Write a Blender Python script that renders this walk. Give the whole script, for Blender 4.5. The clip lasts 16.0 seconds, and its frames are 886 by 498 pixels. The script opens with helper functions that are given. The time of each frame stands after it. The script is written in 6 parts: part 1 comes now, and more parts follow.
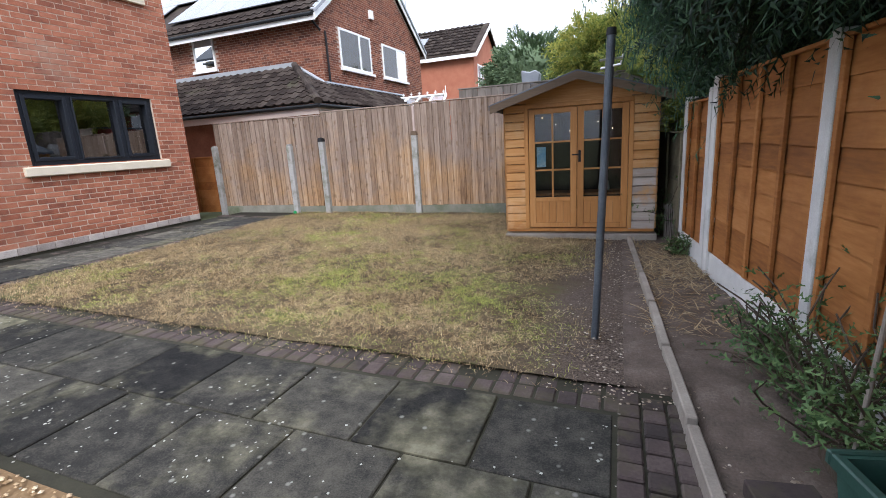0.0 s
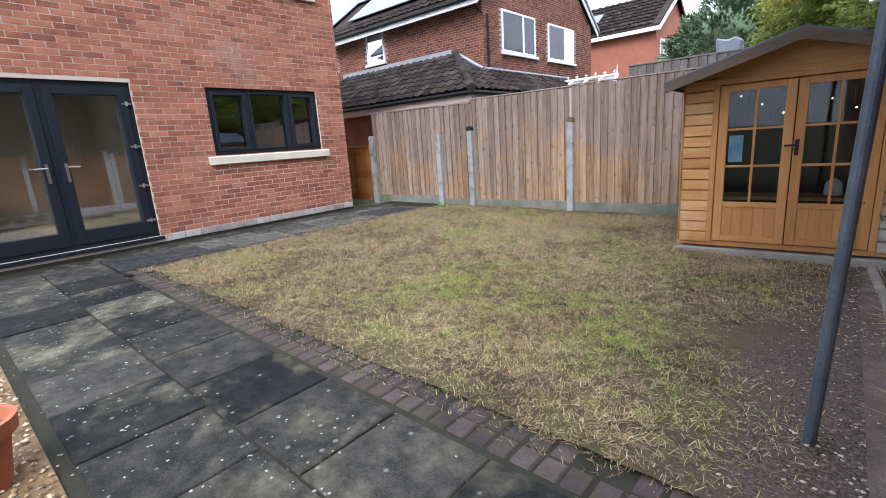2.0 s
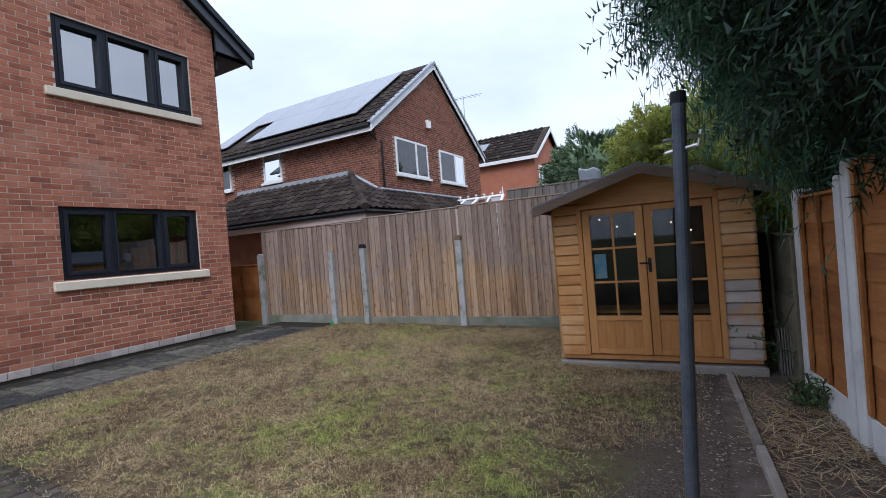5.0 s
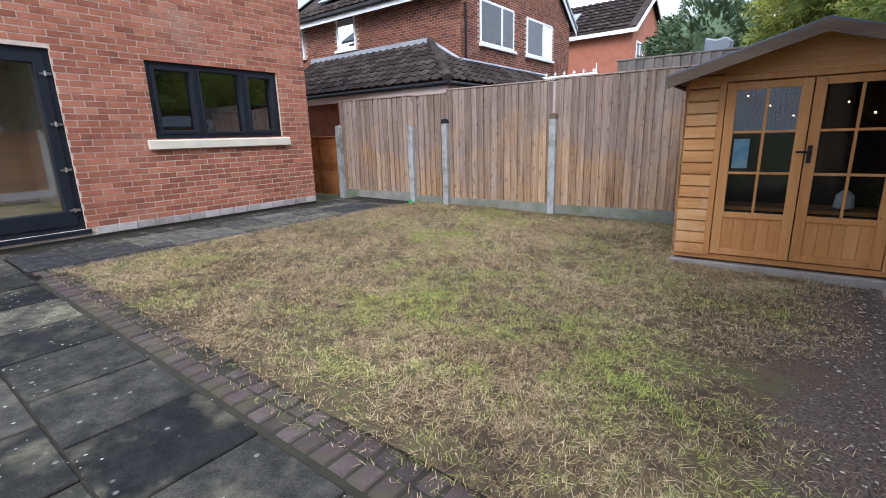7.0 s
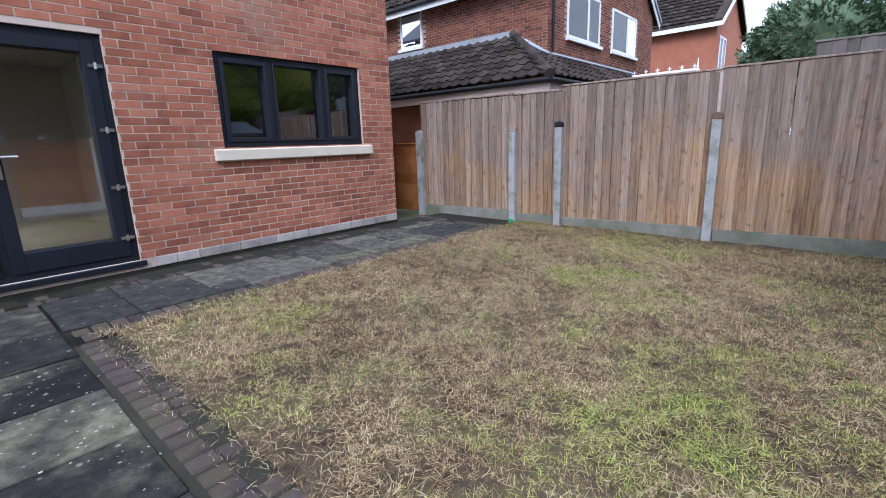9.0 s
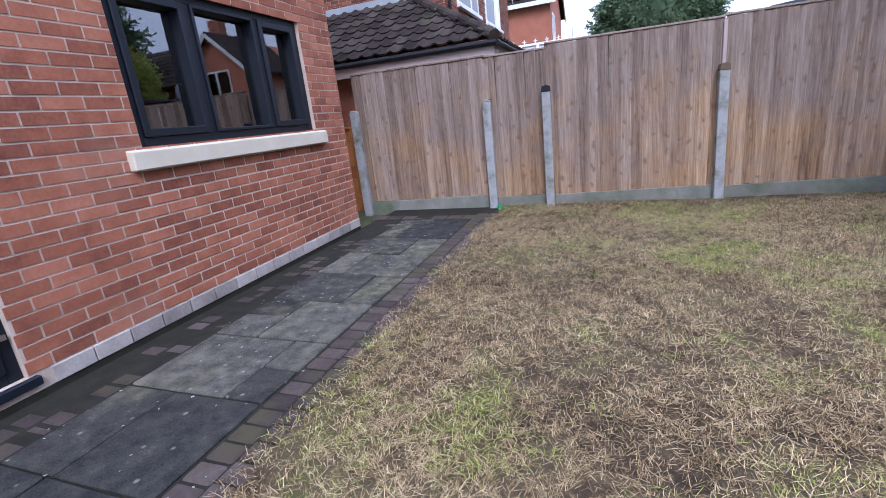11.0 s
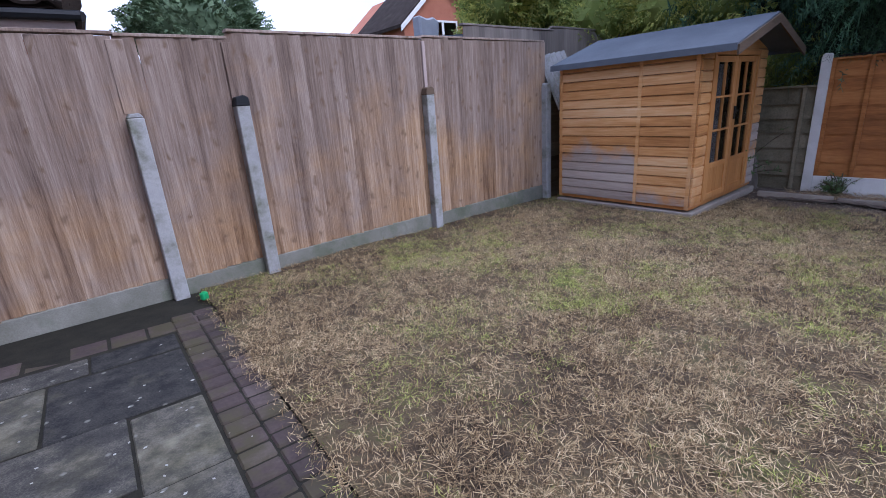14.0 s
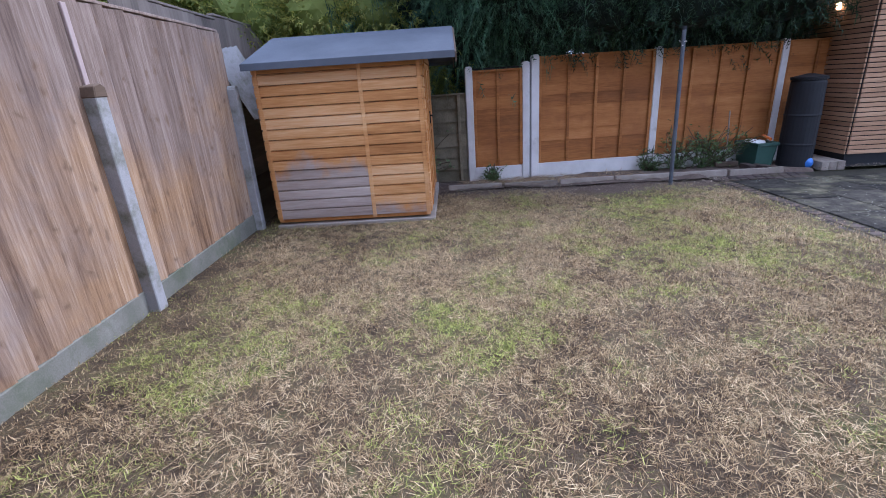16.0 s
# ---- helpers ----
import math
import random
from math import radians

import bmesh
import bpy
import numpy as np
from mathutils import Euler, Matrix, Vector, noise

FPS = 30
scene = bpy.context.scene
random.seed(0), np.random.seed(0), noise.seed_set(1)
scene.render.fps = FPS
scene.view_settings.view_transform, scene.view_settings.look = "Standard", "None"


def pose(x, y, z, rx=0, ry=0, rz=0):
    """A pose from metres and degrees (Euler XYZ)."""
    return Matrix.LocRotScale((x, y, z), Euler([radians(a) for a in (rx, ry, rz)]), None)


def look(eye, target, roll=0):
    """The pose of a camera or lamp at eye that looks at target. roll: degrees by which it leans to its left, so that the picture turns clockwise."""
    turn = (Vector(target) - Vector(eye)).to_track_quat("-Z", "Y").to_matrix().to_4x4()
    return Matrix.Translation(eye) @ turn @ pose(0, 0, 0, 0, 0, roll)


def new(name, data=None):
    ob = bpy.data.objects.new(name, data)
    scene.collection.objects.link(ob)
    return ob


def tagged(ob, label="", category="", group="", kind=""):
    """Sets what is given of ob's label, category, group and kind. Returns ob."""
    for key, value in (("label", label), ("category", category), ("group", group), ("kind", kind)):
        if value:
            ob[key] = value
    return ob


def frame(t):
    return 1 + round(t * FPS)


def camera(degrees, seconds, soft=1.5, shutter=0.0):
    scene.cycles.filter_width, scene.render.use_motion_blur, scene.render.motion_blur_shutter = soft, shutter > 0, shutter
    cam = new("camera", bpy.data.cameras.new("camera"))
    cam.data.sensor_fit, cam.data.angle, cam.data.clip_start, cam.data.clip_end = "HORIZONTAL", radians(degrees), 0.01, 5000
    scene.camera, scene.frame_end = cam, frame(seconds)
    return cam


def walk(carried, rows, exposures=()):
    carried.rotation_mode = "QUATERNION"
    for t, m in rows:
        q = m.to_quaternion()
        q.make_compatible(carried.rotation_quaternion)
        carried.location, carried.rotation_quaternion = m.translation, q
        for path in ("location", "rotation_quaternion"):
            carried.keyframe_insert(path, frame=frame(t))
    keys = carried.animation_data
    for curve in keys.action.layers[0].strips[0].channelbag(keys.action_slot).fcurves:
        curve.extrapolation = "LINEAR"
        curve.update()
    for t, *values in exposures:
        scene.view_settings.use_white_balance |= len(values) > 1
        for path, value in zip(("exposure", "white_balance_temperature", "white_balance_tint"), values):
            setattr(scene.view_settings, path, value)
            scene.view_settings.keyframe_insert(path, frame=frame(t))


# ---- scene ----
cam = camera(87.9, 16.0, 0.9)
PATH = [
    (0, (0.574, 1.357, 1.269), (-0.137, 3.173, 0.823), -3.6),
    (0.5, (0.566, 1.65, 1.258), (-0.244, 3.422, 0.805), -3.6),
    (1, (0.555, 1.869, 1.254), (-0.413, 3.558, 0.796), -4.0),
    (1.5, (0.504, 2.048, 1.291), (-0.642, 3.618, 0.821), -4.1),
    (2, (0.447, 2.117, 1.278), (-0.842, 3.577, 0.826), -4.0),
    (2.5, (0.388, 2.15, 1.271), (-0.989, 3.569, 0.968), -3.8),
    (3, (0.406, 2.271, 1.437), (-1.006, 3.687, 1.449), -4.7),
    (3.5, (0.37, 2.26, 1.493), (-0.948, 3.728, 1.819), -5.0),
    (4, (0.437, 2.347, 1.477), (-0.731, 3.92, 1.878), -5.6),
    (4.5, (0.527, 2.392, 1.426), (-0.492, 4.097, 1.655), -5.6),
    (5, (0.546, 2.428, 1.358), (-0.428, 4.174, 1.348), -4.6),
    (5.2, (0.546, 2.447, 1.343), (-0.44, 4.184, 1.242), -4.1),
    (7.3, (-0.143, 2.626, 1.241), (-1.354, 4.14, 0.752), -1.4),
    (7.5, (-0.282, 2.696, 1.243), (-1.52, 4.19, 0.76), -1.4),
    (8, (-0.671, 2.877, 1.278), (-1.966, 4.327, 0.811), -1.5),
    (8.5, (-1.175, 2.94, 1.278), (-2.474, 4.392, 0.826), -1.6),
    (8.7, (-1.351, 2.975, 1.282), (-2.653, 4.425, 0.833), -1.7),
    (10.8, (-3.878, 3.041, 1.289), (-4.672, 4.8, 0.765), -6.3),
    (11, (-4.048, 3.092, 1.283), (-4.721, 4.895, 0.738), -6.5),
    (11.5, (-4.429, 3.225, 1.277), (-4.728, 5.113, 0.689), -6.0),
    (12, (-4.776, 3.402, 1.307), (-4.681, 5.3, 0.683), -4.9),
    (12.5, (-5.074, 3.665, 1.346), (-4.65, 5.509, 0.699), -4.5),
    (13, (-5.347, 4.024, 1.354), (-4.664, 5.796, 0.729), -3.5),
    (13.5, (-5.728, 4.571, 1.352), (-4.776, 6.222, 0.745), -3.2),
    (14, (-5.729, 5.05, 1.37), (-4.603, 6.586, 0.76), -4.3),
    (14.5, (-5.755, 5.582, 1.347), (-4.382, 6.899, 0.73), -5.3),
    (15, (-5.657, 6.001, 1.376), (-4.043, 6.983, 0.721), -6.0),
    (15.5, (-5.63, 6.436, 1.365), (-3.824, 6.979, 0.7), -5.3),
    (16, (-5.577, 6.837, 1.406), (-3.703, 6.981, 0.724), -3.8),
]
EXPOSURES = [(0, 1.3, 6400, 13), (2, 1.35, 6050, 13), (2.5, 1.25, 5900, 13), (3, 0.52, 5650, 13), (4, 0.12, 5500, 13), (4.5, 0.2, 5600, 13), (5, 0.5, 5950, 13),
             (5.3, 0.7, 6000, 13), (7.3, 1.25, 5980, 13), (8.7, 1.08, 5700, 14), (10.8, 1.05, 5450, 20), (13, 0.78, 5450, 23), (15, 0.95, 5430, 22), (16, 1.26, 5430, 22)]
walk(cam, [(t, look(eye, target, roll)) for t, eye, target, roll in PATH], EXPOSURES)

# ---- world, sun, exposure ----
world = bpy.data.worlds.new("overcast_sky")
scene.world = world
world.use_nodes = True
wn = world.node_tree.nodes
wl = world.node_tree.links
bg = wn["Background"]
sky = wn.new("ShaderNodeTexSky")
sky.sky_type = "NISHITA"
sky.sun_disc = False
sky.sun_elevation = radians(45)
sky.sun_rotation = radians(152)
sky.air_density, sky.dust_density, sky.ozone_density = 1.0, 4.0, 1.0
wc = wn.new("ShaderNodeTexCoord")
wm = wn.new("ShaderNodeMapping")
wm.inputs["Scale"].default_value = (1.0, 1.0, 2.6)
wt = wn.new("ShaderNodeTexNoise")
wt.inputs["Scale"].default_value = 2.2
wt.inputs["Detail"].default_value = 5
wt.inputs["Roughness"].default_value = 0.55
wr = wn.new("ShaderNodeValToRGB")
wr.color_ramp.elements[0].position, wr.color_ramp.elements[1].position = 0.3, 0.72
wr.color_ramp.elements[0].color = (5.7, 6.5, 7.9, 1)
wr.color_ramp.elements[1].color = (7.9, 8.5, 9.5, 1)
wx = wn.new("ShaderNodeMix")
wx.data_type = "RGBA"
wx.inputs["Factor"].default_value = 0.93
wl.new(wc.outputs["Generated"], wm.inputs["Vector"])
wl.new(wm.outputs["Vector"], wt.inputs["Vector"])
wl.new(wt.outputs["Fac"], wr.inputs["Fac"])
wl.new(sky.outputs["Color"], wx.inputs[6])
wl.new(wr.outputs["Color"], wx.inputs[7])
wz = wn.new("ShaderNodeSeparateXYZ")
wl.new(wc.outputs["Generated"], wz.inputs[0])
wg = wn.new("ShaderNodeMapRange")
wg.inputs["From Min"].default_value, wg.inputs["From Max"].default_value = 0.42, 1.0
wg.inputs["To Min"].default_value, wg.inputs["To Max"].default_value = 1.0, 1.9
wl.new(wz.outputs[2], wg.inputs["Value"])
wv = wn.new("ShaderNodeVectorMath")
wv.operation = "SCALE"
wl.new(wx.outputs[2], wv.inputs[0])
wl.new(wg.outputs["Result"], wv.inputs["Scale"])
wl.new(wv.outputs["Vector"], bg.inputs["Color"])
bg.inputs["Strength"].default_value = 0.1

sun_lamp = bpy.data.lights.new("sun", "SUN")
sun_lamp.energy = 1.3
sun_lamp.angle = radians(25)
sun_lamp.color = (1.0, 0.97, 0.93)
sun_ob = new("sun", sun_lamp)
sun_ob.matrix_world = look((0, 0, 17), (-8, 15, 0))


# ---- materials ----
def nodes_of(name, rough=0.8, metal=0.0, spec=0.3):
    m = bpy.data.materials.new(name)
    m.use_nodes = True
    n, l = m.node_tree.nodes, m.node_tree.links
    b = n["Principled BSDF"]
    b.inputs["Roughness"].default_value = rough
    b.inputs["Metallic"].default_value = metal
    b.inputs["Specular IOR Level"].default_value = spec
    return m, n, l, b


def rgba(c):
    return (c[0], c[1], c[2], 1.0)


def position(n, l, stretch=(1, 1, 1)):
    g = n.new("ShaderNodeNewGeometry")
    mp = n.new("ShaderNodeMapping")
    mp.inputs["Scale"].default_value = stretch
    l.new(g.outputs["Position"], mp.inputs["Vector"])
    return mp.outputs["Vector"], g


def noise_of(n, l, vec, scale, detail=4, rough=0.55):
    t = n.new("ShaderNodeTexNoise")
    t.inputs["Scale"].default_value = scale
    t.inputs["Detail"].default_value = detail
    t.inputs["Roughness"].default_value = rough
    l.new(vec, t.inputs["Vector"])
    return t.outputs["Fac"]


def ramp_of(n, l, fac, stops):
    r = n.new("ShaderNodeValToRGB")
    e = r.color_ramp.elements
    while len(e) < len(stops):
        e.new(0.5)
    for el, (p, c) in zip(e, stops):
        el.position, el.color = p, rgba(c)
    l.new(fac, r.inputs["Fac"])
    return r.outputs["Color"]


def mix_of(n, l, fac, a, b, how="MIX"):
    m = n.new("ShaderNodeMix")
    m.data_type, m.blend_type = "RGBA", how
    for v, s in ((fac, 0), (a, 6), (b, 7)):
        if isinstance(v, (int, float)):
            m.inputs[s].default_value = v
        elif isinstance(v, tuple):
            m.inputs[s].default_value = rgba(v)
        else:
            l.new(v, m.inputs[s])
    return m.outputs[2]


def math_of(n, l, op, a, b=0.0):
    m = n.new("ShaderNodeMath")
    m.operation = op
    for v, s in ((a, 0), (b, 1)):
        if isinstance(v, (int, float)):
            m.inputs[s].default_value = v
        else:
            l.new(v, m.inputs[s])
    return m.outputs[0]


def piece_random(n, l, g):
    """A random number that differs for every piece, joined or single."""
    o = n.new("ShaderNodeObjectInfo")
    s = math_of(n, l, "ADD", o.outputs["Random"], g.outputs["Random Per Island"])
    return math_of(n, l, "FRACT", s)


def bump_of(n, l, b, height, strength, dist):
    k = n.new("ShaderNodeBump")
    k.inputs["Strength"].default_value = strength
    k.inputs["Distance"].default_value = dist
    l.new(height, k.inputs["Height"])
    l.new(k.outputs["Normal"], b.inputs["Normal"])


def surface(name, stops, scale=6.0, fine=60.0, rough=0.85, metal=0.0, spec=0.3, stretch=(1, 1, 1), vary=0.25, bump=0.3,
            dist=0.004, stain=None, stain_scale=1.3, stain_at=(0.5, 0.7), knots=None):
    """Colour by noise at two scales, a shift from piece to piece, fine relief, and stains with a shape of their own."""
    m, n, l, b = nodes_of(name, rough, metal, spec)
    v, g = position(n, l, stretch)
    big = noise_of(n, l, v, scale, 5, 0.6)
    small = noise_of(n, l, v, fine, 3, 0.6)
    both = math_of(n, l, "ADD", math_of(n, l, "MULTIPLY", big, 0.65), math_of(n, l, "MULTIPLY", small, 0.35))
    rnd = piece_random(n, l, g)
    both = math_of(n, l, "ADD", both, math_of(n, l, "MULTIPLY", math_of(n, l, "SUBTRACT", rnd, 0.5), vary))
    c = ramp_of(n, l, both, stops)
    if stain:
        w, _ = position(n, l)
        s = ramp_of(n, l, noise_of(n, l, w, stain_scale, 6, 0.65), [(stain_at[0], (0, 0, 0)), (stain_at[1], (1, 1, 1))])
        c = mix_of(n, l, s, c, stain)
    if knots:
        w, _ = position(n, l, (1.0, 1.0, 0.45) if stretch[2] < 1 else (0.5, 0.5, 1.0))
        vo = n.new("ShaderNodeTexVoronoi")
        vo.inputs["Scale"].default_value = 8.0
        vo.inputs["Randomness"].default_value = 1.0
        l.new(w, vo.inputs["Vector"])
        near = ramp_of(n, l, vo.outputs["Distance"], [(0.06, (0.9, 0.9, 0.9)), (0.12, (0, 0, 0))])
        c = mix_of(n, l, near, c, knots)
        lines = n.new("ShaderNodeTexNoise")
        lines.inputs["Scale"].default_value = 34.0
        l.new(v, lines.inputs["Vector"])
        c = mix_of(n, l, ramp_of(n, l, lines.outputs["Fac"], [(0.58, (0, 0, 0)), (0.7, (0.35, 0.35, 0.35))]), c, knots)
    l.new(c, b.inputs["Base Color"])
    bump_of(n, l, b, both, bump, dist)
    return m


BRICK = surface("red_brick", [(0.2, (0.15, 0.05, 0.034)), (0.45, (0.285, 0.1, 0.058)), (0.62, (0.365, 0.138, 0.082)), (0.85, (0.45, 0.195, 0.125))],
                7.0, 60.0, 0.9, vary=0.34, bump=0.6, dist=0.006, stain=(0.34, 0.215, 0.16), stain_scale=0.9, stain_at=(0.58, 0.86))
BRICK_FAR = surface("brown_red_brick", [(0.2, (0.09, 0.035, 0.025)), (0.5, (0.2, 0.07, 0.042)), (0.8, (0.3, 0.13, 0.08))],
                    3.0, 40.0, 0.92, vary=0.5, bump=0.4)
BRICK_ORANGE = surface("orange_brick", [(0.2, (0.2, 0.07, 0.045)), (0.5, (0.32, 0.11, 0.07)), (0.8, (0.4, 0.16, 0.1))], 3.0, 40.0, 0.92, vary=0.5)
MORTAR = surface("mortar", [(0.3, (0.47, 0.375, 0.31)), (0.7, (0.63, 0.53, 0.45))], 5.0, 90.0, 0.95, bump=0.5)
MORTAR_FAR = surface("grey_mortar", [(0.3, (0.34, 0.27, 0.23)), (0.7, (0.46, 0.37, 0.32))], 5.0, 90.0, 0.95)
DPC = surface("pale_engineering_brick", [(0.25, (0.2, 0.17, 0.16)), (0.55, (0.36, 0.32, 0.3)), (0.8, (0.5, 0.46, 0.43))], 5.0, 60.0, 0.8, vary=0.3)
SILL = surface("cast_stone_sill", [(0.3, (0.52, 0.46, 0.36)), (0.7, (0.66, 0.6, 0.49))], 4.0, 120.0, 0.85, vary=0.1, stain=(0.4, 0.35, 0.27), stain_scale=3.0, stain_at=(0.62, 0.85))
ANTHRACITE = surface("anthracite_frame", [(0.3, (0.007, 0.0095, 0.0155)), (0.7, (0.011, 0.0145, 0.0225))], 6.0, 300.0, 0.5, spec=0.3, vary=0.05, bump=0.05, dist=0.001)
FASCIA = surface("dark_grey_fascia", [(0.3, (0.022, 0.026, 0.033)), (0.7, (0.035, 0.04, 0.05))], 4.0, 200.0, 0.4, spec=0.5, vary=0.1, bump=0.05, dist=0.001)
WHITE = surface("white_frame", [(0.3, (0.68, 0.69, 0.7)), (0.7, (0.8, 0.8, 0.8))], 4.0, 200.0, 0.4, spec=0.5, vary=0.05, bump=0.05, dist=0.001)
STEEL = surface("satin_steel", [(0.3, (0.55, 0.55, 0.56)), (0.7, (0.68, 0.68, 0.69))], 9.0, 300.0, 0.3, 1.0, vary=0.05, bump=0.03, dist=0.001)


def flag_mat(name, tone=1.0):
    """Dark concrete flags: each with its own tone, olive-grey algae in patches, pale scuffs and lichen specks."""
    m, n, l, b = nodes_of(name, 0.92, 0.0, 0.06)
    v, g = position(n, l)
    o = n.new("ShaderNodeObjectInfo").outputs["Random"]
    fine = noise_of(n, l, v, 130.0, 3, 0.6)
    mid = noise_of(n, l, v, 9.0, 5, 0.65)
    s = math_of(n, l, "ADD", math_of(n, l, "MULTIPLY", mid, 0.6), math_of(n, l, "MULTIPLY", fine, 0.4))
    s = math_of(n, l, "ADD", s, math_of(n, l, "MULTIPLY", math_of(n, l, "SUBTRACT", o, 0.5), 0.3))
    c = ramp_of(n, l, s, [(p, tuple(k * tone for k in q)) for p, q in ((0.3, (0.013, 0.013, 0.0135)), (0.5, (0.03, 0.029, 0.0265)), (0.72, (0.078, 0.073, 0.061)))])
    own = math_of(n, l, "FRACT", math_of(n, l, "MULTIPLY", o, 17.3))
    algae = math_of(n, l, "ADD", noise_of(n, l, v, 2.3, 5, 0.6), math_of(n, l, "MULTIPLY", math_of(n, l, "SUBTRACT", own, 0.5), 0.24))
    c = mix_of(n, l, ramp_of(n, l, algae, [(0.51, (0, 0, 0)), (0.74, (0.8, 0.8, 0.8))]), c,
               ramp_of(n, l, mid, [(0.3, (0.062, 0.06, 0.04)), (0.5, (0.13, 0.123, 0.083)), (0.72, (0.235, 0.22, 0.155))]))
    spots = n.new("ShaderNodeTexVoronoi")
    spots.inputs["Scale"].default_value = 13.0
    l.new(v, spots.inputs["Vector"])
    some = n.new("ShaderNodeSeparateXYZ")
    l.new(spots.outputs["Color"], some.inputs[0])
    mask = mix_of(n, l, math_of(n, l, "GREATER_THAN", some.outputs[0], 0.6), (0.0, 0.0, 0.0), ramp_of(n, l, spots.outputs["Distance"], [(0.09, (0.7, 0.7, 0.7)), (0.19, (0, 0, 0))]))
    c = mix_of(n, l, mask, c, (0.21, 0.21, 0.185))
    l.new(c, b.inputs["Base Color"])
    bump_of(n, l, b, s, 0.8, 0.006)
    return m


FLAG = flag_mat("dark_concrete_flag")
FLAG_WORN = flag_mat("worn_grey_flag", 1.9)
PAVER = surface("block_paver", [(0.25, (0.03, 0.0235, 0.0225)), (0.55, (0.064, 0.047, 0.044)), (0.8, (0.105, 0.083, 0.076))], 4.0, 60.0, 0.9, vary=0.35, bump=0.5,
                stain=(0.06, 0.052, 0.03), stain_scale=4.5, stain_at=(0.46, 0.64))
JOINT = surface("joint_sand", [(0.3, (0.012, 0.011, 0.008)), (0.7, (0.032, 0.03, 0.019))], 8.0, 120.0, 0.95, bump=0.6)
SOIL = surface("garden_soil", [(0.25, (0.048, 0.036, 0.029)), (0.5, (0.115, 0.088, 0.072)), (0.75, (0.22, 0.178, 0.148))], 5.0, 75.0, 0.95, bump=1.0, dist=0.02)
GRAVEL = surface("golden_gravel", [(0.2, (0.16, 0.1, 0.05)), (0.5, (0.36, 0.25, 0.14)), (0.8, (0.58, 0.48, 0.34))], 5.0, 60.0, 0.85, vary=0.7, bump=0.4)
CONCRETE = surface("concrete_post", [(0.25, (0.24, 0.245, 0.25)), (0.55, (0.38, 0.385, 0.39)), (0.8, (0.5, 0.5, 0.5))], 5.0, 150.0, 0.9, vary=0.15, bump=0.5,
                   stain=(0.13, 0.14, 0.1), stain_scale=5.0, stain_at=(0.46, 0.7))
CONCRETE_PALE = surface("pale_painted_concrete", [(0.25, (0.4, 0.4, 0.39)), (0.55, (0.56, 0.56, 0.55)), (0.8, (0.66, 0.66, 0.65))], 4.0, 130.0, 0.85, vary=0.12, bump=0.4,
                        stain=(0.2, 0.2, 0.17), stain_scale=3.0, stain_at=(0.6, 0.85))
CONCRETE_GREEN = surface("mossy_gravel_board", [(0.25, (0.1, 0.11, 0.08)), (0.55, (0.2, 0.2, 0.17)), (0.8, (0.3, 0.3, 0.27))], 4.0, 120.0, 0.92, vary=0.15, bump=0.5,
                         stain=(0.07, 0.1, 0.045), stain_scale=1.8, stain_at=(0.48, 0.72))


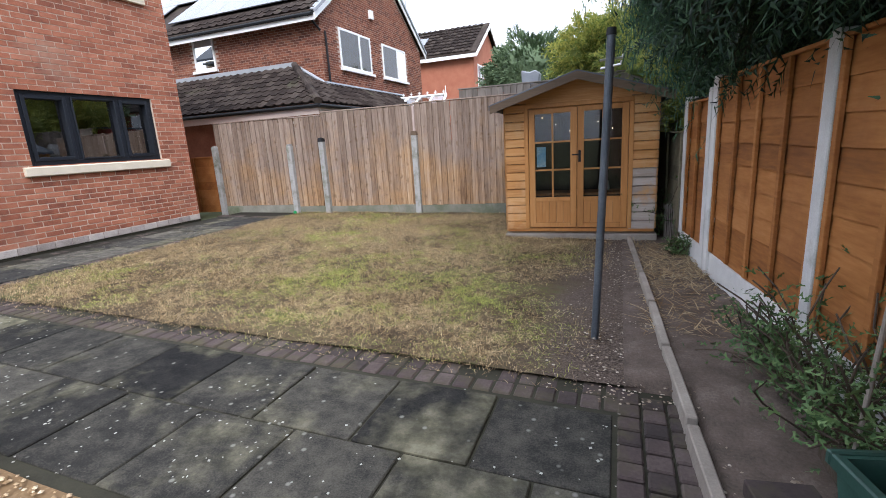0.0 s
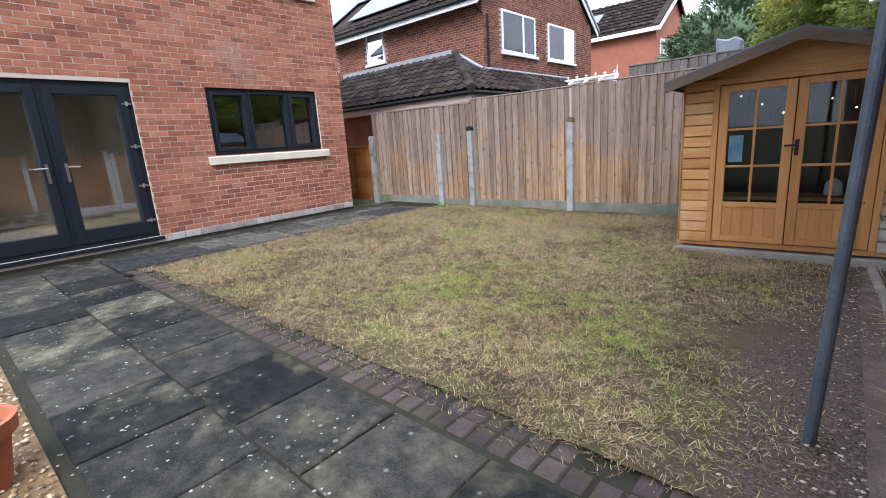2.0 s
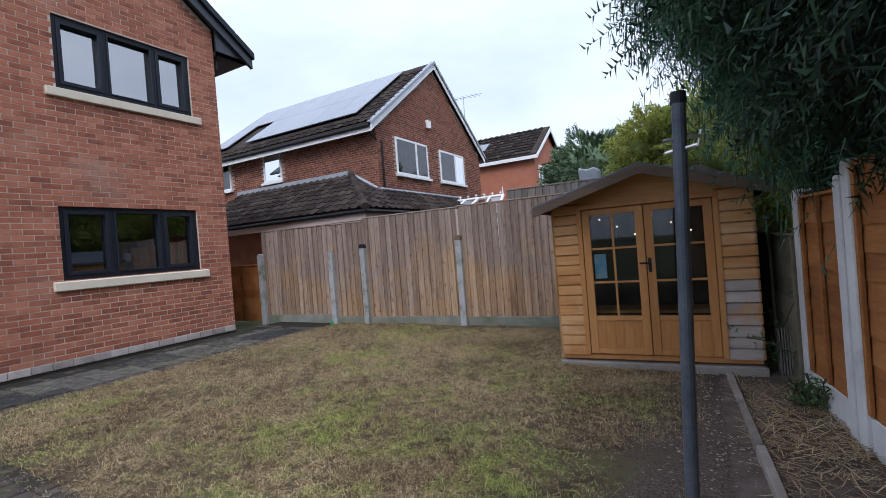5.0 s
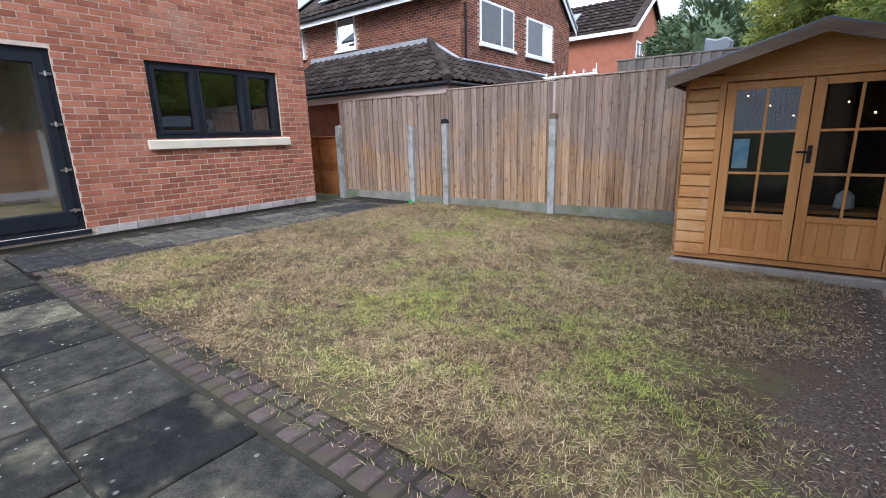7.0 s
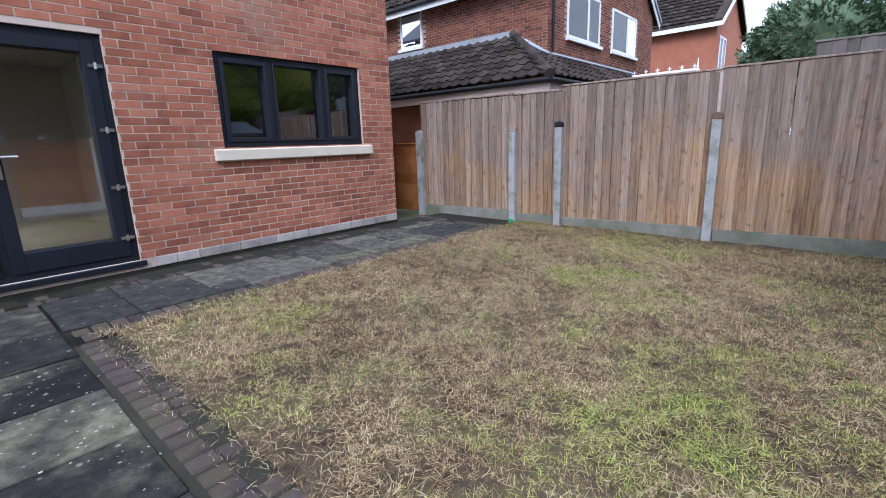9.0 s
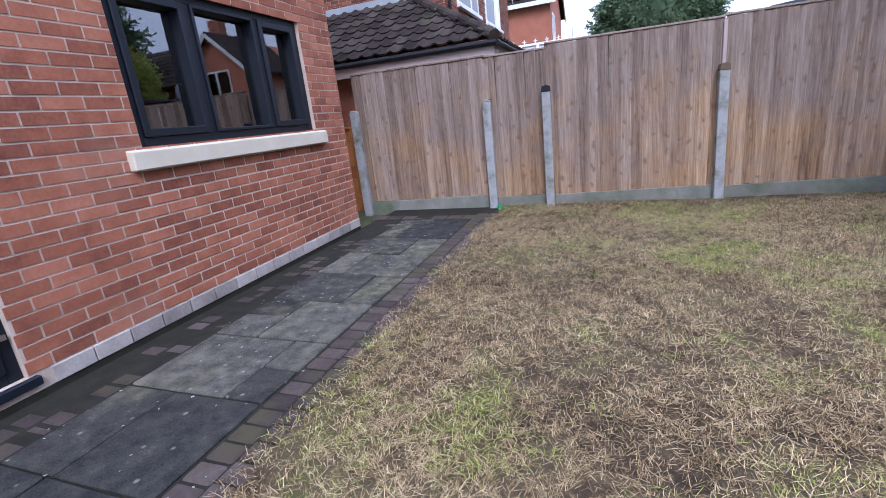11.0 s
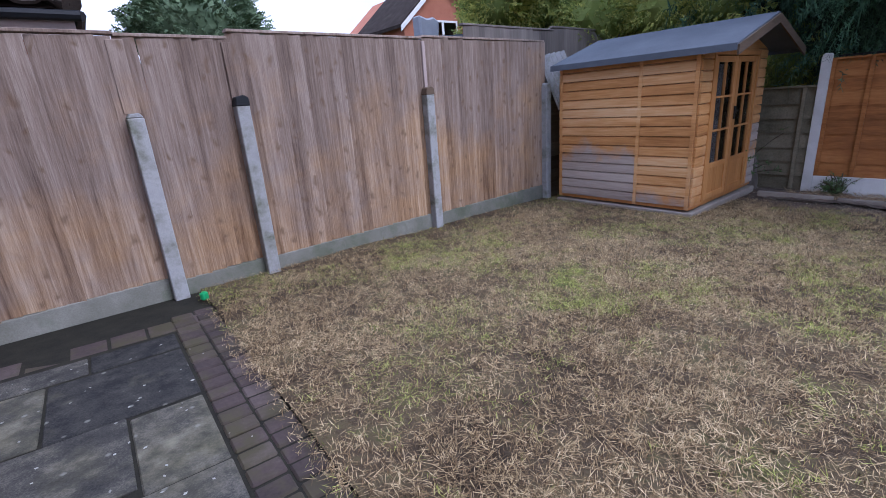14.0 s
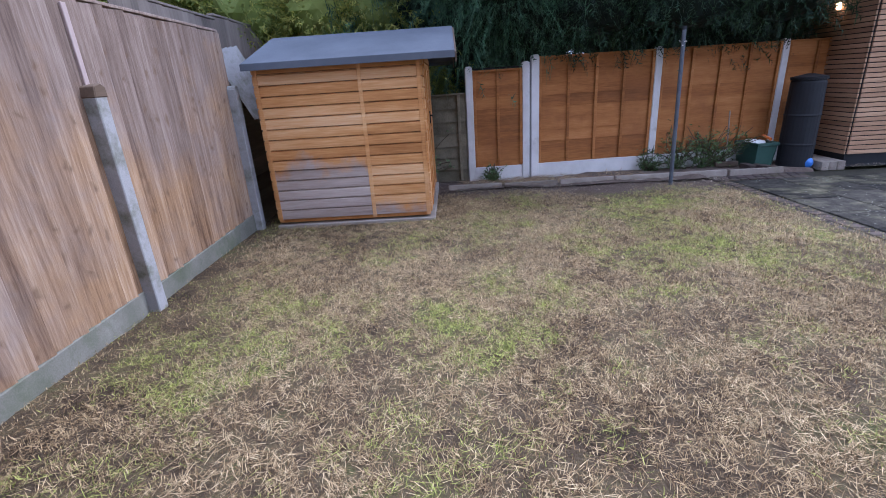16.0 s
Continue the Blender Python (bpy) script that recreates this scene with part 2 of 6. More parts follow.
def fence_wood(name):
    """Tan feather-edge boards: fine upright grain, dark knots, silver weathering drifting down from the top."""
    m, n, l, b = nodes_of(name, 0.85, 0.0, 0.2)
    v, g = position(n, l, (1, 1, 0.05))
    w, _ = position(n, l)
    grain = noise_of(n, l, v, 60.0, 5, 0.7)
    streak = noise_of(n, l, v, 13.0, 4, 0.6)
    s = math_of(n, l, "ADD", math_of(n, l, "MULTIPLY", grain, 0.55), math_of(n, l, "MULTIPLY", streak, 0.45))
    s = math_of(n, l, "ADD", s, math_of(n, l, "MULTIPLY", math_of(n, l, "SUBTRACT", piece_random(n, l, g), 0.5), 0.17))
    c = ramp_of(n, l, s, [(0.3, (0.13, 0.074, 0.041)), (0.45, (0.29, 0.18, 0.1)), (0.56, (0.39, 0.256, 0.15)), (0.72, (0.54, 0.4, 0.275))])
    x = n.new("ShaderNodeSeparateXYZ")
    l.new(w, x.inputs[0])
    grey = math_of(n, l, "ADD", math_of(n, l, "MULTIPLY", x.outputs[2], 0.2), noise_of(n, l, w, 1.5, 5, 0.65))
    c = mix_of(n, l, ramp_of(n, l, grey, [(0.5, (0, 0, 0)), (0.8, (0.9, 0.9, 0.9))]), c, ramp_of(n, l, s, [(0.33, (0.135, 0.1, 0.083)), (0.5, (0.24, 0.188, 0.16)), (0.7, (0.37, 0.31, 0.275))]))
    k = n.new("ShaderNodeCombineXYZ")
    l.new(math_of(n, l, "MULTIPLY", x.outputs[0], 8.5), k.inputs[0])
    l.new(math_of(n, l, "MULTIPLY", x.outputs[2], 5.0), k.inputs[1])
    k = k.outputs[0]
    kv = n.new("ShaderNodeTexVoronoi")
    kv.voronoi_dimensions = "2D"
    kv.inputs["Scale"].default_value = 1.0
    warp = n.new("ShaderNodeVectorMath")
    warp.operation = "ADD"
    wn_ = n.new("ShaderNodeTexNoise")
    wn_.inputs["Scale"].default_value = 7.0
    l.new(w, wn_.inputs["Vector"])
    ws = n.new("ShaderNodeVectorMath")
    ws.operation = "SCALE"
    ws.inputs["Scale"].default_value = 1.1
    l.new(wn_.outputs["Color"], ws.inputs[0])
    l.new(k, warp.inputs[0])
    l.new(ws.outputs["Vector"], warp.inputs[1])
    l.new(warp.outputs["Vector"], kv.inputs["Vector"])
    ring = ramp_of(n, l, kv.outputs["Distance"], [(0.05, (0.75, 0.75, 0.75)), (0.12, (0.38, 0.38, 0.38)), (0.25, (0, 0, 0))])
    some = n.new("ShaderNodeSeparateXYZ")
    l.new(kv.outputs["Color"], some.inputs[0])
    ring = mix_of(n, l, math_of(n, l, "GREATER_THAN", some.outputs[0], 0.5), (0.0, 0.0, 0.0), ring)
    c = mix_of(n, l, ring, c, (0.17, 0.112, 0.072))
    l.new(c, b.inputs["Base Color"])
    bump_of(n, l, b, math_of(n, l, "ADD", s, math_of(n, l, "MULTIPLY", kv.outputs["Distance"], 0.5)), 1.0, 0.012)
    return m


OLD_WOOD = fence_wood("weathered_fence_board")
GREY_WOOD = surface("silvered_board", [(0.2, (0.1, 0.09, 0.08)), (0.5, (0.2, 0.175, 0.155)), (0.8, (0.3, 0.27, 0.24))], 7.0, 55.0, 0.88, stretch=(1, 1, 0.06), vary=0.3, bump=0.4)
LAP_WOOD = surface("orange_stained_lap", [(0.25, (0.14, 0.052, 0.016)), (0.45, (0.27, 0.105, 0.027)), (0.6, (0.36, 0.15, 0.045)), (0.8, (0.45, 0.21, 0.08))],
                   5.0, 50.0, 0.8, stretch=(1, 0.08, 1), vary=0.22, bump=0.5, dist=0.004, stain=(0.2, 0.075, 0.025), stain_scale=1.4, stain_at=(0.5, 0.8))
OLD_LAP = surface("mossy_old_lap", [(0.2, (0.06, 0.055, 0.035)), (0.5, (0.14, 0.125, 0.085)), (0.8, (0.24, 0.21, 0.15))], 5.0, 50.0, 0.9, stretch=(0.08, 1, 1), vary=0.3, bump=0.6)
SHIPLAP_GREY = surface("silvered_shiplap", [(0.2, (0.24, 0.18, 0.145)), (0.45, (0.39, 0.33, 0.29)), (0.65, (0.5, 0.44, 0.4)), (0.85, (0.56, 0.43, 0.3))], 4.0, 45.0, 0.85, stretch=(0.15, 0.15, 1.4), vary=0.3, bump=0.5, stain=(0.52, 0.28, 0.11), stain_scale=2.4, stain_at=(0.54, 0.66))
SHIPLAP = surface("honey_stained_shiplap", [(0.25, (0.3, 0.125, 0.036)), (0.45, (0.5, 0.24, 0.08)), (0.6, (0.6, 0.34, 0.145)), (0.8, (0.68, 0.47, 0.27))],
                  4.0, 45.0, 0.6, spec=0.4, stretch=(0.1, 0.1, 1.4), vary=0.16, bump=0.5, dist=0.003, stain=(0.62, 0.43, 0.26), stain_scale=1.7, stain_at=(0.55, 0.8))
DOOR_WOOD = surface("honey_stained_door", [(0.2, (0.28, 0.115, 0.03)), (0.5, (0.45, 0.2, 0.058)), (0.8, (0.57, 0.3, 0.115))], 5.0, 45.0, 0.55, spec=0.4, stretch=(1, 1, 0.1), vary=0.15, bump=0.3)


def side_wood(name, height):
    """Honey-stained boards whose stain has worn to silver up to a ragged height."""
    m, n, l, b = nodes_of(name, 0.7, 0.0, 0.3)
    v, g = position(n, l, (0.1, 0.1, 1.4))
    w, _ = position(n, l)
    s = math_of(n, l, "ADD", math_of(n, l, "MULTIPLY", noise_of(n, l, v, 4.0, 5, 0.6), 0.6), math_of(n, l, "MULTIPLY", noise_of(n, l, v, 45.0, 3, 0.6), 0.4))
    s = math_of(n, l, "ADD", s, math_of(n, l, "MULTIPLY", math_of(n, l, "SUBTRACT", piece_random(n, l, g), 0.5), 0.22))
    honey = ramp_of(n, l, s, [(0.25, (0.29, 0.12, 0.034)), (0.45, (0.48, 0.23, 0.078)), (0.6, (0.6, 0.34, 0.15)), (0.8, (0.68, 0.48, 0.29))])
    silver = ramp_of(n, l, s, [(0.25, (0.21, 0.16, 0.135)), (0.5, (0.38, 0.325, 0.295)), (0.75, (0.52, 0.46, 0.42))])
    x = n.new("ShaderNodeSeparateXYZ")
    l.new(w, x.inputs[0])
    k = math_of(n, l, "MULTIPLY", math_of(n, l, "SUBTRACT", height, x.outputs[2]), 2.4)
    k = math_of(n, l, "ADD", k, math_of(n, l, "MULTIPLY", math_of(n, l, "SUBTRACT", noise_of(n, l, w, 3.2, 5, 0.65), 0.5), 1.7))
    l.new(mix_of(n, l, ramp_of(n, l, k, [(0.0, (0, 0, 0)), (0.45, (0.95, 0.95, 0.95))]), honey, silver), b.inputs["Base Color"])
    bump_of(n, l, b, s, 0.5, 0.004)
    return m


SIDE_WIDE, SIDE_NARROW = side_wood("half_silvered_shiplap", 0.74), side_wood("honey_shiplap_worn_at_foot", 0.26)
FELT = surface("blue_grey_roof_felt", [(0.3, (0.06, 0.072, 0.09)), (0.6, (0.1, 0.115, 0.14)), (0.8, (0.15, 0.165, 0.19))], 2.0, 260.0, 0.9, vary=0.1, bump=0.6, dist=0.002)
BARGE = surface("weathered_bargeboard", [(0.2, (0.06, 0.042, 0.028)), (0.6, (0.14, 0.1, 0.07)), (0.85, (0.22, 0.17, 0.125))], 6.0, 60.0, 0.85, stretch=(0.1, 1, 1), vary=0.3)
TILE = surface("brown_roof_tile", [(0.2, (0.014, 0.01, 0.009)), (0.5, (0.032, 0.024, 0.021)), (0.8, (0.065, 0.052, 0.044))], 3.0, 60.0, 0.95, spec=0.1, vary=0.4, bump=0.4,
               stain=(0.06, 0.065, 0.035), stain_scale=1.5, stain_at=(0.6, 0.8))
SLATE = surface("slate_grey_tile", [(0.2, (0.03, 0.034, 0.04)), (0.8, (0.07, 0.076, 0.085))], 3.0, 60.0, 0.7, vary=0.4)
LEAD = surface("lead_flashing", [(0.3, (0.2, 0.22, 0.25)), (0.7, (0.32, 0.34, 0.37))], 3.0, 80.0, 0.6, spec=0.4)
SOLAR = surface("solar_glass", [(0.3, (0.1, 0.11, 0.13)), (0.7, (0.15, 0.16, 0.18))], 2.0, 10.0, 0.22, spec=1.0, vary=0.2, bump=0.02, dist=0.001)
ALU = surface("aluminium_trim", [(0.3, (0.5, 0.52, 0.54)), (0.7, (0.6, 0.62, 0.64))], 3.0, 80.0, 0.4, 1.0)
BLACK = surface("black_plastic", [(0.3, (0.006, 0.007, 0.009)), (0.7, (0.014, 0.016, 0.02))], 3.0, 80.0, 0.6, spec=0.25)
POLE = surface("blue_grey_painted_pole", [(0.3, (0.05, 0.06, 0.075)), (0.55, (0.1, 0.115, 0.135)), (0.8, (0.17, 0.185, 0.205))], 6.0, 120.0, 0.55, 0.35, vary=0.1, bump=0.2, dist=0.002)
TERRA = surface("terracotta", [(0.3, (0.34, 0.1, 0.045)), (0.7, (0.46, 0.16, 0.08))], 5.0, 90.0, 0.75, vary=0.1)
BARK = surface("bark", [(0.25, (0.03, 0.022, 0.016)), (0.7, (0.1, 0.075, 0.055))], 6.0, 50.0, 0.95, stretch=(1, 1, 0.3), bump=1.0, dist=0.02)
PLASTER = surface("cream_plaster", [(0.3, (0.45, 0.37, 0.29)), (0.7, (0.53, 0.44, 0.35))], 1.5, 90.0, 0.9, bump=0.1)
CARPET = surface("light_floor", [(0.3, (0.3, 0.26, 0.2)), (0.7, (0.4, 0.35, 0.28))], 3.0, 90.0, 0.7)
CURTAIN = surface("white_curtain", [(0.3, (0.6, 0.62, 0.63)), (0.7, (0.72, 0.73, 0.74))], 6.0, 60.0, 0.9, stretch=(1, 1, 0.05))
RENDER_WALL = surface("pale_pink_board", [(0.3, (0.4, 0.32, 0.3)), (0.7, (0.5, 0.42, 0.39))], 2.0, 60.0, 0.8)
RED_PAINT = surface("faded_red_cladding", [(0.3, (0.24, 0.05, 0.035)), (0.7, (0.33, 0.085, 0.06))], 3.0, 60.0, 0.8)
BLUE = surface("blue_plastic", [(0.3, (0.02, 0.1, 0.4)), (0.7, (0.05, 0.2, 0.55))], 6.0, 40.0, 0.35, spec=0.5)
CYAN = surface("light_blue_card", [(0.35, (0.25, 0.55, 0.8)), (0.6, (0.7, 0.85, 0.92))], 9.0, 40.0, 0.6)
BIN_GREEN = surface("dark_green_plastic", [(0.3, (0.012, 0.045, 0.035)), (0.7, (0.025, 0.075, 0.06))], 5.0, 80.0, 0.5, spec=0.5)
ORANGE = surface("orange_plastic", [(0.3, (0.6, 0.12, 0.02)), (0.7, (0.7, 0.18, 0.04))], 5.0, 80.0, 0.4, spec=0.5)
RUBBLE = surface("edging_concrete", [(0.25, (0.14, 0.12, 0.1)), (0.55, (0.24, 0.21, 0.18)), (0.8, (0.34, 0.31, 0.27))], 5.0, 90.0, 0.9, vary=0.3, bump=0.6)


def glass(name, tint=(0.75, 0.8, 0.82), ior=1.52, see=1.0):
    m = bpy.data.materials.new(name)
    m.use_nodes = True
    n, l = m.node_tree.nodes, m.node_tree.links
    n.remove(n["Principled BSDF"])
    t = n.new("ShaderNodeBsdfTransparent")
    t.inputs["Color"].default_value = rgba(tint)
    s = n.new("ShaderNodeBsdfGlossy")
    s.inputs["Roughness"].default_value = 0.02
    f = n.new("ShaderNodeFresnel")
    f.inputs["IOR"].default_value = ior
    x = n.new("ShaderNodeMixShader")
    l.new(f.outputs["Fac"], x.inputs["Fac"])
    l.new(t.outputs["BSDF"], x.inputs[1])
    l.new(s.outputs["BSDF"], x.inputs[2])
    l.new(x.outputs["Shader"], n["Material Output"].inputs["Surface"])
    return m


GLASS = glass("window_glass", ior=5.6)
GLASS_FAR = glass("neighbour_window_glass", ior=2.0)
GLASS_CLEAR = glass("clear_window_glass", (0.85, 0.88, 0.88), ior=3.1)
GLASS_SHED = glass("thin_shed_glass", (0.82, 0.84, 0.84), 1.45)


def foliage(name, dark, mid, light, patch=0.7, thin=0.0):
    m, n, l, b = nodes_of(name, 0.65, 0.0, 0.25)
    v, g = position(n, l)
    r = math_of(n, l, "ADD", math_of(n, l, "MULTIPLY", g.outputs["Random Per Island"], 0.55), math_of(n, l, "MULTIPLY", noise_of(n, l, v, patch, 4), 0.55))
    l.new(ramp_of(n, l, r, [(0.2, dark), (0.5, mid), (0.85, light)]), b.inputs["Base Color"])
    if thin:
        t = n.new("ShaderNodeBsdfTranslucent")
        l.new(b.inputs["Base Color"].links[0].from_socket, t.inputs["Color"])
        x = n.new("ShaderNodeMixShader")
        x.inputs["Fac"].default_value = thin
        l.new(b.outputs["BSDF"], x.inputs[1])
        l.new(t.outputs["BSDF"], x.inputs[2])
        l.new(x.outputs["Shader"], n["Material Output"].inputs["Surface"])
    return m


# Conifer green in a painted lit tone for the tree, darker for the hedge.
CONIFER_LIT = foliage("feathery_lit_conifer", (0.012, 0.034, 0.02), (0.036, 0.088, 0.05), (0.1, 0.2, 0.105))
CONIFER = foliage("conifer_foliage", (0.004, 0.011, 0.008), (0.014, 0.036, 0.021), (0.056, 0.112, 0.054))
SHRUB = foliage("green_shrub_leaf", (0.025, 0.055, 0.02), (0.06, 0.115, 0.04), (0.13, 0.2, 0.075))
# Near-black base colour stands in for the shade inside the conifers.
CONIFER_CORE = foliage("conifer_core_shade", (0.003, 0.008, 0.006), (0.006, 0.015, 0.01), (0.012, 0.028, 0.018))
YELLOW_LEAF = foliage("yellow_green_leaf", (0.09, 0.135, 0.035), (0.27, 0.33, 0.085), (0.54, 0.5, 0.13), thin=0.45)
HAZY_LEAF = foliage("grey_green_leaf", (0.045, 0.075, 0.04), (0.12, 0.17, 0.085), (0.24, 0.29, 0.14), thin=0.3)
FAR_LEAF = foliage("distant_leaf", (0.05, 0.085, 0.045), (0.09, 0.14, 0.075), (0.16, 0.22, 0.12))


def lawn_mat(name, blades):
    """Dry mown lawn: straw, moss green and worn earth, by patches. The blades and the sod beneath share the patches."""
    m, n, l, b = nodes_of(name, 0.9, 0.0, 0.15)
    v, g = position(n, l)
    patch = noise_of(n, l, v, 0.9, 5, 0.65)
    mid = noise_of(n, l, v, 5.5, 4, 0.6)
    tuft = noise_of(n, l, v, 19.0, 3, 0.6)
    s = math_of(n, l, "ADD", math_of(n, l, "MULTIPLY", patch, 0.5), math_of(n, l, "ADD", math_of(n, l, "MULTIPLY", mid, 0.25), math_of(n, l, "MULTIPLY", tuft, 0.25)))
    s = math_of(n, l, "ADD", math_of(n, l, "MULTIPLY", math_of(n, l, "SUBTRACT", s, 0.5), 2.7), 0.47)
    if blades:
        own = g.outputs["Random Per Island"]
        shade = math_of(n, l, "ADD", math_of(n, l, "MULTIPLY", s, 0.4), math_of(n, l, "MULTIPLY", own, 0.6))
        straw = ramp_of(n, l, shade, [(0.18, (0.075, 0.05, 0.029)), (0.42, (0.22, 0.15, 0.079)), (0.64, (0.43, 0.322, 0.178)), (0.86, (0.7, 0.56, 0.35))])
        green = ramp_of(n, l, math_of(n, l, "FRACT", math_of(n, l, "MULTIPLY", own, 7.0)), [(0.1, (0.1, 0.115, 0.03)), (0.5, (0.25, 0.275, 0.064)), (0.9, (0.44, 0.47, 0.13))])
        w, _ = position(n, l, (1.0, 1.0, 0.0))
        lush = math_of(n, l, "ADD", math_of(n, l, "MULTIPLY", noise_of(n, l, w, 0.75, 2, 0.5), 0.55), math_of(n, l, "MULTIPLY", noise_of(n, l, w, 3.6, 4, 0.6), 0.45))
        grown = None
        for px_, py_, r_, k_ in ((-3.05, 6.9, 0.75, 1.1), (-3.5, 8.3, 0.5, 0.8), (-1.5, 6.1, 1.3, 0.65), (-0.4, 4.6, 1.2, 0.9), (-1.9, 5.4, 1.0, 0.45), (-4.6, 4.75, 0.5, 0.7), (-3.7, 4.1, 0.9, 0.35)):
            d = n.new("ShaderNodeVectorMath")
            d.operation = "DISTANCE"
            l.new(w, d.inputs[0])
            d.inputs[1].default_value = (px_, py_, 0.0)
            f = math_of(n, l, "MULTIPLY", math_of(n, l, "MAXIMUM", math_of(n, l, "SUBTRACT", 1.0, math_of(n, l, "DIVIDE", d.outputs["Value"], r_)), 0.0), k_)
            grown = f if grown is None else math_of(n, l, "ADD", grown, f)
        lush = math_of(n, l, "ADD", lush, math_of(n, l, "MULTIPLY", math_of(n, l, "MULTIPLY", grown, ramp_of(n, l, noise_of(n, l, w, 2.6, 4, 0.6), [(0.38, (0.1, 0.1, 0.1)), (0.6, (1, 1, 1))])), 0.2))
        pick = math_of(n, l, "ADD", math_of(n, l, "MULTIPLY", math_of(n, l, "SUBTRACT", lush, 0.545), 5.0), math_of(n, l, "FRACT", math_of(n, l, "MULTIPLY", own, 31.0)))
        c = mix_of(n, l, ramp_of(n, l, pick, [(0.7, (0, 0, 0)), (0.78, (1, 1, 1))]), straw, green)
    else:
        stops = [(0.2, (0.04, 0.029, 0.019)), (0.42, (0.085, 0.062, 0.039)), (0.6, (0.11, 0.088, 0.048)), (0.78, (0.085, 0.095, 0.034))]
        c = ramp_of(n, l, s, stops)
        fine = noise_of(n, l, v, 70.0, 3, 0.6)
        x = n.new("ShaderNodeSeparateXYZ")
        l.new(v, x.inputs[0])
        edge = math_of(n, l, "ADD", x.outputs[0], math_of(n, l, "MULTIPLY", noise_of(n, l, v, 1.6, 4), 1.3))
        earth = ramp_of(n, l, math_of(n, l, "SUBTRACT", edge, 0.25), [(0.35, (0, 0, 0)), (0.75, (1, 1, 1))])
        c = mix_of(n, l, earth, c, ramp_of(n, l, fine, [(0.3, (0.048, 0.036, 0.029)), (0.55, (0.118, 0.09, 0.073)), (0.75, (0.22, 0.178, 0.146))]))
        bump_of(n, l, b, fine, 1.0, 0.02)
    l.new(c, b.inputs["Base Color"])
    return m


SOD = lawn_mat("lawn_sod", False)
BLADE = lawn_mat("lawn_blade", True)
GRASS_FAR = surface("rough_ground", [(0.3, (0.04, 0.05, 0.02)), (0.7, (0.09, 0.1, 0.045))], 0.6, 20.0, 0.95, bump=0.6)
STRAW = surface("dry_clippings", [(0.2, (0.16, 0.1, 0.05)), (0.5, (0.3, 0.21, 0.12)), (0.8, (0.45, 0.36, 0.22))], 4.0, 50.0, 0.9, vary=0.7)
DEBRIS = surface("pale_chippings", [(0.2, (0.1, 0.07, 0.05)), (0.5, (0.24, 0.19, 0.14)), (0.8, (0.4, 0.35, 0.28))], 4.0, 50.0, 0.9, vary=0.8)


def glow(name, colour, strength):
    m, n, l, b = nodes_of(name, 0.5)
    b.inputs["Base Color"].default_value = rgba(colour)
    b.inputs["Emission Color"].default_value = rgba(colour)
    b.inputs["Emission Strength"].default_value = strength
    return m


GLOW = glow("warm_bulb", (1.0, 0.62, 0.3), 9.0)
GLOW_SOFT = glow("hall_light_glow", (0.9, 0.55, 0.25), 0.25)


# ---- mesh helpers ----
def gz(x):
    """Height of the garden, which falls away gently from the house."""
    return -0.025 * (max(min(x, 2.0), -7.2) + 1.0)


def box(bm, x0, x1, y0, y1, z0, z1):
    v = [bm.verts.new(p) for p in ((x0, y0, z0), (x1, y0, z0), (x1, y1, z0), (x0, y1, z0), (x0, y0, z1), (x1, y0, z1), (x1, y1, z1), (x0, y1, z1))]
    for f in ((0, 3, 2, 1), (4, 5, 6, 7), (0, 1, 5, 4), (1, 2, 6, 5), (2, 3, 7, 6), (3, 0, 4, 7)):
        bm.faces.new([v[i] for i in f])


def prism(bm, poly, axis, a, b):
    """A polygon of two coordinates drawn out along an axis from a to b."""
    def at(p, d):
        return (d, p[0], p[1]) if axis == "x" else (p[0], d, p[1]) if axis == "y" else (p[0], p[1], d)
    lo, hi = [bm.verts.new(at(p, a)) for p in poly], [bm.verts.new(at(p, b)) for p in poly]
    k = len(poly)
    bm.faces.new(lo[::-1]), bm.faces.new(hi)
    for i in range(k):
        bm.faces.new((lo[i], lo[(i + 1) % k], hi[(i + 1) % k], hi[i]))


def tube(bm, a, b, r0, r1=None, sides=10):
    a, b = Vector(a), Vector(b)
    r1 = r0 if r1 is None else r1
    q = (b - a).to_track_quat("Z", "Y")
    rings = []
    for c, r in ((a, r0), (b, r1)):
        rings.append([bm.verts.new(c + q @ Vector((r * math.cos(t), r * math.sin(t), 0))) for t in [2 * math.pi * i / sides for i in range(sides)]])
    bm.faces.new(rings[0][::-1]), bm.faces.new(rings[1])
    for i in range(sides):
        j = (i + 1) % sides
        bm.faces.new((rings[0][i], rings[0][j], rings[1][j], rings[1][i]))


def lathe(bm, profile, sides=24, x=0.0, y=0.0):
    rings = [[bm.verts.new((x + r * math.cos(t), y + r * math.sin(t), z)) for t in [2 * math.pi * i / sides for i in range(sides)]] for r, z in profile]
    for p, q in zip(rings, rings[1:]):
        for i in range(sides):
            j = (i + 1) % sides
            bm.faces.new((p[i], p[j], q[j], q[i]))
    bm.faces.new(rings[0][::-1]), bm.faces.new(rings[-1])


def to_mesh(name, bm, material, bevel=0.0, smooth=False):
    bmesh.ops.recalc_face_normals(bm, faces=bm.faces)
    if bevel:
        bmesh.ops.bevel(bm, geom=list(bm.edges), offset=bevel, segments=1, affect="EDGES", clamp_overlap=True)
    me = bpy.data.meshes.new(name)
    bm.to_mesh(me)
    bm.free()
    me.materials.append(material)
    if smooth:
        me.polygons.foreach_set("use_smooth", [True] * len(me.polygons))
    return me


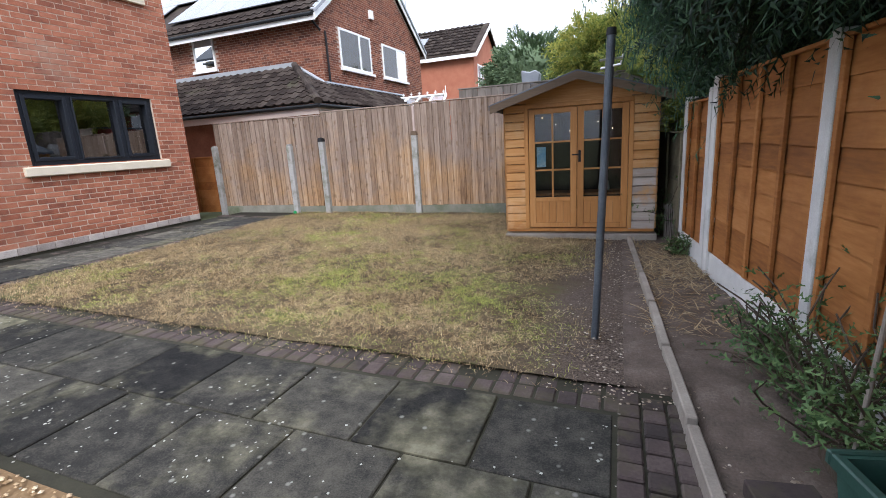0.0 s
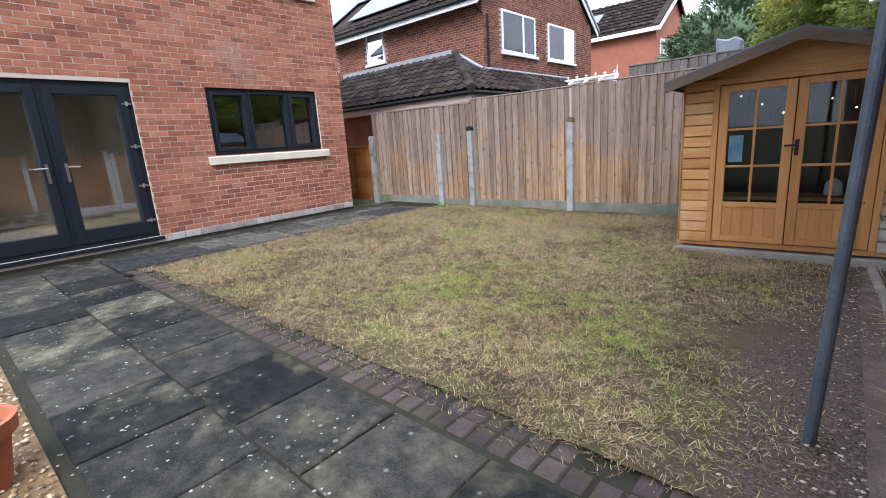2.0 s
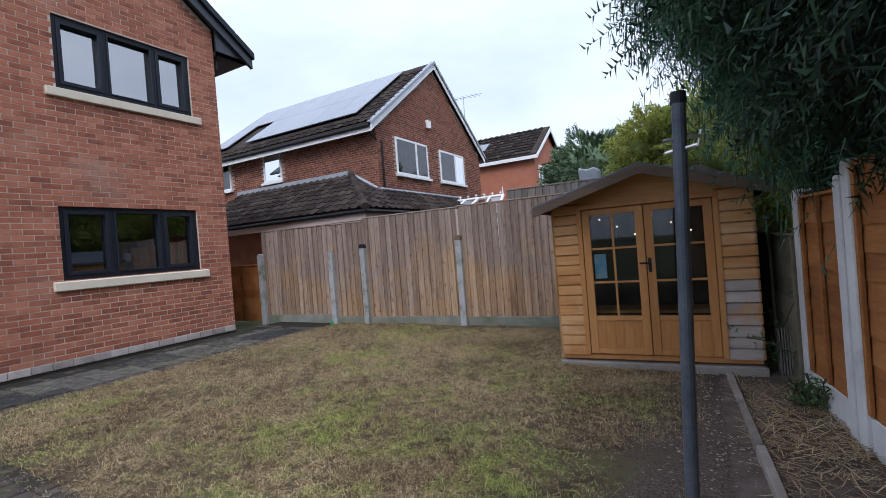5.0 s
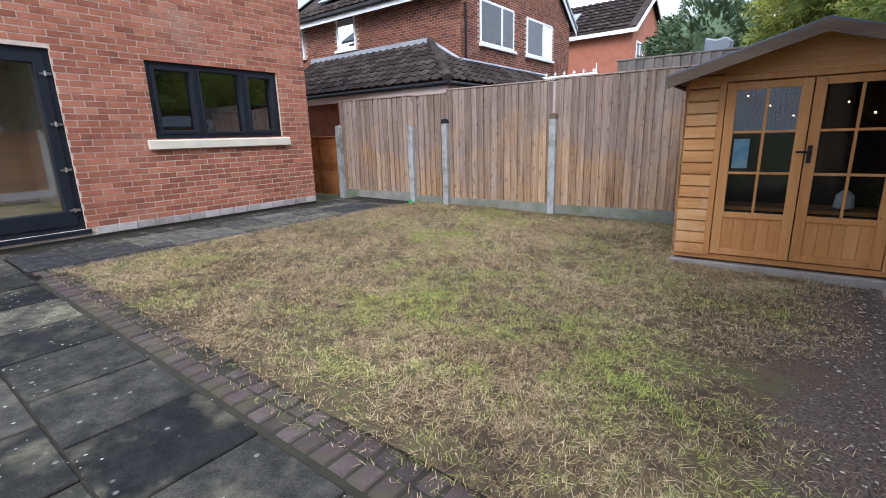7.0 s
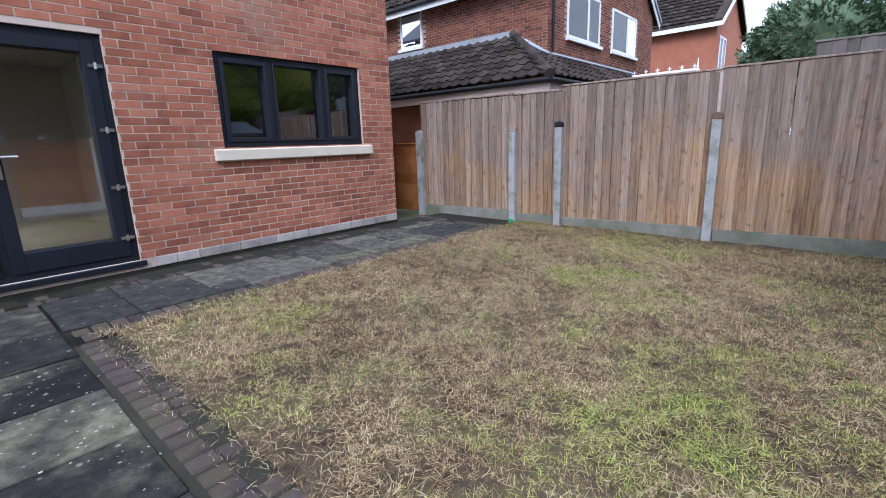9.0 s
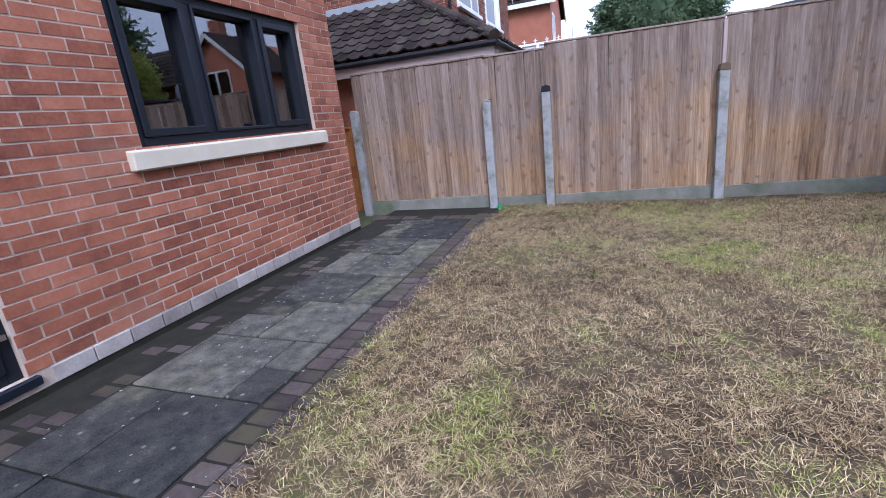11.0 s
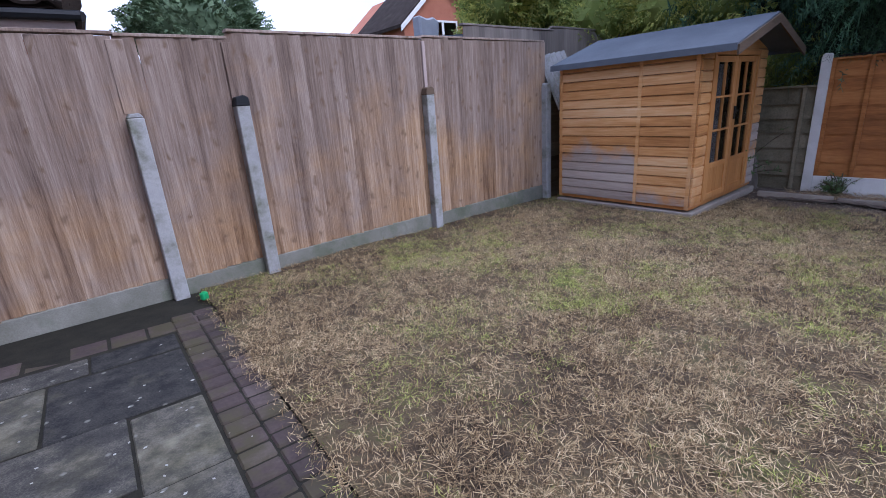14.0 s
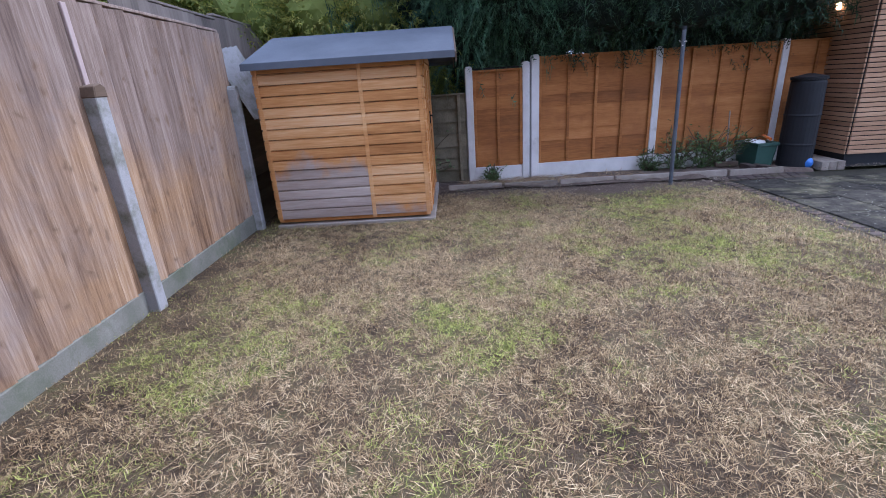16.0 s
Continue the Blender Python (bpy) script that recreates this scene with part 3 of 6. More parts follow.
def part(name, bm, material, parent=None, label="", bevel=0.0, smooth=False):
    ob = new(name, to_mesh(name, bm, material, bevel, smooth))
    ob.parent = parent
    return tagged(ob, label)


def piece(name, mesh, parent, loc, rot=(0, 0, 0), scale=(1, 1, 1)):
    ob = new(name, mesh)
    ob.parent = parent
    ob.location, ob.rotation_euler, ob.scale = loc, rot, scale
    return ob


def thing(name, label, category, loc=(0, 0, 0), turn=0.0, group="", kind="", parent=None):
    ob = new(name)
    ob.parent = parent
    ob.empty_display_size = 0.2
    ob.location, ob.rotation_euler = loc, (0, 0, radians(turn))
    return tagged(ob, label, category, group, kind)


def block(name, sx, sy, sz, material, bevel=0.003):
    """A shared mesh for pieces: a bevelled block with its origin at the centre."""
    bm = bmesh.new()
    box(bm, -sx / 2, sx / 2, -sy / 2, sy / 2, -sz / 2, sz / 2)
    return to_mesh(name, bm, material, bevel)


def raw_mesh(name, verts, faces, material):
    me = bpy.data.meshes.new(name)
    me.from_pydata(verts, [], faces)
    me.materials.append(material)
    return me


# ---- ground ----
def sheet(name, x0, x1, y0, y1, step, height, material, label, category, kind="structure"):
    nx, ny = max(1, round((x1 - x0) / step)), max(1, round((y1 - y0) / step))
    vs = [(x0 + (x1 - x0) * i / nx, y0 + (y1 - y0) * j / ny) for j in range(ny + 1) for i in range(nx + 1)]
    fs = [(j * (nx + 1) + i, j * (nx + 1) + i + 1, (j + 1) * (nx + 1) + i + 1, (j + 1) * (nx + 1) + i) for j in range(ny) for i in range(nx)]
    me = raw_mesh(name, [(x, y, height(x, y)) for x, y in vs], fs, material)
    me.polygons.foreach_set("use_smooth", [True] * len(me.polygons))
    return tagged(new(name, me), label, category, "", kind)


def relief(x, y, size, s):
    return size * noise.noise(Vector((x * s, y * s, 0.3)))


sheet("ground", -160, 160, -120, 220, 2.0, lambda x, y: gz(x) - 0.06, GRASS_FAR, "bare rough earth under and beyond the gardens", "ground")
sheet("lawn", -5.28, 0.72, 3.72, 9.35, 0.06, lambda x, y: gz(x) + 0.012 + relief(x, y, 0.018, 1.6) + relief(x, y, 0.008, 9.0), SOD,
      "patchy dry lawn, straw and moss green, worn to earth at one side", "lawn")
sheet("soil_bed", 0.62, 1.95, 2.2, 9.6, 0.05, lambda x, y: gz(x) + (0.04 if y > 3.72 or x > 0.95 else -0.07) + relief(x, y, 0.03, 2.2) + relief(x, y, 0.018, 11.0), SOIL,
      "dark crumbly soil bed beside the orange fence", "soil bed")
sheet("path_bed", -6.8, -5.24, 2.2, 9.0, 0.2, lambda x, y: gz(x) - 0.012, JOINT, "dark sandy bedding of the side path", "path")
sheet("patio_bed", -6.8, 0.95, 0.2, 3.76, 0.2, lambda x, y: gz(x) - 0.012, JOINT, "dark sandy bedding of the patio", "patio")

# ---- own house ----
HX, Y0, Y1 = -6.79, 2.2, 7.75
APEX_Y, APEX_Z, PITCH = 4.98, 7.52, 0.675


def roof_z(y):
    return APEX_Z - 0.12 - PITCH * abs(y - APEX_Y)


OPEN = {"door": (2.4, 4.32, 0.26, 2.32), "w1": (5.28, 7.2, 1.31, 2.31), "w2": (2.56, 4.42, 3.97, 4.95), "w3": (5.37, 7.27, 3.9, 4.9), "w4": (4.67, 5.4, 6.17, 7.05)}

house = thing("house", "red brick rear gable of a detached house with anthracite windows", "house", (HX, 5.0, 0.1))
HO = Vector((HX, 5.0, 0.1))


def wall_cells(bm, breaks, opens, x0, x1, base, top):
    """A wall in the y-z plane with real openings, under a slanting top."""
    ys = sorted({*breaks, *[v for o in opens for v in o[:2]]})
    for a, b in zip(ys, ys[1:]):
        zs = [base]
        for o in sorted(opens, key=lambda o: o[2]):
            if o[0] <= a + 1e-6 and o[1] >= b - 1e-6:
                zs += [o[2], o[3]]
        zs.append(None)
        for k in range(0, len(zs), 2):
            lo, hi = zs[k], zs[k + 1]
            prism(bm, [(a, lo), (b, lo), (b, top(b) if hi is None else hi), (a, top(a) if hi is None else hi)], "x", x0, x1)


bm = bmesh.new()
opens = [(o[0] - HO.y, o[1] - HO.y, o[2] - HO.z, o[3] - HO.z) for o in OPEN.values()]
wall_cells(bm, [Y0 - HO.y, APEX_Y - HO.y, Y1 - HO.y], opens, -0.3, -0.002, -0.2, lambda y: roof_z(y + HO.y) - HO.z)
bmesh.ops.remove_doubles(bm, verts=bm.verts, dist=0.0005)
part("gable_wall", bm, MORTAR, house, "pale mortar behind the brick face")
bm = bmesh.new()
box(bm, -9.0, -0.3, Y1 - HO.y - 0.3, Y1 - HO.y - 0.002, -0.2, roof_z(Y1) - HO.z)
# Openings left in these unseen walls are added to let daylight in.
for x0, x1, z0, z1 in ((-9.0, -3.6, -0.2, 5.2), (-1.2, -0.3, -0.2, 5.2), (-3.6, -1.2, -0.2, 0.6), (-3.6, -1.2, 2.5, 3.5)):
    box(bm, x0, x1, Y0 - HO.y + 0.011, Y0 - HO.y + 0.3, z0, min(z1, roof_z(Y0) - HO.z))
for y0, y1, z0, z1 in ((-2.9, -2.3, -0.2, 5.2), (-0.5, 0.4, -0.2, 5.2), (2.1, 2.9, -0.2, 5.2), (-2.3, -0.5, -0.2, 0.7), (0.4, 2.1, -0.2, 0.7), (-2.3, -0.5, 2.5, 3.6), (0.4, 2.1, 2.5, 3.6)):
    box(bm, -9.3, -9.0, y0, y1, z0, z1)
part("side_wall", bm, MORTAR, house, "red brick side walls")
# rooms behind the glass, with openings out of view added to brighten them
bm = bmesh.new()
for z0, z1 in ((0.14, 2.55), (2.85, 5.15)):
    for bx in ((-4.6, -4.5, -2.7, 0.4, z0, z1), (-4.6, -4.5, 2.1, 2.65, z0, z1), (-4.6, -4.5, 0.4, 2.1, z0, z0 + 0.7), (-4.5, -0.31, -0.15, -0.05, z0, z1), (-4.5, -3.6, -2.75, -2.65, z0, z1), (-1.2, -0.31, -2.75, -2.65, z0, z1), (-3.6, -1.2, -2.75, -2.65, z0, z0 + 0.5), (-4.5, -0.31, 2.4, 2.44, z0, z1), (-4.6, -0.31, -2.7, 2.44, z1, z1 + 0.12)):
        box(bm, *bx)
part("inner_wall", bm, PLASTER, house, "cream plaster room walls behind the glass")
bm = bmesh.new()
for z in (0.02, 2.68):
    box(bm, -4.6, -0.31, -2.7, 2.44, z, z + 0.12)
part("room_floor", bm, CARPET, house, "pale room floor")
# roof
bm = bmesh.new()
for s, yo in ((1, 8.42), (-1, 1.56)):
    a, b = (APEX_Y - HO.y, APEX_Z - HO.z), (yo - HO.y, APEX_Z - PITCH * abs(yo - APEX_Y) - HO.z)
    prism(bm, [a, b, (b[0], b[1] + 0.09), (a[0], a[1] + 0.09)], "x", -9.4, 0.16)
part("roof", bm, SLATE, house, "slate-grey tiled roof")
bm = bmesh.new()
for s, yo in ((1, 8.45), (-1, 1.53)):
    a, b = (APEX_Y - HO.y, APEX_Z - HO.z), (yo - HO.y, APEX_Z - PITCH * abs(yo - APEX_Y) - HO.z)
    prism(bm, [(a[0], a[1] - 0.16), (b[0], b[1] - 0.16), (b[0], b[1] + 0.02), (a[0], a[1] + 0.02)], "x", 0.1, 0.165)
part("bargeboard", bm, FASCIA, house, "dark grey bargeboards along the verge")
bm = bmesh.new()
for s, yo in ((1, 8.47), (-1, 1.5)):
    a, b = (APEX_Y - HO.y, APEX_Z - HO.z), (yo - HO.y, APEX_Z - PITCH * abs(yo - APEX_Y) - HO.z)
    prism(bm, [(a[0], a[1] + 0.022), (b[0], b[1] + 0.022), (b[0], b[1] + 0.14), (a[0], a[1] + 0.14)], "x", 0.12, 0.215)
part("verge_trim", bm, ANTHRACITE, house, "dry verge caps")
bm = bmesh.new()
prism(bm, [(Y1 - HO.y, 4.98), (8.36 - HO.y, 4.98), (8.36 - HO.y, 5.04), (Y1 - HO.y, 5.04)], "x", -9.0, 0.1)
prism(bm, [(Y1 - HO.y, 4.98), (8.38 - HO.y, 4.98), (8.38 - HO.y, 5.1), (Y1 - HO.y, 5.5)], "x", 0.06, 0.1)
part("soffit", bm, FASCIA, house, "dark boxed soffit at the eaves")
bm = bmesh.new()
tube(bm, (-0.08, Y1 - HO.y + 0.1, 4.98), (-0.08, Y1 - HO.y + 0.1, 4.78), 0.034)
tube(bm, (-0.08, Y1 - HO.y + 0.1, 4.79), (-0.4, Y1 - HO.y + 0.05, 4.66), 0.034)
tube(bm, (-0.4, Y1 - HO.y + 0.05, 4.67), (-0.4, Y1 - HO.y + 0.05, 0.05), 0.034)
part("downpipe", bm, FASCIA, house, "dark round downpipe")


def casement(kind, o, lights, parent, origin, bottom_rail=0.0, pane=None):
    """A window or door unit in the y-z plane: outer frame, mullions, sash frames, panes."""
    y0, y1, z0, z1 = o[0] - origin.y, o[1] - origin.y, o[2] - origin.z, o[3] - origin.z
    w = new(kind)
    w.parent = parent
    f = 0.062
    xb, xf = -0.14, -0.035
    bm = bmesh.new()
    box(bm, xb, xf, y0, y0 + f, z0, z1), box(bm, xb, xf, y1 - f, y1, z0, z1)
    box(bm, xb, xf, y0 + f, y1 - f, z0, z0 + f), box(bm, xb, xf, y0 + f, y1 - f, z1 - f, z1)
    for m in lights[1:-1]:
        ym = y0 + (y1 - y0) * m
        box(bm, xb, xf, ym - 0.032, ym + 0.032, z0 + f, z1 - f)
    part("window_frame", bm, ANTHRACITE, w, "anthracite outer frame", 0.004)
    for k, (a, b) in enumerate(zip(lights, lights[1:])):
        a, b = y0 + (y1 - y0) * a, y0 + (y1 - y0) * b
        sash = 0.05 if (k != 1 or len(lights) != 4) else 0.022
        lo = a + (f if k == 0 else 0.032)
        hi = b - (f if k == len(lights) - 2 else 0.032)
        s = 0.1 if bottom_rail else sash
        bm = bmesh.new()
        box(bm, xb + 0.01, xf + 0.016, lo, lo + s, z0 + f, z1 - f), box(bm, xb + 0.01, xf + 0.016, hi - s, hi, z0 + f, z1 - f)
        box(bm, xb + 0.01, xf + 0.016, lo + s, hi - s, z0 + f, z0 + f + (bottom_rail or s)), box(bm, xb + 0.01, xf + 0.016, lo + s, hi - s, z1 - f - s, z1 - f)
        part("sash", bm, ANTHRACITE, w, "", 0.004)
        bm = bmesh.new()
        box(bm, xb + 0.03, xb + 0.036, lo + s - 0.004, hi - s + 0.004, z0 + f + (bottom_rail or s) - 0.004, z1 - f - s + 0.004)
        g = part("pane", bm, pane or GLASS, w, "reflecting double-glazed pane")
        g.visible_shadow = False
    return w


for key in ("w1", "w2", "w3"):
    tagged(casement("window", OPEN[key], [0, 0.335, 0.7, 1.0] if key != "w2" else [0, 0.33, 0.7, 1.0], house, HO, 0.0, GLASS_CLEAR if key == "w1" else GLASS), "three-light anthracite casement window")
tagged(casement("window", OPEN["w4"], [0, 1], house, HO), "small single anthracite attic window")
door = tagged(casement("french_door", OPEN["door"], [0, 0.5, 1], house, HO, 0.17, GLASS_CLEAR), "closed anthracite glazed french doors")
for yh, d in ((3.27, -1), (3.46, 1)):
    bm = bmesh.new()
    y, z = yh - HO.y, 1.27 - HO.z
    box(bm, -0.018, -0.006, y - 0.016, y + 0.016, z - 0.16, z + 0.07)
    tube(bm, (-0.01, y, z + 0.02), (0.04, y, z + 0.02), 0.01)
    tube(bm, (0.036, y, z + 0.02), (0.036, y + d * 0.13, z + 0.02), 0.011)
    part("door_handle", bm, STEEL, door, "satin steel lever handle")
for yh in (2.4, 4.32):
    for z in (0.5, 0.98, 1.5, 2.05):
        bm = bmesh.new()
        d = 1 if yh < 3 else -1
        tube(bm, (-0.012, yh - HO.y + d * 0.075, z - HO.z - 0.028), (-0.012, yh - HO.y + d * 0.075, z - HO.z + 0.028), 0.013)
        box(bm, -0.022, -0.006, min(yh - HO.y + d * 0.02, yh - HO.y + d * 0.13), max(yh - HO.y + d * 0.02, yh - HO.y + d * 0.13), z - HO.z - 0.014, z - HO.z + 0.014)
        part("hinge", bm, STEEL, door, "satin steel hinge")
for key, lo, hi in (("w1", 5.16, 7.31), ("w2", 2.44, 4.53), ("w3", 5.24, 7.39), ("w4", 4.54, 5.5)):
    z = OPEN[key][2] - HO.z
    bm = bmesh.new()
    prism(bm, [(-0.05, z - 0.135), (0.055, z - 0.135), (0.055, z - 0.02), (-0.05, z - 0.001)], "y", lo - HO.y, hi - HO.y)
    part("window_sill", bm, SILL, house, "cast stone window sill", 0.006)
bm = bmesh.new()
box(bm, -0.14, 0.03, 2.36 - HO.y, 4.36 - HO.y, OPEN["door"][2] - 0.05 - HO.z, OPEN["door"][2] - 0.002 - HO.z)
part("threshold", bm, ANTHRACITE, house, "dark door threshold", 0.004)
# This sheet glows by itself in place of light from the hall beyond.
bm = bmesh.new()
box(bm, -4.49, -4.47, 2.95 - HO.y, 3.2 - HO.y, 0.95, 1.95)
part("lit_doorway_sheet", bm, GLOW_SOFT, house, "warm glowing sheet in place of a lit hall doorway")
# curtain inside
bm = bmesh.new()
for k in range(9):
    tube(bm, (-0.34 - 0.02 * (k % 2), 7.1 - HO.y - 0.042 * k, 0.9), (-0.34 - 0.02 * (k % 2), 7.1 - HO.y - 0.042 * k, 2.25), 0.028, 0.022, 8)
part("curtain", bm, CURTAIN, house, "pale curtain drawn to one side")

# brick face in stretcher bond, cut at openings and under the verge
BL, BH, JT = 0.2125, 0.0625, 0.0125
brick_bm = bmesh.new()
near_bricks = []


def brick_rows(y0, y1, z0, z1, openings, top, near, keep):
    rows = int((z1 - z0) / (BH + JT))
    for r in range(rows):
        z = z0 + r * (BH + JT)
        y = y0 - (0.1125 if r % 2 else 0.0)
        while y < y1:
            spans = [(max(y, y0), min(y + BL, y1))]
            y += BL + JT
            for o in openings:
                if o[2] < z + BH - 0.012 and o[3] > z + 0.012:
                    cut = []
                    for a, b in spans:
                        if o[1] <= a or o[0] >= b:
                            cut.append((a, b))
                        else:
                            cut += [s for s in ((a, o[0] - 0.003), (o[1] + 0.003, b)) if s[1] - s[0] > 0.02]
                    spans = cut
            for a, b in spans:
                if min(top(a), top(b)) > z + BH and b - a > 0.02:
                    if keep(a, b, z):
                        near.append((a, b, z))
                    else:
                        box(brick_bm, -0.012, random.uniform(0.0008, 0.0035), a - HO.y, b - HO.y, z - HO.z, z + BH - HO.z)


brick_rows(Y0, Y1, 0.275, 7.5, OPEN.values(), roof_z, near_bricks, lambda a, b, z: a > 5.0 and z < 1.22)
me = bpy.data.meshes.new("brick_face")
bmesh.ops.recalc_face_normals(brick_bm, faces=brick_bm.faces)
brick_bm.to_mesh(me)
brick_bm.free()
me.materials.append(BRICK)
tagged(new("brick_face", me), "red brick face of the upper gable in stretcher bond", kind="stuff").parent = house
base_mesh = block("base_brick", 0.032, 0.215, 0.092, DPC, 0.004)
y = Y0
while y < Y1:
    if not (2.3 < y < 4.3):
        L = min(0.215, Y1 - y)
        piece("base_brick", base_mesh, house, (-0.004, y + L / 2 - HO.y, 0.221 - HO.z), (0, 0, 0), (1, L / 0.215, 1))
    y += 0.222
bm = bmesh.new()
box(bm, -0.02, 0.004, Y0 - HO.y, Y1 - HO.y, -0.2, 0.172 - HO.z)
part("footing", bm, JOINT, house, "dark footing below the base course")
# side return bricks at the visible corner
bm = bmesh.new()
for r in range(66):
    z = 0.275 + r * 0.075
    for k in range(14):
        x = -0.012 - k * 0.225 - (0.1125 if r % 2 else 0.0)
        box(bm, x - BL, x, Y1 - HO.y - 0.012, Y1 - HO.y + random.uniform(0.0008, 0.003), z - HO.z, z + BH - HO.z)
tagged(part("side_brick_face", bm, BRICK, house, "red brick side face in stretcher bond"), kind="stuff")

# ---- back fence ----
FA, FB = Vector((-7.18, 8.78, 0)), Vector((-0.84, 9.25, 0))
fdir = (FB - FA).normalized()
fturn = math.degrees(math.atan2(fdir.y, fdir.x))


def fence_at(x):
    return FA.y + (x - FA.x) * fdir.y / fdir.x


def board_mesh(name, w, h, material, taper=0.022, th=0.03):
    bm = bmesh.new()
    prism(bm, [(-w / 2, 0.0), (w / 2, 0.0), (w / 2, -th), (-w / 2, -(th - taper))], "z", 0, h)
    return to_mesh(name, bm, material)


def feather_panel(x0, x1, z0, z1, group, label, material=OLD_WOOD, cap=True, yoff=0.0, turn=None):
    """A vertical feather-edge fence panel: boards, rails behind, a capping strip."""
    p = thing("fence_panel", label, "", (x0, fence_at(x0) + yoff, z0), fturn if turn is None else turn, parent=group)
    length = (x1 - x0) / fdir.x
    k = max(1, round(length / 0.112))
    w = length / k
    me = board_mesh("board", w + 0.016, z1 - z0, material)
    for i in range(k):
        piece("board", me, p, ((i + 0.5) * w, random.uniform(-0.006, 0.003), random.uniform(-0.012, 0.0)), (0, random.uniform(-0.008, 0.008), random.uniform(-0.07, 0.03)), (random.uniform(0.9, 1.06), 1, 1))
    for zr in (0.2, 0.9, z1 - z0 - 0.2):
        bm = bmesh.new()
        box(bm, 0, length, 0.012, 0.06, zr - 0.04, zr + 0.04)
        part("rail", bm, material, p, "", 0.003)
    if cap:
        bm = bmesh.new()
        box(bm, -0.01, length + 0.01, -0.03, 0.045, z1 - z0 + 0.001, z1 - z0 + 0.022)
        part("capping", bm, material, p, "thin timber capping strip", 0.003)
    return p


def post(x, y, z0, z1, group, label, material=CONCRETE, w=0.1, d=0.11, turn=0.0, lean=0.0):
    bm = bmesh.new()
    box(bm, -w / 2, w / 2, -d / 2, d / 2, 0, z1 - z0 - 0.03)
    prism(bm, [(-w / 2, z1 - z0 - 0.03), (w / 2, z1 - z0 - 0.03), (w / 2 - 0.02, z1 - z0), (-w / 2 + 0.02, z1 - z0)], "y", -d / 2, d / 2)
    ob = tagged(new("fence_post", to_mesh("fence_post", bm, material, 0.006)), label)
    ob.parent = group
    ob.location, ob.rotation_euler = (x, y, z0), (0, radians(lean), radians(turn))
    return ob


BACK = thing("back_fence", "weathered brown feather-edge fence with concrete posts and gravel boards", "fence", (0, 0, 0))
POSTS = [(-7.18, 0.13, 1.5), (-5.42, 0.06, 1.44), (-4.71, 0.06, 1.48), (-2.85, 0.02, 1.48), (-0.87, -0.03, 1.5)]
for i, (x, zb, zt) in enumerate(POSTS):
    post(x, fence_at(x) - 0.05, zb - 0.05, zt, BACK, "weathered concrete post with worn top in the timber back fence", turn=fturn)
for x, zt, tone in ((-4.71, 1.48, BLACK), (-2.85, 1.48, BARGE)):
    bm = bmesh.new()
    prism(bm, [(-0.056, -0.03), (0.056, -0.03), (0.05, 0.03), (0.015, 0.05), (-0.045, 0.035)], "y", -0.06, 0.055)
    g = tagged(new("post_cap", to_mesh("post_cap", bm, tone, 0.006)), "dark weathered cap on a concrete post")
    g.parent, g.location, g.rotation_euler = BACK, (x, fence_at(x) - 0.05, zt - 0.005), (0, 0, radians(fturn))
TOPS = [(-7.18, -5.42, 1.93), (-5.42, -4.71, 1.92), (-4.71, -2.85, 1.97), (-2.85, -0.87, 1.985)]
BOT = [0.27, 0.23, 0.22, 0.2]
for (x0, x1, zt), zb in zip(TOPS, BOT):
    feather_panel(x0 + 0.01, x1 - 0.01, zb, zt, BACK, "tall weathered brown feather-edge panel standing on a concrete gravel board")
    bm = bmesh.new()
    L = (x1 - x0) / fdir.x
    box(bm, 0.05, L - 0.05, -0.035, 0.015, -0.25, zb - gz(x0) - 0.006)
    g = tagged(new("gravel_board", to_mesh("gravel_board", bm, CONCRETE_GREEN, 0.005)), "mossy concrete gravel board under a fence panel")
    g.parent = BACK
    g.location, g.rotation_euler = (x0, fence_at(x0), gz(x0)), (0, 0, radians(fturn))

bm = bmesh.new()
box(bm, -0.018, 0.018, -0.02, 0.02, 0, 0.47)
g = tagged(new("infill_strip", to_mesh("infill_strip", bm, RENDER_WALL, 0.003)), "pale timber strip filling the gap above a post")
g.parent, g.location = BACK, (-2.85, fence_at(-2.85) - 0.03, 1.48)
for x in (-5.42, -4.71):
    bm = bmesh.new()
    box(bm, -0.05, 0.05, -0.012, 0.02, 0, 0.46)
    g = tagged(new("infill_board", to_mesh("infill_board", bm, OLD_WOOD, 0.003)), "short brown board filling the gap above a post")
    g.parent, g.location = BACK, (x, fence_at(x) - 0.03, 1.44)

# short lap fence panel between house and garage side
SIDE = thing("passage_fence", "low stained lap fence closing the passage beside the house", "fence", (0, 0, 0))


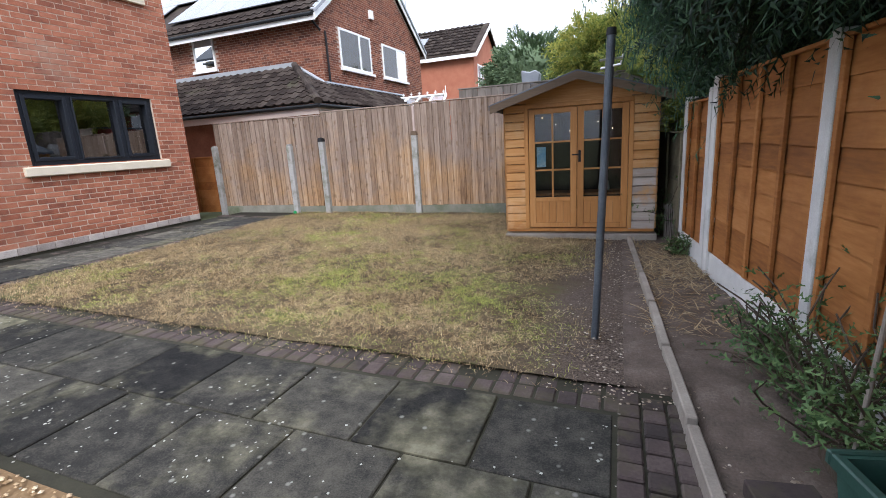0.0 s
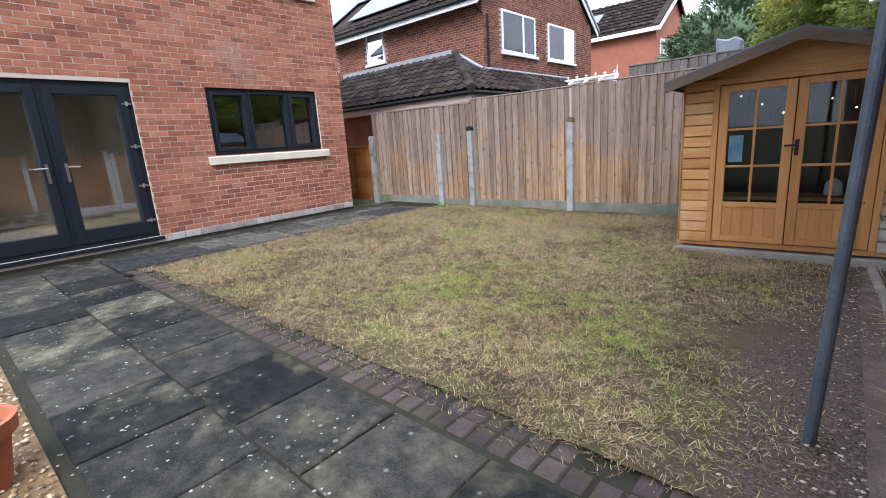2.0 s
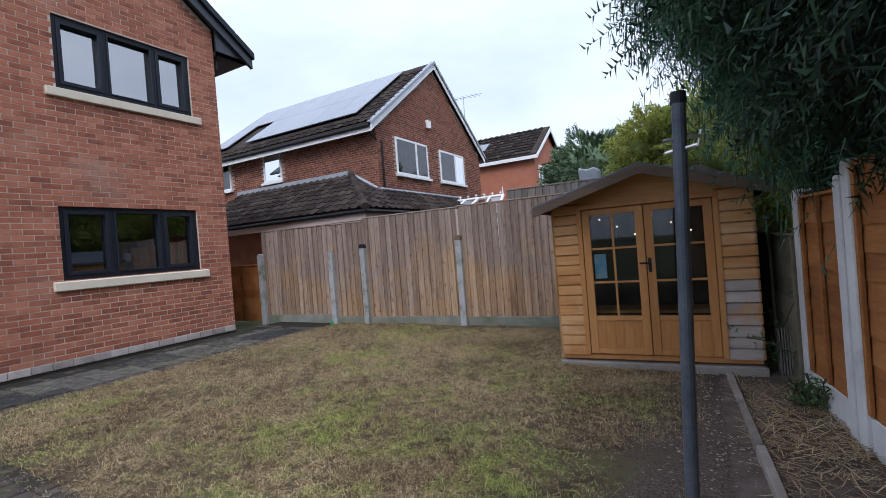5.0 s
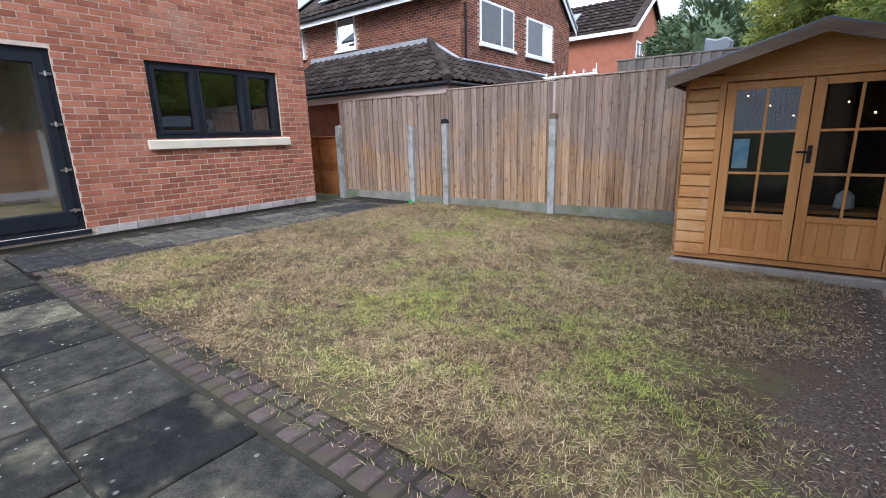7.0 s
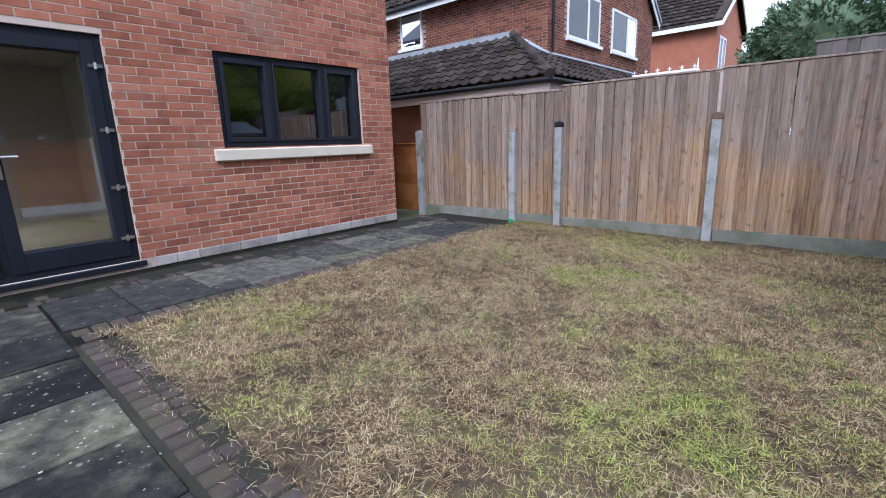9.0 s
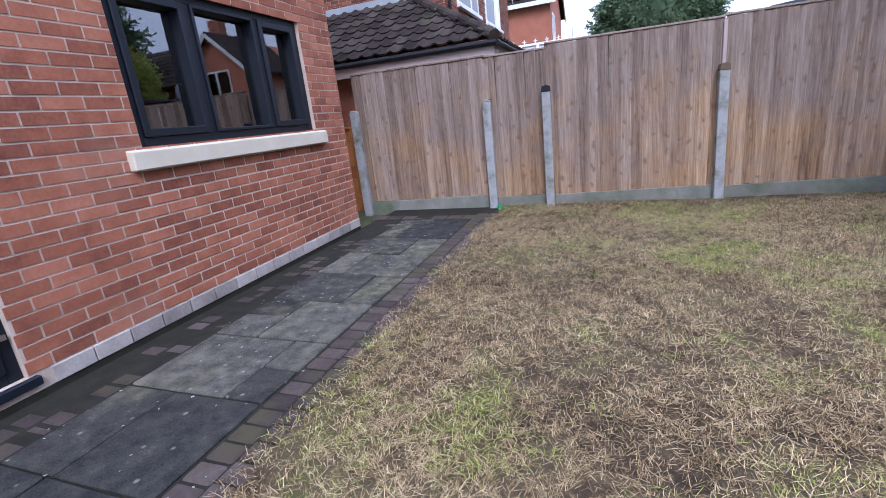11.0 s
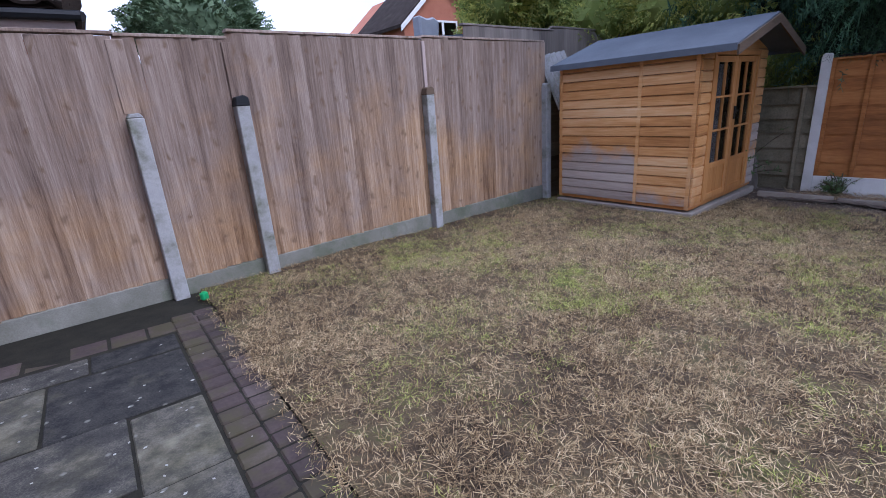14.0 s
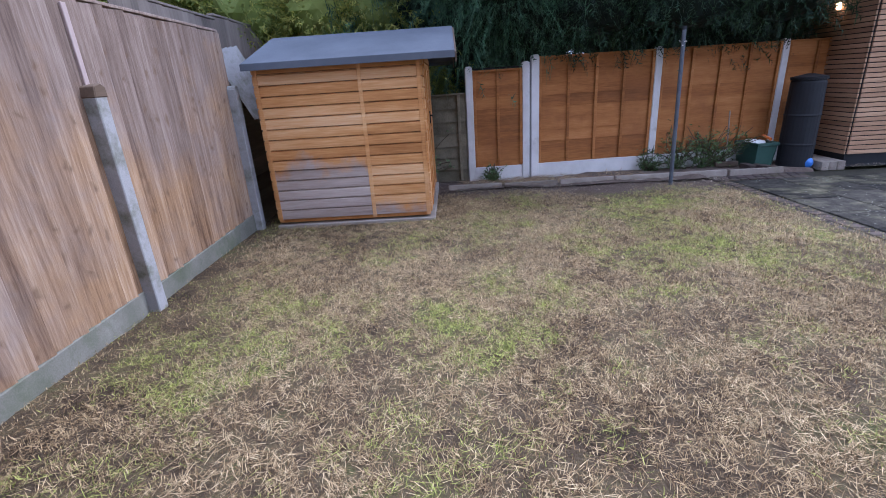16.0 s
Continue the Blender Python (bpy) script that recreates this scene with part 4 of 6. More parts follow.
def lap_panel(loc, turn, length, height, group, label, material, battens, rows=None, name="lap_panel", frame_w=0.04, lip=0.012):
    """A horizontal waney lap panel with upright battens; local x runs along it and its face looks to -y."""
    p = thing(name, label, "", loc, turn, parent=group)
    rows = rows or max(3, round(height / 0.16))
    h = height / rows
    bm = bmesh.new()
    for r in range(rows):
        z = r * h
        n_seg = 8
        lo, hi = [], []
        pts = [(length * i / n_seg, z - 0.015 + 0.012 * noise.noise(Vector((length * i / n_seg * 2.3 + r * 7.7, r * 3.1, loc[1])))) for i in range(n_seg + 1)]
        bmr = bmesh.new()
        f0 = [bmr.verts.new((x, -lip - 0.006, zz)) for x, zz in pts]
        f1 = [bmr.verts.new((x, -0.004, z + h + 0.012)) for x, _ in pts]
        b0 = [bmr.verts.new((x, -lip + 0.006, zz)) for x, zz in pts]
        b1 = [bmr.verts.new((x, 0.006, z + h + 0.012)) for x, _ in pts]
        for i in range(n_seg):
            bmr.faces.new((f0[i], f0[i + 1], f1[i + 1], f1[i])), bmr.faces.new((b0[i], b1[i], b1[i + 1], b0[i + 1]))
            bmr.faces.new((f0[i], b0[i], b0[i + 1], f0[i + 1])), bmr.faces.new((f1[i], f1[i + 1], b1[i + 1], b1[i]))
        part("slat", bmr, material, p)
    bm.free()
    for bx in battens:
        bm = bmesh.new()
        box(bm, bx - frame_w / 2, bx + frame_w / 2, -lip - 0.032, -lip - 0.008, 0.0, height)
        part("batten", bm, material, p, "", 0.003)
    bm = bmesh.new()
    box(bm, 0, length, -lip - 0.03, 0.012, height + 0.002, height + 0.024)
    part("capping", bm, material, p, "", 0.003)
    return p


lap_panel((-8.95, 8.72, 0.16), 0.5, 1.75, 1.12, SIDE, "low stained lap panel closing the passage beside the house", LAP_WOOD, (0.03, 0.6, 1.15, 1.7))

# ---- right-hand orange fence ----
RA, RB = Vector((1.25, 6.85, 0)), Vector((1.55, 4.24, 0))
rdir = (RB - RA).normalized()
rturn = math.degrees(math.atan2(rdir.y, rdir.x))
RIGHT = thing("orange_fence", "orange-stained waney lap fence with pale concrete posts", "fence", (0, 0, 0))


def right_at(s):
    return RA + rdir * s


RP = [(0.0, 1.58, 0.1), (0.8, 1.6, 0.1), (0.93, 1.68, 0.11), (2.68, 1.68, 0.1), (4.5, 1.68, 0.1), (6.3, 1.68, 0.1)]
for s, zt, w in RP:
    q = right_at(s)
    post(q.x, q.y, -0.15, zt, RIGHT, "pale grey painted concrete post in the orange fence", CONCRETE_PALE, w, 0.11, rturn)
for s0, s1, zt in ((0.05, 0.75, 1.5), (0.98, 2.63, 1.63), (2.73, 4.45, 1.63), (4.55, 6.25, 1.63)):
    q = right_at(s0)
    L = s1 - s0
    bat = (0.02, L / 2, L - 0.02) if L < 1 else (0.02, L * 0.26, L * 0.5, L * 0.74, L - 0.02)
    lap_panel((q.x, q.y, 0.2), rturn, L, zt - 0.2, RIGHT, "orange-brown stained waney lap panel between concrete posts", LAP_WOOD, bat)
    bm = bmesh.new()
    box(bm, 0, L, -0.03, 0.02, -0.2, 0.185)
    g = tagged(new("gravel_board", to_mesh("gravel_board", bm, CONCRETE_PALE, 0.005)), "white painted concrete gravel board under the orange fence")
    g.parent = RIGHT
    g.location, g.rotation_euler = (q.x, q.y, 0), (0, 0, radians(rturn))
bm = bmesh.new()
box(bm, 0.0, 0.78, -0.012, 0.012, 1.535, 1.55)
for k in range(12):
    box(bm, 0.03 + k * 0.064, 0.045 + k * 0.064, -0.01, 0.01, 1.502, 1.535)
g = tagged(new("trellis_strip", to_mesh("trellis_strip", bm, BLACK)), "narrow dark trellis strip on top of the short panel")
g.parent = RIGHT
g.location, g.rotation_euler = (RA.x, RA.y, 0), (0, 0, radians(rturn))

# old mossy lap fence round the corner behind the summerhouse
OLD = thing("old_fence", "old mossy grey-green lap fence in the corner behind the summerhouse", "fence", (0, 0, 0))
lap_panel((-0.82, fence_at(-0.82) + 0.02, 0.02), fturn, 1.85, 1.45, OLD, "old mossy grey-green lap panel behind the summerhouse", OLD_LAP, (0.03, 0.9, 1.8), rows=8, lip=0.03)
lap_panel((1.05, 9.4, 0.02), -85.5, 2.5, 1.2, OLD, "old mossy grey-green lap panel beside the summerhouse", OLD_LAP, (0.03, 0.8, 1.6, 2.4), rows=7, lip=0.03)

# taller grey neighbour fence behind
NB = thing("tall_fence", "tall silvered feather-edge fence of the garden behind", "fence", (0, 0, 0))
for x0, x1, zt in ((-2.08, -0.4, 2.16), (-0.4, 1.4, 2.2), (1.4, 3.2, 2.2)):
    feather_panel(x0, x1, 0.0, zt, NB, "tall silvered feather-edge panel in the garden behind", GREY_WOOD, True, 0.2)
post(-0.4, fence_at(-0.4) + 0.27, -0.05, 2.2, NB, "square silvered timber post between tall panels", GREY_WOOD, 0.1, 0.1, fturn)

# ---- summerhouse ----
SH = thing("summerhouse", "honey-stained timber summerhouse with glazed double doors and grey felt roof", "summerhouse", (-0.8, 7.31, 0.02), 2.5)
SW, SD, EZ, RZ = 1.78, 1.64, 1.67, 1.94
bm = bmesh.new()
box(bm, -0.03, SW + 0.03, -0.05, SD + 0.03, -0.06, 0.03)
part("base_slab", bm, RUBBLE, SH, "thin concrete slabs under the summerhouse", 0.008)
bm = bmesh.new()
box(bm, 0.0, SW, 0.0, SD, 0.052, 0.1)
part("floor", bm, DOOR_WOOD, SH, "timber floor")


def shiplap(bm_len, h, material=SHIPLAP):
    bm = bmesh.new()
    prism(bm, [(0.0, 0.0), (-0.019, 0.002), (-0.0205, 0.006), (-0.0205, h - 0.017), (-0.007, h - 0.01), (0.0, h - 0.004)], "x", 0, bm_len)
    return to_mesh("cladding_board", bm, material)


# Dark sheets added behind the boards stand in for shade in their gaps.
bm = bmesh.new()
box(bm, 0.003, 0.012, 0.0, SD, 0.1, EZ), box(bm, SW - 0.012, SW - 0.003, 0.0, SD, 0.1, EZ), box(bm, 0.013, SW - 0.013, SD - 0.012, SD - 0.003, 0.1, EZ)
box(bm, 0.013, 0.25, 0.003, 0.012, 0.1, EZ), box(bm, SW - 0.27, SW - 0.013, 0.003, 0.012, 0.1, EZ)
part("lining", bm, BARK, SH, "dark backing added to darken the gaps between boards")
PITCH_S = (RZ - EZ) / (SW / 2)
# left side, seen from the lawn: boards in two lengths with a cover strip
NB_ROWS = 15
RH = (EZ - 0.09) / NB_ROWS
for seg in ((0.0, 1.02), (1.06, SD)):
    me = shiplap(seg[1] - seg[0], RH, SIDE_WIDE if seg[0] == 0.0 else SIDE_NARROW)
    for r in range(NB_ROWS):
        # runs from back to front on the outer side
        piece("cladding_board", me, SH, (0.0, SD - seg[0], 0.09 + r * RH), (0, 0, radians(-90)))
me = shiplap(SD, RH)
for r in range(NB_ROWS):
    piece("cladding_board", me, SH, (SW, 0.0, 0.09 + r * RH), (0, 0, radians(90)))
me = shiplap(SW, RH)
for r in range(NB_ROWS):
    piece("cladding_board", me, SH, (SW, SD, 0.09 + r * RH), (0, 0, radians(180)))
for x, y in ((-0.02, 0.0), (-0.02, SD - 0.04), (-0.022, SD - 1.06)):
    bm = bmesh.new()
    box(bm, x - 0.004, x + 0.02, y, y + 0.04, 0.06, EZ)
    part("corner_strip", bm, SHIPLAP, SH, "", 0.003)
# front: short boards beside the doors, header panel
D0, D1, DZ = 0.27, 1.49, 1.6
for a, b in ((0.0, D0), (D1, SW)):
    fresh, grey = shiplap(b - a, RH), shiplap(b - a, RH, SHIPLAP_GREY)
    for r in range(NB_ROWS):
        me = grey if a > 1 and r < 7 else fresh
        piece("cladding_board", me, SH, (a, 0.0, 0.09 + r * RH))
bm = bmesh.new()
prism(bm, [(0.0, EZ), (D0, EZ), (D0, DZ + 0.01), (D1, DZ + 0.01), (D1, EZ), (SW, EZ), (SW / 2, RZ - 0.02)], "y", -0.012, 0.015)
part("gable_panel", bm, SHIPLAP, SH, "smooth honey-stained gable panel above the doors")
bm = bmesh.new()
prism(bm, [(0.0, EZ), (SW, EZ), (SW / 2, RZ - 0.02)], "y", SD - 0.02, SD)
part("back_gable", bm, SHIPLAP, SH)
bm = bmesh.new()
box(bm, D0 - 0.03, D0 + 0.02, -0.03, 0.03, 0.1, DZ), box(bm, D1 - 0.02, D1 + 0.03, -0.03, 0.03, 0.1, DZ), box(bm, D0 - 0.03, D1 + 0.03, -0.03, 0.03, DZ, DZ + 0.05)
part("door_frame", bm, DOOR_WOOD, SH, "", 0.003)
mid = (D0 + D1) / 2


def shed_door(a, b, label):
    d = new("door")
    d.parent = SH
    tagged(d, label)
    st, low = 0.075, 0.5
    yb, yf = -0.022, 0.014
    bm = bmesh.new()
    box(bm, a, a + st, yb, yf, 0.11, DZ - 0.01), box(bm, b - st, b, yb, yf, 0.11, DZ - 0.01)
    box(bm, a + st, b - st, yb, yf, DZ - 0.07, DZ - 0.01), box(bm, a + st, b - st, yb, yf, 0.11, 0.17), box(bm, a + st, b - st, yb, yf, low - 0.05, low)
    part("stile_frame", bm, DOOR_WOOD, d, "", 0.003)
    k = 5
    for i in range(k):
        w = (b - a - 2 * st) / k
        bm = bmesh.new()
        box(bm, a + st + i * w + 0.001, a + st + (i + 1) * w - 0.001, yb + 0.012, yf - 0.004, 0.17, low - 0.05)
        part("panel_board", bm, DOOR_WOOD, d)
    w, h = (b - a - 2 * st) / 2, (DZ - 0.07 - low) / 3
    bm = bmesh.new()
    box(bm, a + st + w - 0.01, a + st + w + 0.01, yb + 0.004, yf - 0.004, low, DZ - 0.07)
    for r in (1, 2):
        box(bm, a + st, a + st + w - 0.01, yb + 0.004, yf - 0.004, low + r * h - 0.01, low + r * h + 0.01)
        box(bm, a + st + w + 0.01, b - st, yb + 0.004, yf - 0.004, low + r * h - 0.01, low + r * h + 0.01)
    part("glazing_bar", bm, DOOR_WOOD, d)
    for c in range(2):
        for r in range(3):
            bm = bmesh.new()
            box(bm, a + st + c * w, a + st + (c + 1) * w, -0.004, -0.001, low + r * h, low + (r + 1) * h)
            part("pane", bm, GLASS_SHED, d, "small square glass pane")
    return d


shed_door(D0 + 0.025, mid - 0.004, "glazed timber door with six panes")
dr = shed_door(mid + 0.004, D1 - 0.025, "glazed timber door with six panes and dark latch")
bm = bmesh.new()
box(bm, mid + 0.015, mid + 0.045, -0.034, -0.022, 0.93, 1.07)
tube(bm, (mid + 0.03, -0.03, 1.02), (mid + 0.03, -0.06, 1.02), 0.009)
tube(bm, (mid + 0.03, -0.055, 1.02), (mid - 0.06, -0.055, 1.02), 0.009)
part("door_handle", bm, BLACK, dr, "small black lever handle")
FO, SO = 0.34, 0.12
for s in (-1, 1):
    xr, xe = SW / 2, (-SO if s < 0 else SW + SO)
    ze = RZ - PITCH_S * (SW / 2 + SO)
    bm = bmesh.new()
    prism(bm, [(xr, RZ), (xe, ze), (xe, ze + 0.03), (xr, RZ + 0.03)], "y", -FO, SD + 0.06)
    part("roof_board", bm, FELT, SH, "blue-grey mineral felt roof slope", 0.004)
    bm = bmesh.new()
    prism(bm, [(xr, RZ - 0.075), (xe, ze - 0.075), (xe, ze + 0.012), (xr, RZ + 0.012)], "y", -FO - 0.018, -FO - 0.001)
    part("bargeboard", bm, BARGE, SH, "weathered bargeboard on the overhanging gable")
    bm = bmesh.new()
    box(bm, min(xe, xe + s * 0.014), max(xe, xe + s * 0.014), -FO, SD + 0.06, ze - 0.035, ze + 0.026)
    part("felt_edge", bm, FELT, SH, "felt turned down over the eave")
# things inside the summerhouse
bm = bmesh.new()
box(bm, 0.385, 0.5, 0.02, 0.028, 0.88, 1.13)
part("leaflet", bm, CYAN, SH, "light blue leaflet leaning on the glass")
bm = bmesh.new()
lathe(bm, [(0.05, 0.55), (0.07, 0.56), (0.06, 0.66), (0.02, 0.7)], 12, 1.2, 0.2)
part("white_bag", bm, CURTAIN, SH, "pale crumpled bag on the sill")
bm = bmesh.new()
box(bm, 0.04, SW - 0.04, 0.14, 0.5, 0.5, 0.53)
part("shelf", bm, DOOR_WOOD, SH, "timber shelf inside")

# ---- clothes pole ----
px, py = 0.445, 4.3
pole = thing("clothes_pole", "blue-grey painted steel clothes post in bare earth", "clothes post", (px, py, gz(px) - 0.02))
pole.rotation_euler = (0, radians(2.1), 0)
bm = bmesh.new()
tube(bm, (0, 0, -0.1), (0, 0, 1.86), 0.024, 0.024, 14)
part("pole", bm, POLE, pole)
bm = bmesh.new()
tube(bm, (0, 0, 1.86), (0, 0, 1.9), 0.028, 0.026, 14)
part("cap", bm, BLACK, pole, "dark end cap")
for z, a in ((1.73, 0.25), (1.69, -0.5)):
    bm = bmesh.new()
    tube(bm, (-0.055 * math.cos(a), -0.055 * math.sin(a), z), (0.065 * math.cos(a), 0.065 * math.sin(a), z + 0.01), 0.007)
    tube(bm, (0.065 * math.cos(a), 0.065 * math.sin(a), z + 0.005), (0.07 * math.cos(a), 0.07 * math.sin(a), z + 0.03), 0.005)
    part("line_hook", bm, STEEL, pole, "galvanised line hook")

# ---- edging of the bed ----
edge = thing("bed_edging", "line of pale concrete edging strips between lawn earth and bed", "edging", (0, 0, 0), 0, "", "structure")
ex0, ey0, ex1, ey1 = 0.7, 7.2, 0.93, 2.6
k = 6
for i in range(k):
    t0, t1 = i / k + 0.004, (i + 1) / k - 0.004
    a, b = Vector((ex0 + (ex1 - ex0) * t0, ey0 + (ey1 - ey0) * t0, 0)), Vector((ex0 + (ex1 - ex0) * t1, ey0 + (ey1 - ey0) * t1, 0))
    me = block("edging_strip", (b - a).length, 0.05, 0.14, RUBBLE, 0.006)
    piece("edging_strip", me, edge, ((a.x + b.x) / 2, (a.y + b.y) / 2, gz(a.x) + 0.015 + random.uniform(-0.008, 0.008)), (random.uniform(-0.04, 0.04), 0, math.atan2(b.y - a.y, b.x - a.x) + random.uniform(-0.012, 0.012)))


# ---- neighbouring houses ----
def brick_skin(bm, u0, u1, z0, z1, place, opens=(), top=None, step=0.225, course=0.075):
    """Brick faces joined in one mesh; place(u, z) gives the point, a quad a brick standing proud of the mortar."""
    for r in range(int((z1 - z0) / course)):
        z = z0 + r * course
        u = u0 - (step / 2 if r % 2 else 0)
        while u < u1:
            a, b = max(u, u0), min(u + step - 0.012, u1)
            u += step
            if b - a < 0.02 or any(o[0] < b and o[1] > a and o[2] < z + course and o[3] > z for o in opens):
                continue
            if top and min(top(a), top(b)) < z + course:
                continue
            bm.faces.new([bm.verts.new(place(p, q)) for p, q in ((a, z), (b, z), (b, z + course - 0.012), (a, z + course - 0.012))])


def white_window(parent, place, u0, u1, z0, z1, splits, name="window"):
    """A white framed window on a far wall. place(u, z, d) gives the point d in front of the wall."""
    w = new(name)
    w.parent = parent
    tagged(w, "white framed window")
    bm = bmesh.new()

    def bar(a, b, c, d, depth):
        lo, hi = [bm.verts.new(place(*p, -0.06)) for p in ((a, c), (b, c), (b, d), (a, d))], [bm.verts.new(place(*p, depth)) for p in ((a, c), (b, c), (b, d), (a, d))]
        bm.faces.new(lo[::-1]), bm.faces.new(hi)
        for i in range(4):
            bm.faces.new((lo[i], lo[(i + 1) % 4], hi[(i + 1) % 4], hi[i]))
    f = 0.07
    bar(u0, u0 + f, z0, z1, 0.02), bar(u1 - f, u1, z0, z1, 0.02), bar(u0 + f, u1 - f, z0, z0 + f, 0.02), bar(u0 + f, u1 - f, z1 - f, z1, 0.02)
    for s in splits:
        bar(s - 0.05, s + 0.05, z0 + f, z1 - f, 0.02)
    bar(u0 - 0.08, u1 + 0.08, z0 - 0.09, z0 - 0.005, 0.1)
    part("window_frame", bm, WHITE, w)
    for a, b in zip([u0 + f, *[s + 0.05 for s in splits]], [*[s - 0.05 for s in splits], u1 - f]):
        bm = bmesh.new()
        bm.faces.new([bm.verts.new(place(p, q, 0.003)) for p, q in ((a, z0 + f), (b, z0 + f), (b, z1 - f), (a, z1 - f))])
        part("pane", bm, GLASS_FAR, w)
        # Black sheet behind the pane stands in for the unlit room.
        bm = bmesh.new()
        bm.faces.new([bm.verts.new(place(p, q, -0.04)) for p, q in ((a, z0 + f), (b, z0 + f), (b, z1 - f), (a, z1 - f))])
        part("blind", bm, BLACK, w, "black sheet in place of the dark room behind the pane")
    return w


def tile_mesh(name, w, h, material):
    """A roll-top concrete roof tile; local x across, y up the slope."""
    prof = [(-0.5, 0.0), (-0.36, 0.006), (-0.2, 0.036), (-0.04, 0.042), (0.1, 0.01), (0.3, 0.0), (0.5, 0.004)]
    bm = bmesh.new()
    lo, hi = [bm.verts.new((x * w, 0, z + 0.028)) for x, z in prof], [bm.verts.new((x * w, h, z)) for x, z in prof]
    un = [bm.verts.new((x * w, 0, z - 0.002)) for x, z in prof]
    for i in range(len(prof) - 1):
        bm.faces.new((lo[i], lo[i + 1], hi[i + 1], hi[i])), bm.faces.new((un[i], un[i + 1], lo[i + 1], lo[i]))
    return to_mesh(name, bm, material)


nbh = thing("neighbour_house", "two-storey brown brick house with white verges and solar panels", "house", (-7.0, 12.7, 0.196))
nbh.scale = (0.86, 0.86, 0.86)
NX, NY0, NY1, NAY, NAZ, NEZ = 0.0, 0.0, 7.9, 3.95, 8.5, 5.35


def nb_roof(y):
    return NAZ - 0.12 - (NAZ - NEZ) / 4.3 * abs(y - NAY)


bm = bmesh.new()
prism(bm, [(NY0, -0.4), (NY1, -0.4), (NY1, nb_roof(NY1)), (NAY, nb_roof(NAY)), (NY0, nb_roof(NY0))], "x", -9.0, -0.008)
part("wall", bm, MORTAR_FAR, nbh)
bm = bmesh.new()
NW = [(1.05, 3.15, 3.95, 5.22), (4.1, 6.2, 3.95, 5.2)]
brick_skin(bm, NY0, NY1, 2.3, 8.3, lambda u, z: (0.0, u, z), NW, nb_roof)
brick_skin(bm, -8.8, 0.0, 2.3, 5.5, lambda u, z: (u, -0.008, z), [(-5.3, -4.35, 4.25, 5.4), (-8.2, -7.2, 4.25, 5.4)])
tagged(part("brick_face", bm, BRICK_FAR, nbh, "brown-red brick faces"), kind="stuff")
for o in NW:
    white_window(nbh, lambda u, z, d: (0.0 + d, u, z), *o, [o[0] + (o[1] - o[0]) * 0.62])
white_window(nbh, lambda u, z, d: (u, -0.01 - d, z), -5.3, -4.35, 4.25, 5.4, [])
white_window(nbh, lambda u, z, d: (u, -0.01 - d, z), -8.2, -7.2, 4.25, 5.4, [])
for s in (-1, 1):
    ye = NAY + s * 4.35
    ze = NAZ - (NAZ - NEZ) / 4.3 * 4.35
    bm = bmesh.new()
    prism(bm, [(NAY, NAZ), (ye, ze), (ye, ze + 0.1), (NAY, NAZ + 0.1)], "x", -9.2, 0.12)
    part("roof", bm, TILE, nbh, "dark brown tiled slope")
    bm = bmesh.new()
    prism(bm, [(NAY, NAZ - 0.17), (ye, ze - 0.17), (ye, ze + 0.02), (NAY, NAZ + 0.02)], "x", 0.121, 0.15)
    part("bargeboard", bm, WHITE, nbh, "white bargeboard")
    bm = bmesh.new()
    prism(bm, [(NAY, NAZ + 0.03), (ye, ze + 0.03), (ye, ze + 0.14), (NAY, NAZ + 0.14)], "x", 0.0, 0.2)
    part("verge_tile", bm, LEAD, nbh, "grey dry verge tiles")
bm = bmesh.new()
box(bm, -9.2, 0.12, -0.4, -0.36, NEZ - 0.22, NEZ - 0.02)
part("fascia", bm, WHITE, nbh, "white eaves fascia")
bm = bmesh.new()
tube(bm, (-9.2, -0.44, NEZ - 0.02), (0.1, -0.44, NEZ - 0.04), 0.055, sides=8)
tube(bm, (-0.12, -0.4, NEZ - 0.05), (0.05, -0.06, NEZ - 0.45), 0.035, sides=8)
tube(bm, (0.05, 0.2, NEZ - 0.42), (0.05, 0.2, 2.5), 0.035, sides=8)
part("gutter", bm, BLACK, nbh, "black gutter and downpipe")
sl = math.atan2(NAZ - NEZ, 4.3)
tm = tile_mesh("roof_tile", 0.33, 0.36, TILE)
for r in range(13):
    for c, x in enumerate((0.0, -0.33, -0.66)):
        d = 0.02 + r * 0.36
        piece("roof_tile", tm, nbh, (x - 0.05, NAY - 4.3 + d * math.cos(sl), NEZ + 0.11 + d * math.sin(sl)), (sl, 0, 0))
    if r < 2:
        for c in range(3, 27):
            d = 0.02 + r * 0.36
            piece("roof_tile", tm, nbh, (-c * 0.33 - 0.05, NAY - 4.3 + d * math.cos(sl), NEZ + 0.11 + d * math.sin(sl)), (sl, 0, 0))
for c in range(7):
    for r in range(2):
        if c == 5 and r == 0:
            continue
        bm = bmesh.new()
        box(bm, -0.56, 0.56, 0, 1.98, 0, 0.04)
        d = 0.85 + r * 2.0
        q = part("solar_panel", bm, SOLAR, nbh, "dark glass solar panel reflecting the sky", 0.006)
        q.location, q.rotation_euler = (-1.55 - c * 1.13, NAY - 4.3 + d * math.cos(sl), NEZ + 0.2 + d * math.sin(sl)), (sl, 0, 0)
bm = bmesh.new()
box(bm, 0.012, 0.1, 3.2, 3.45, 5.9, 6.2)
part("alarm_box", bm, WHITE, nbh, "small white alarm box")
bm = bmesh.new()
tube(bm, (-0.4, 7.6, 5.8), (-0.4, 7.6, 8.3), 0.022, sides=6)
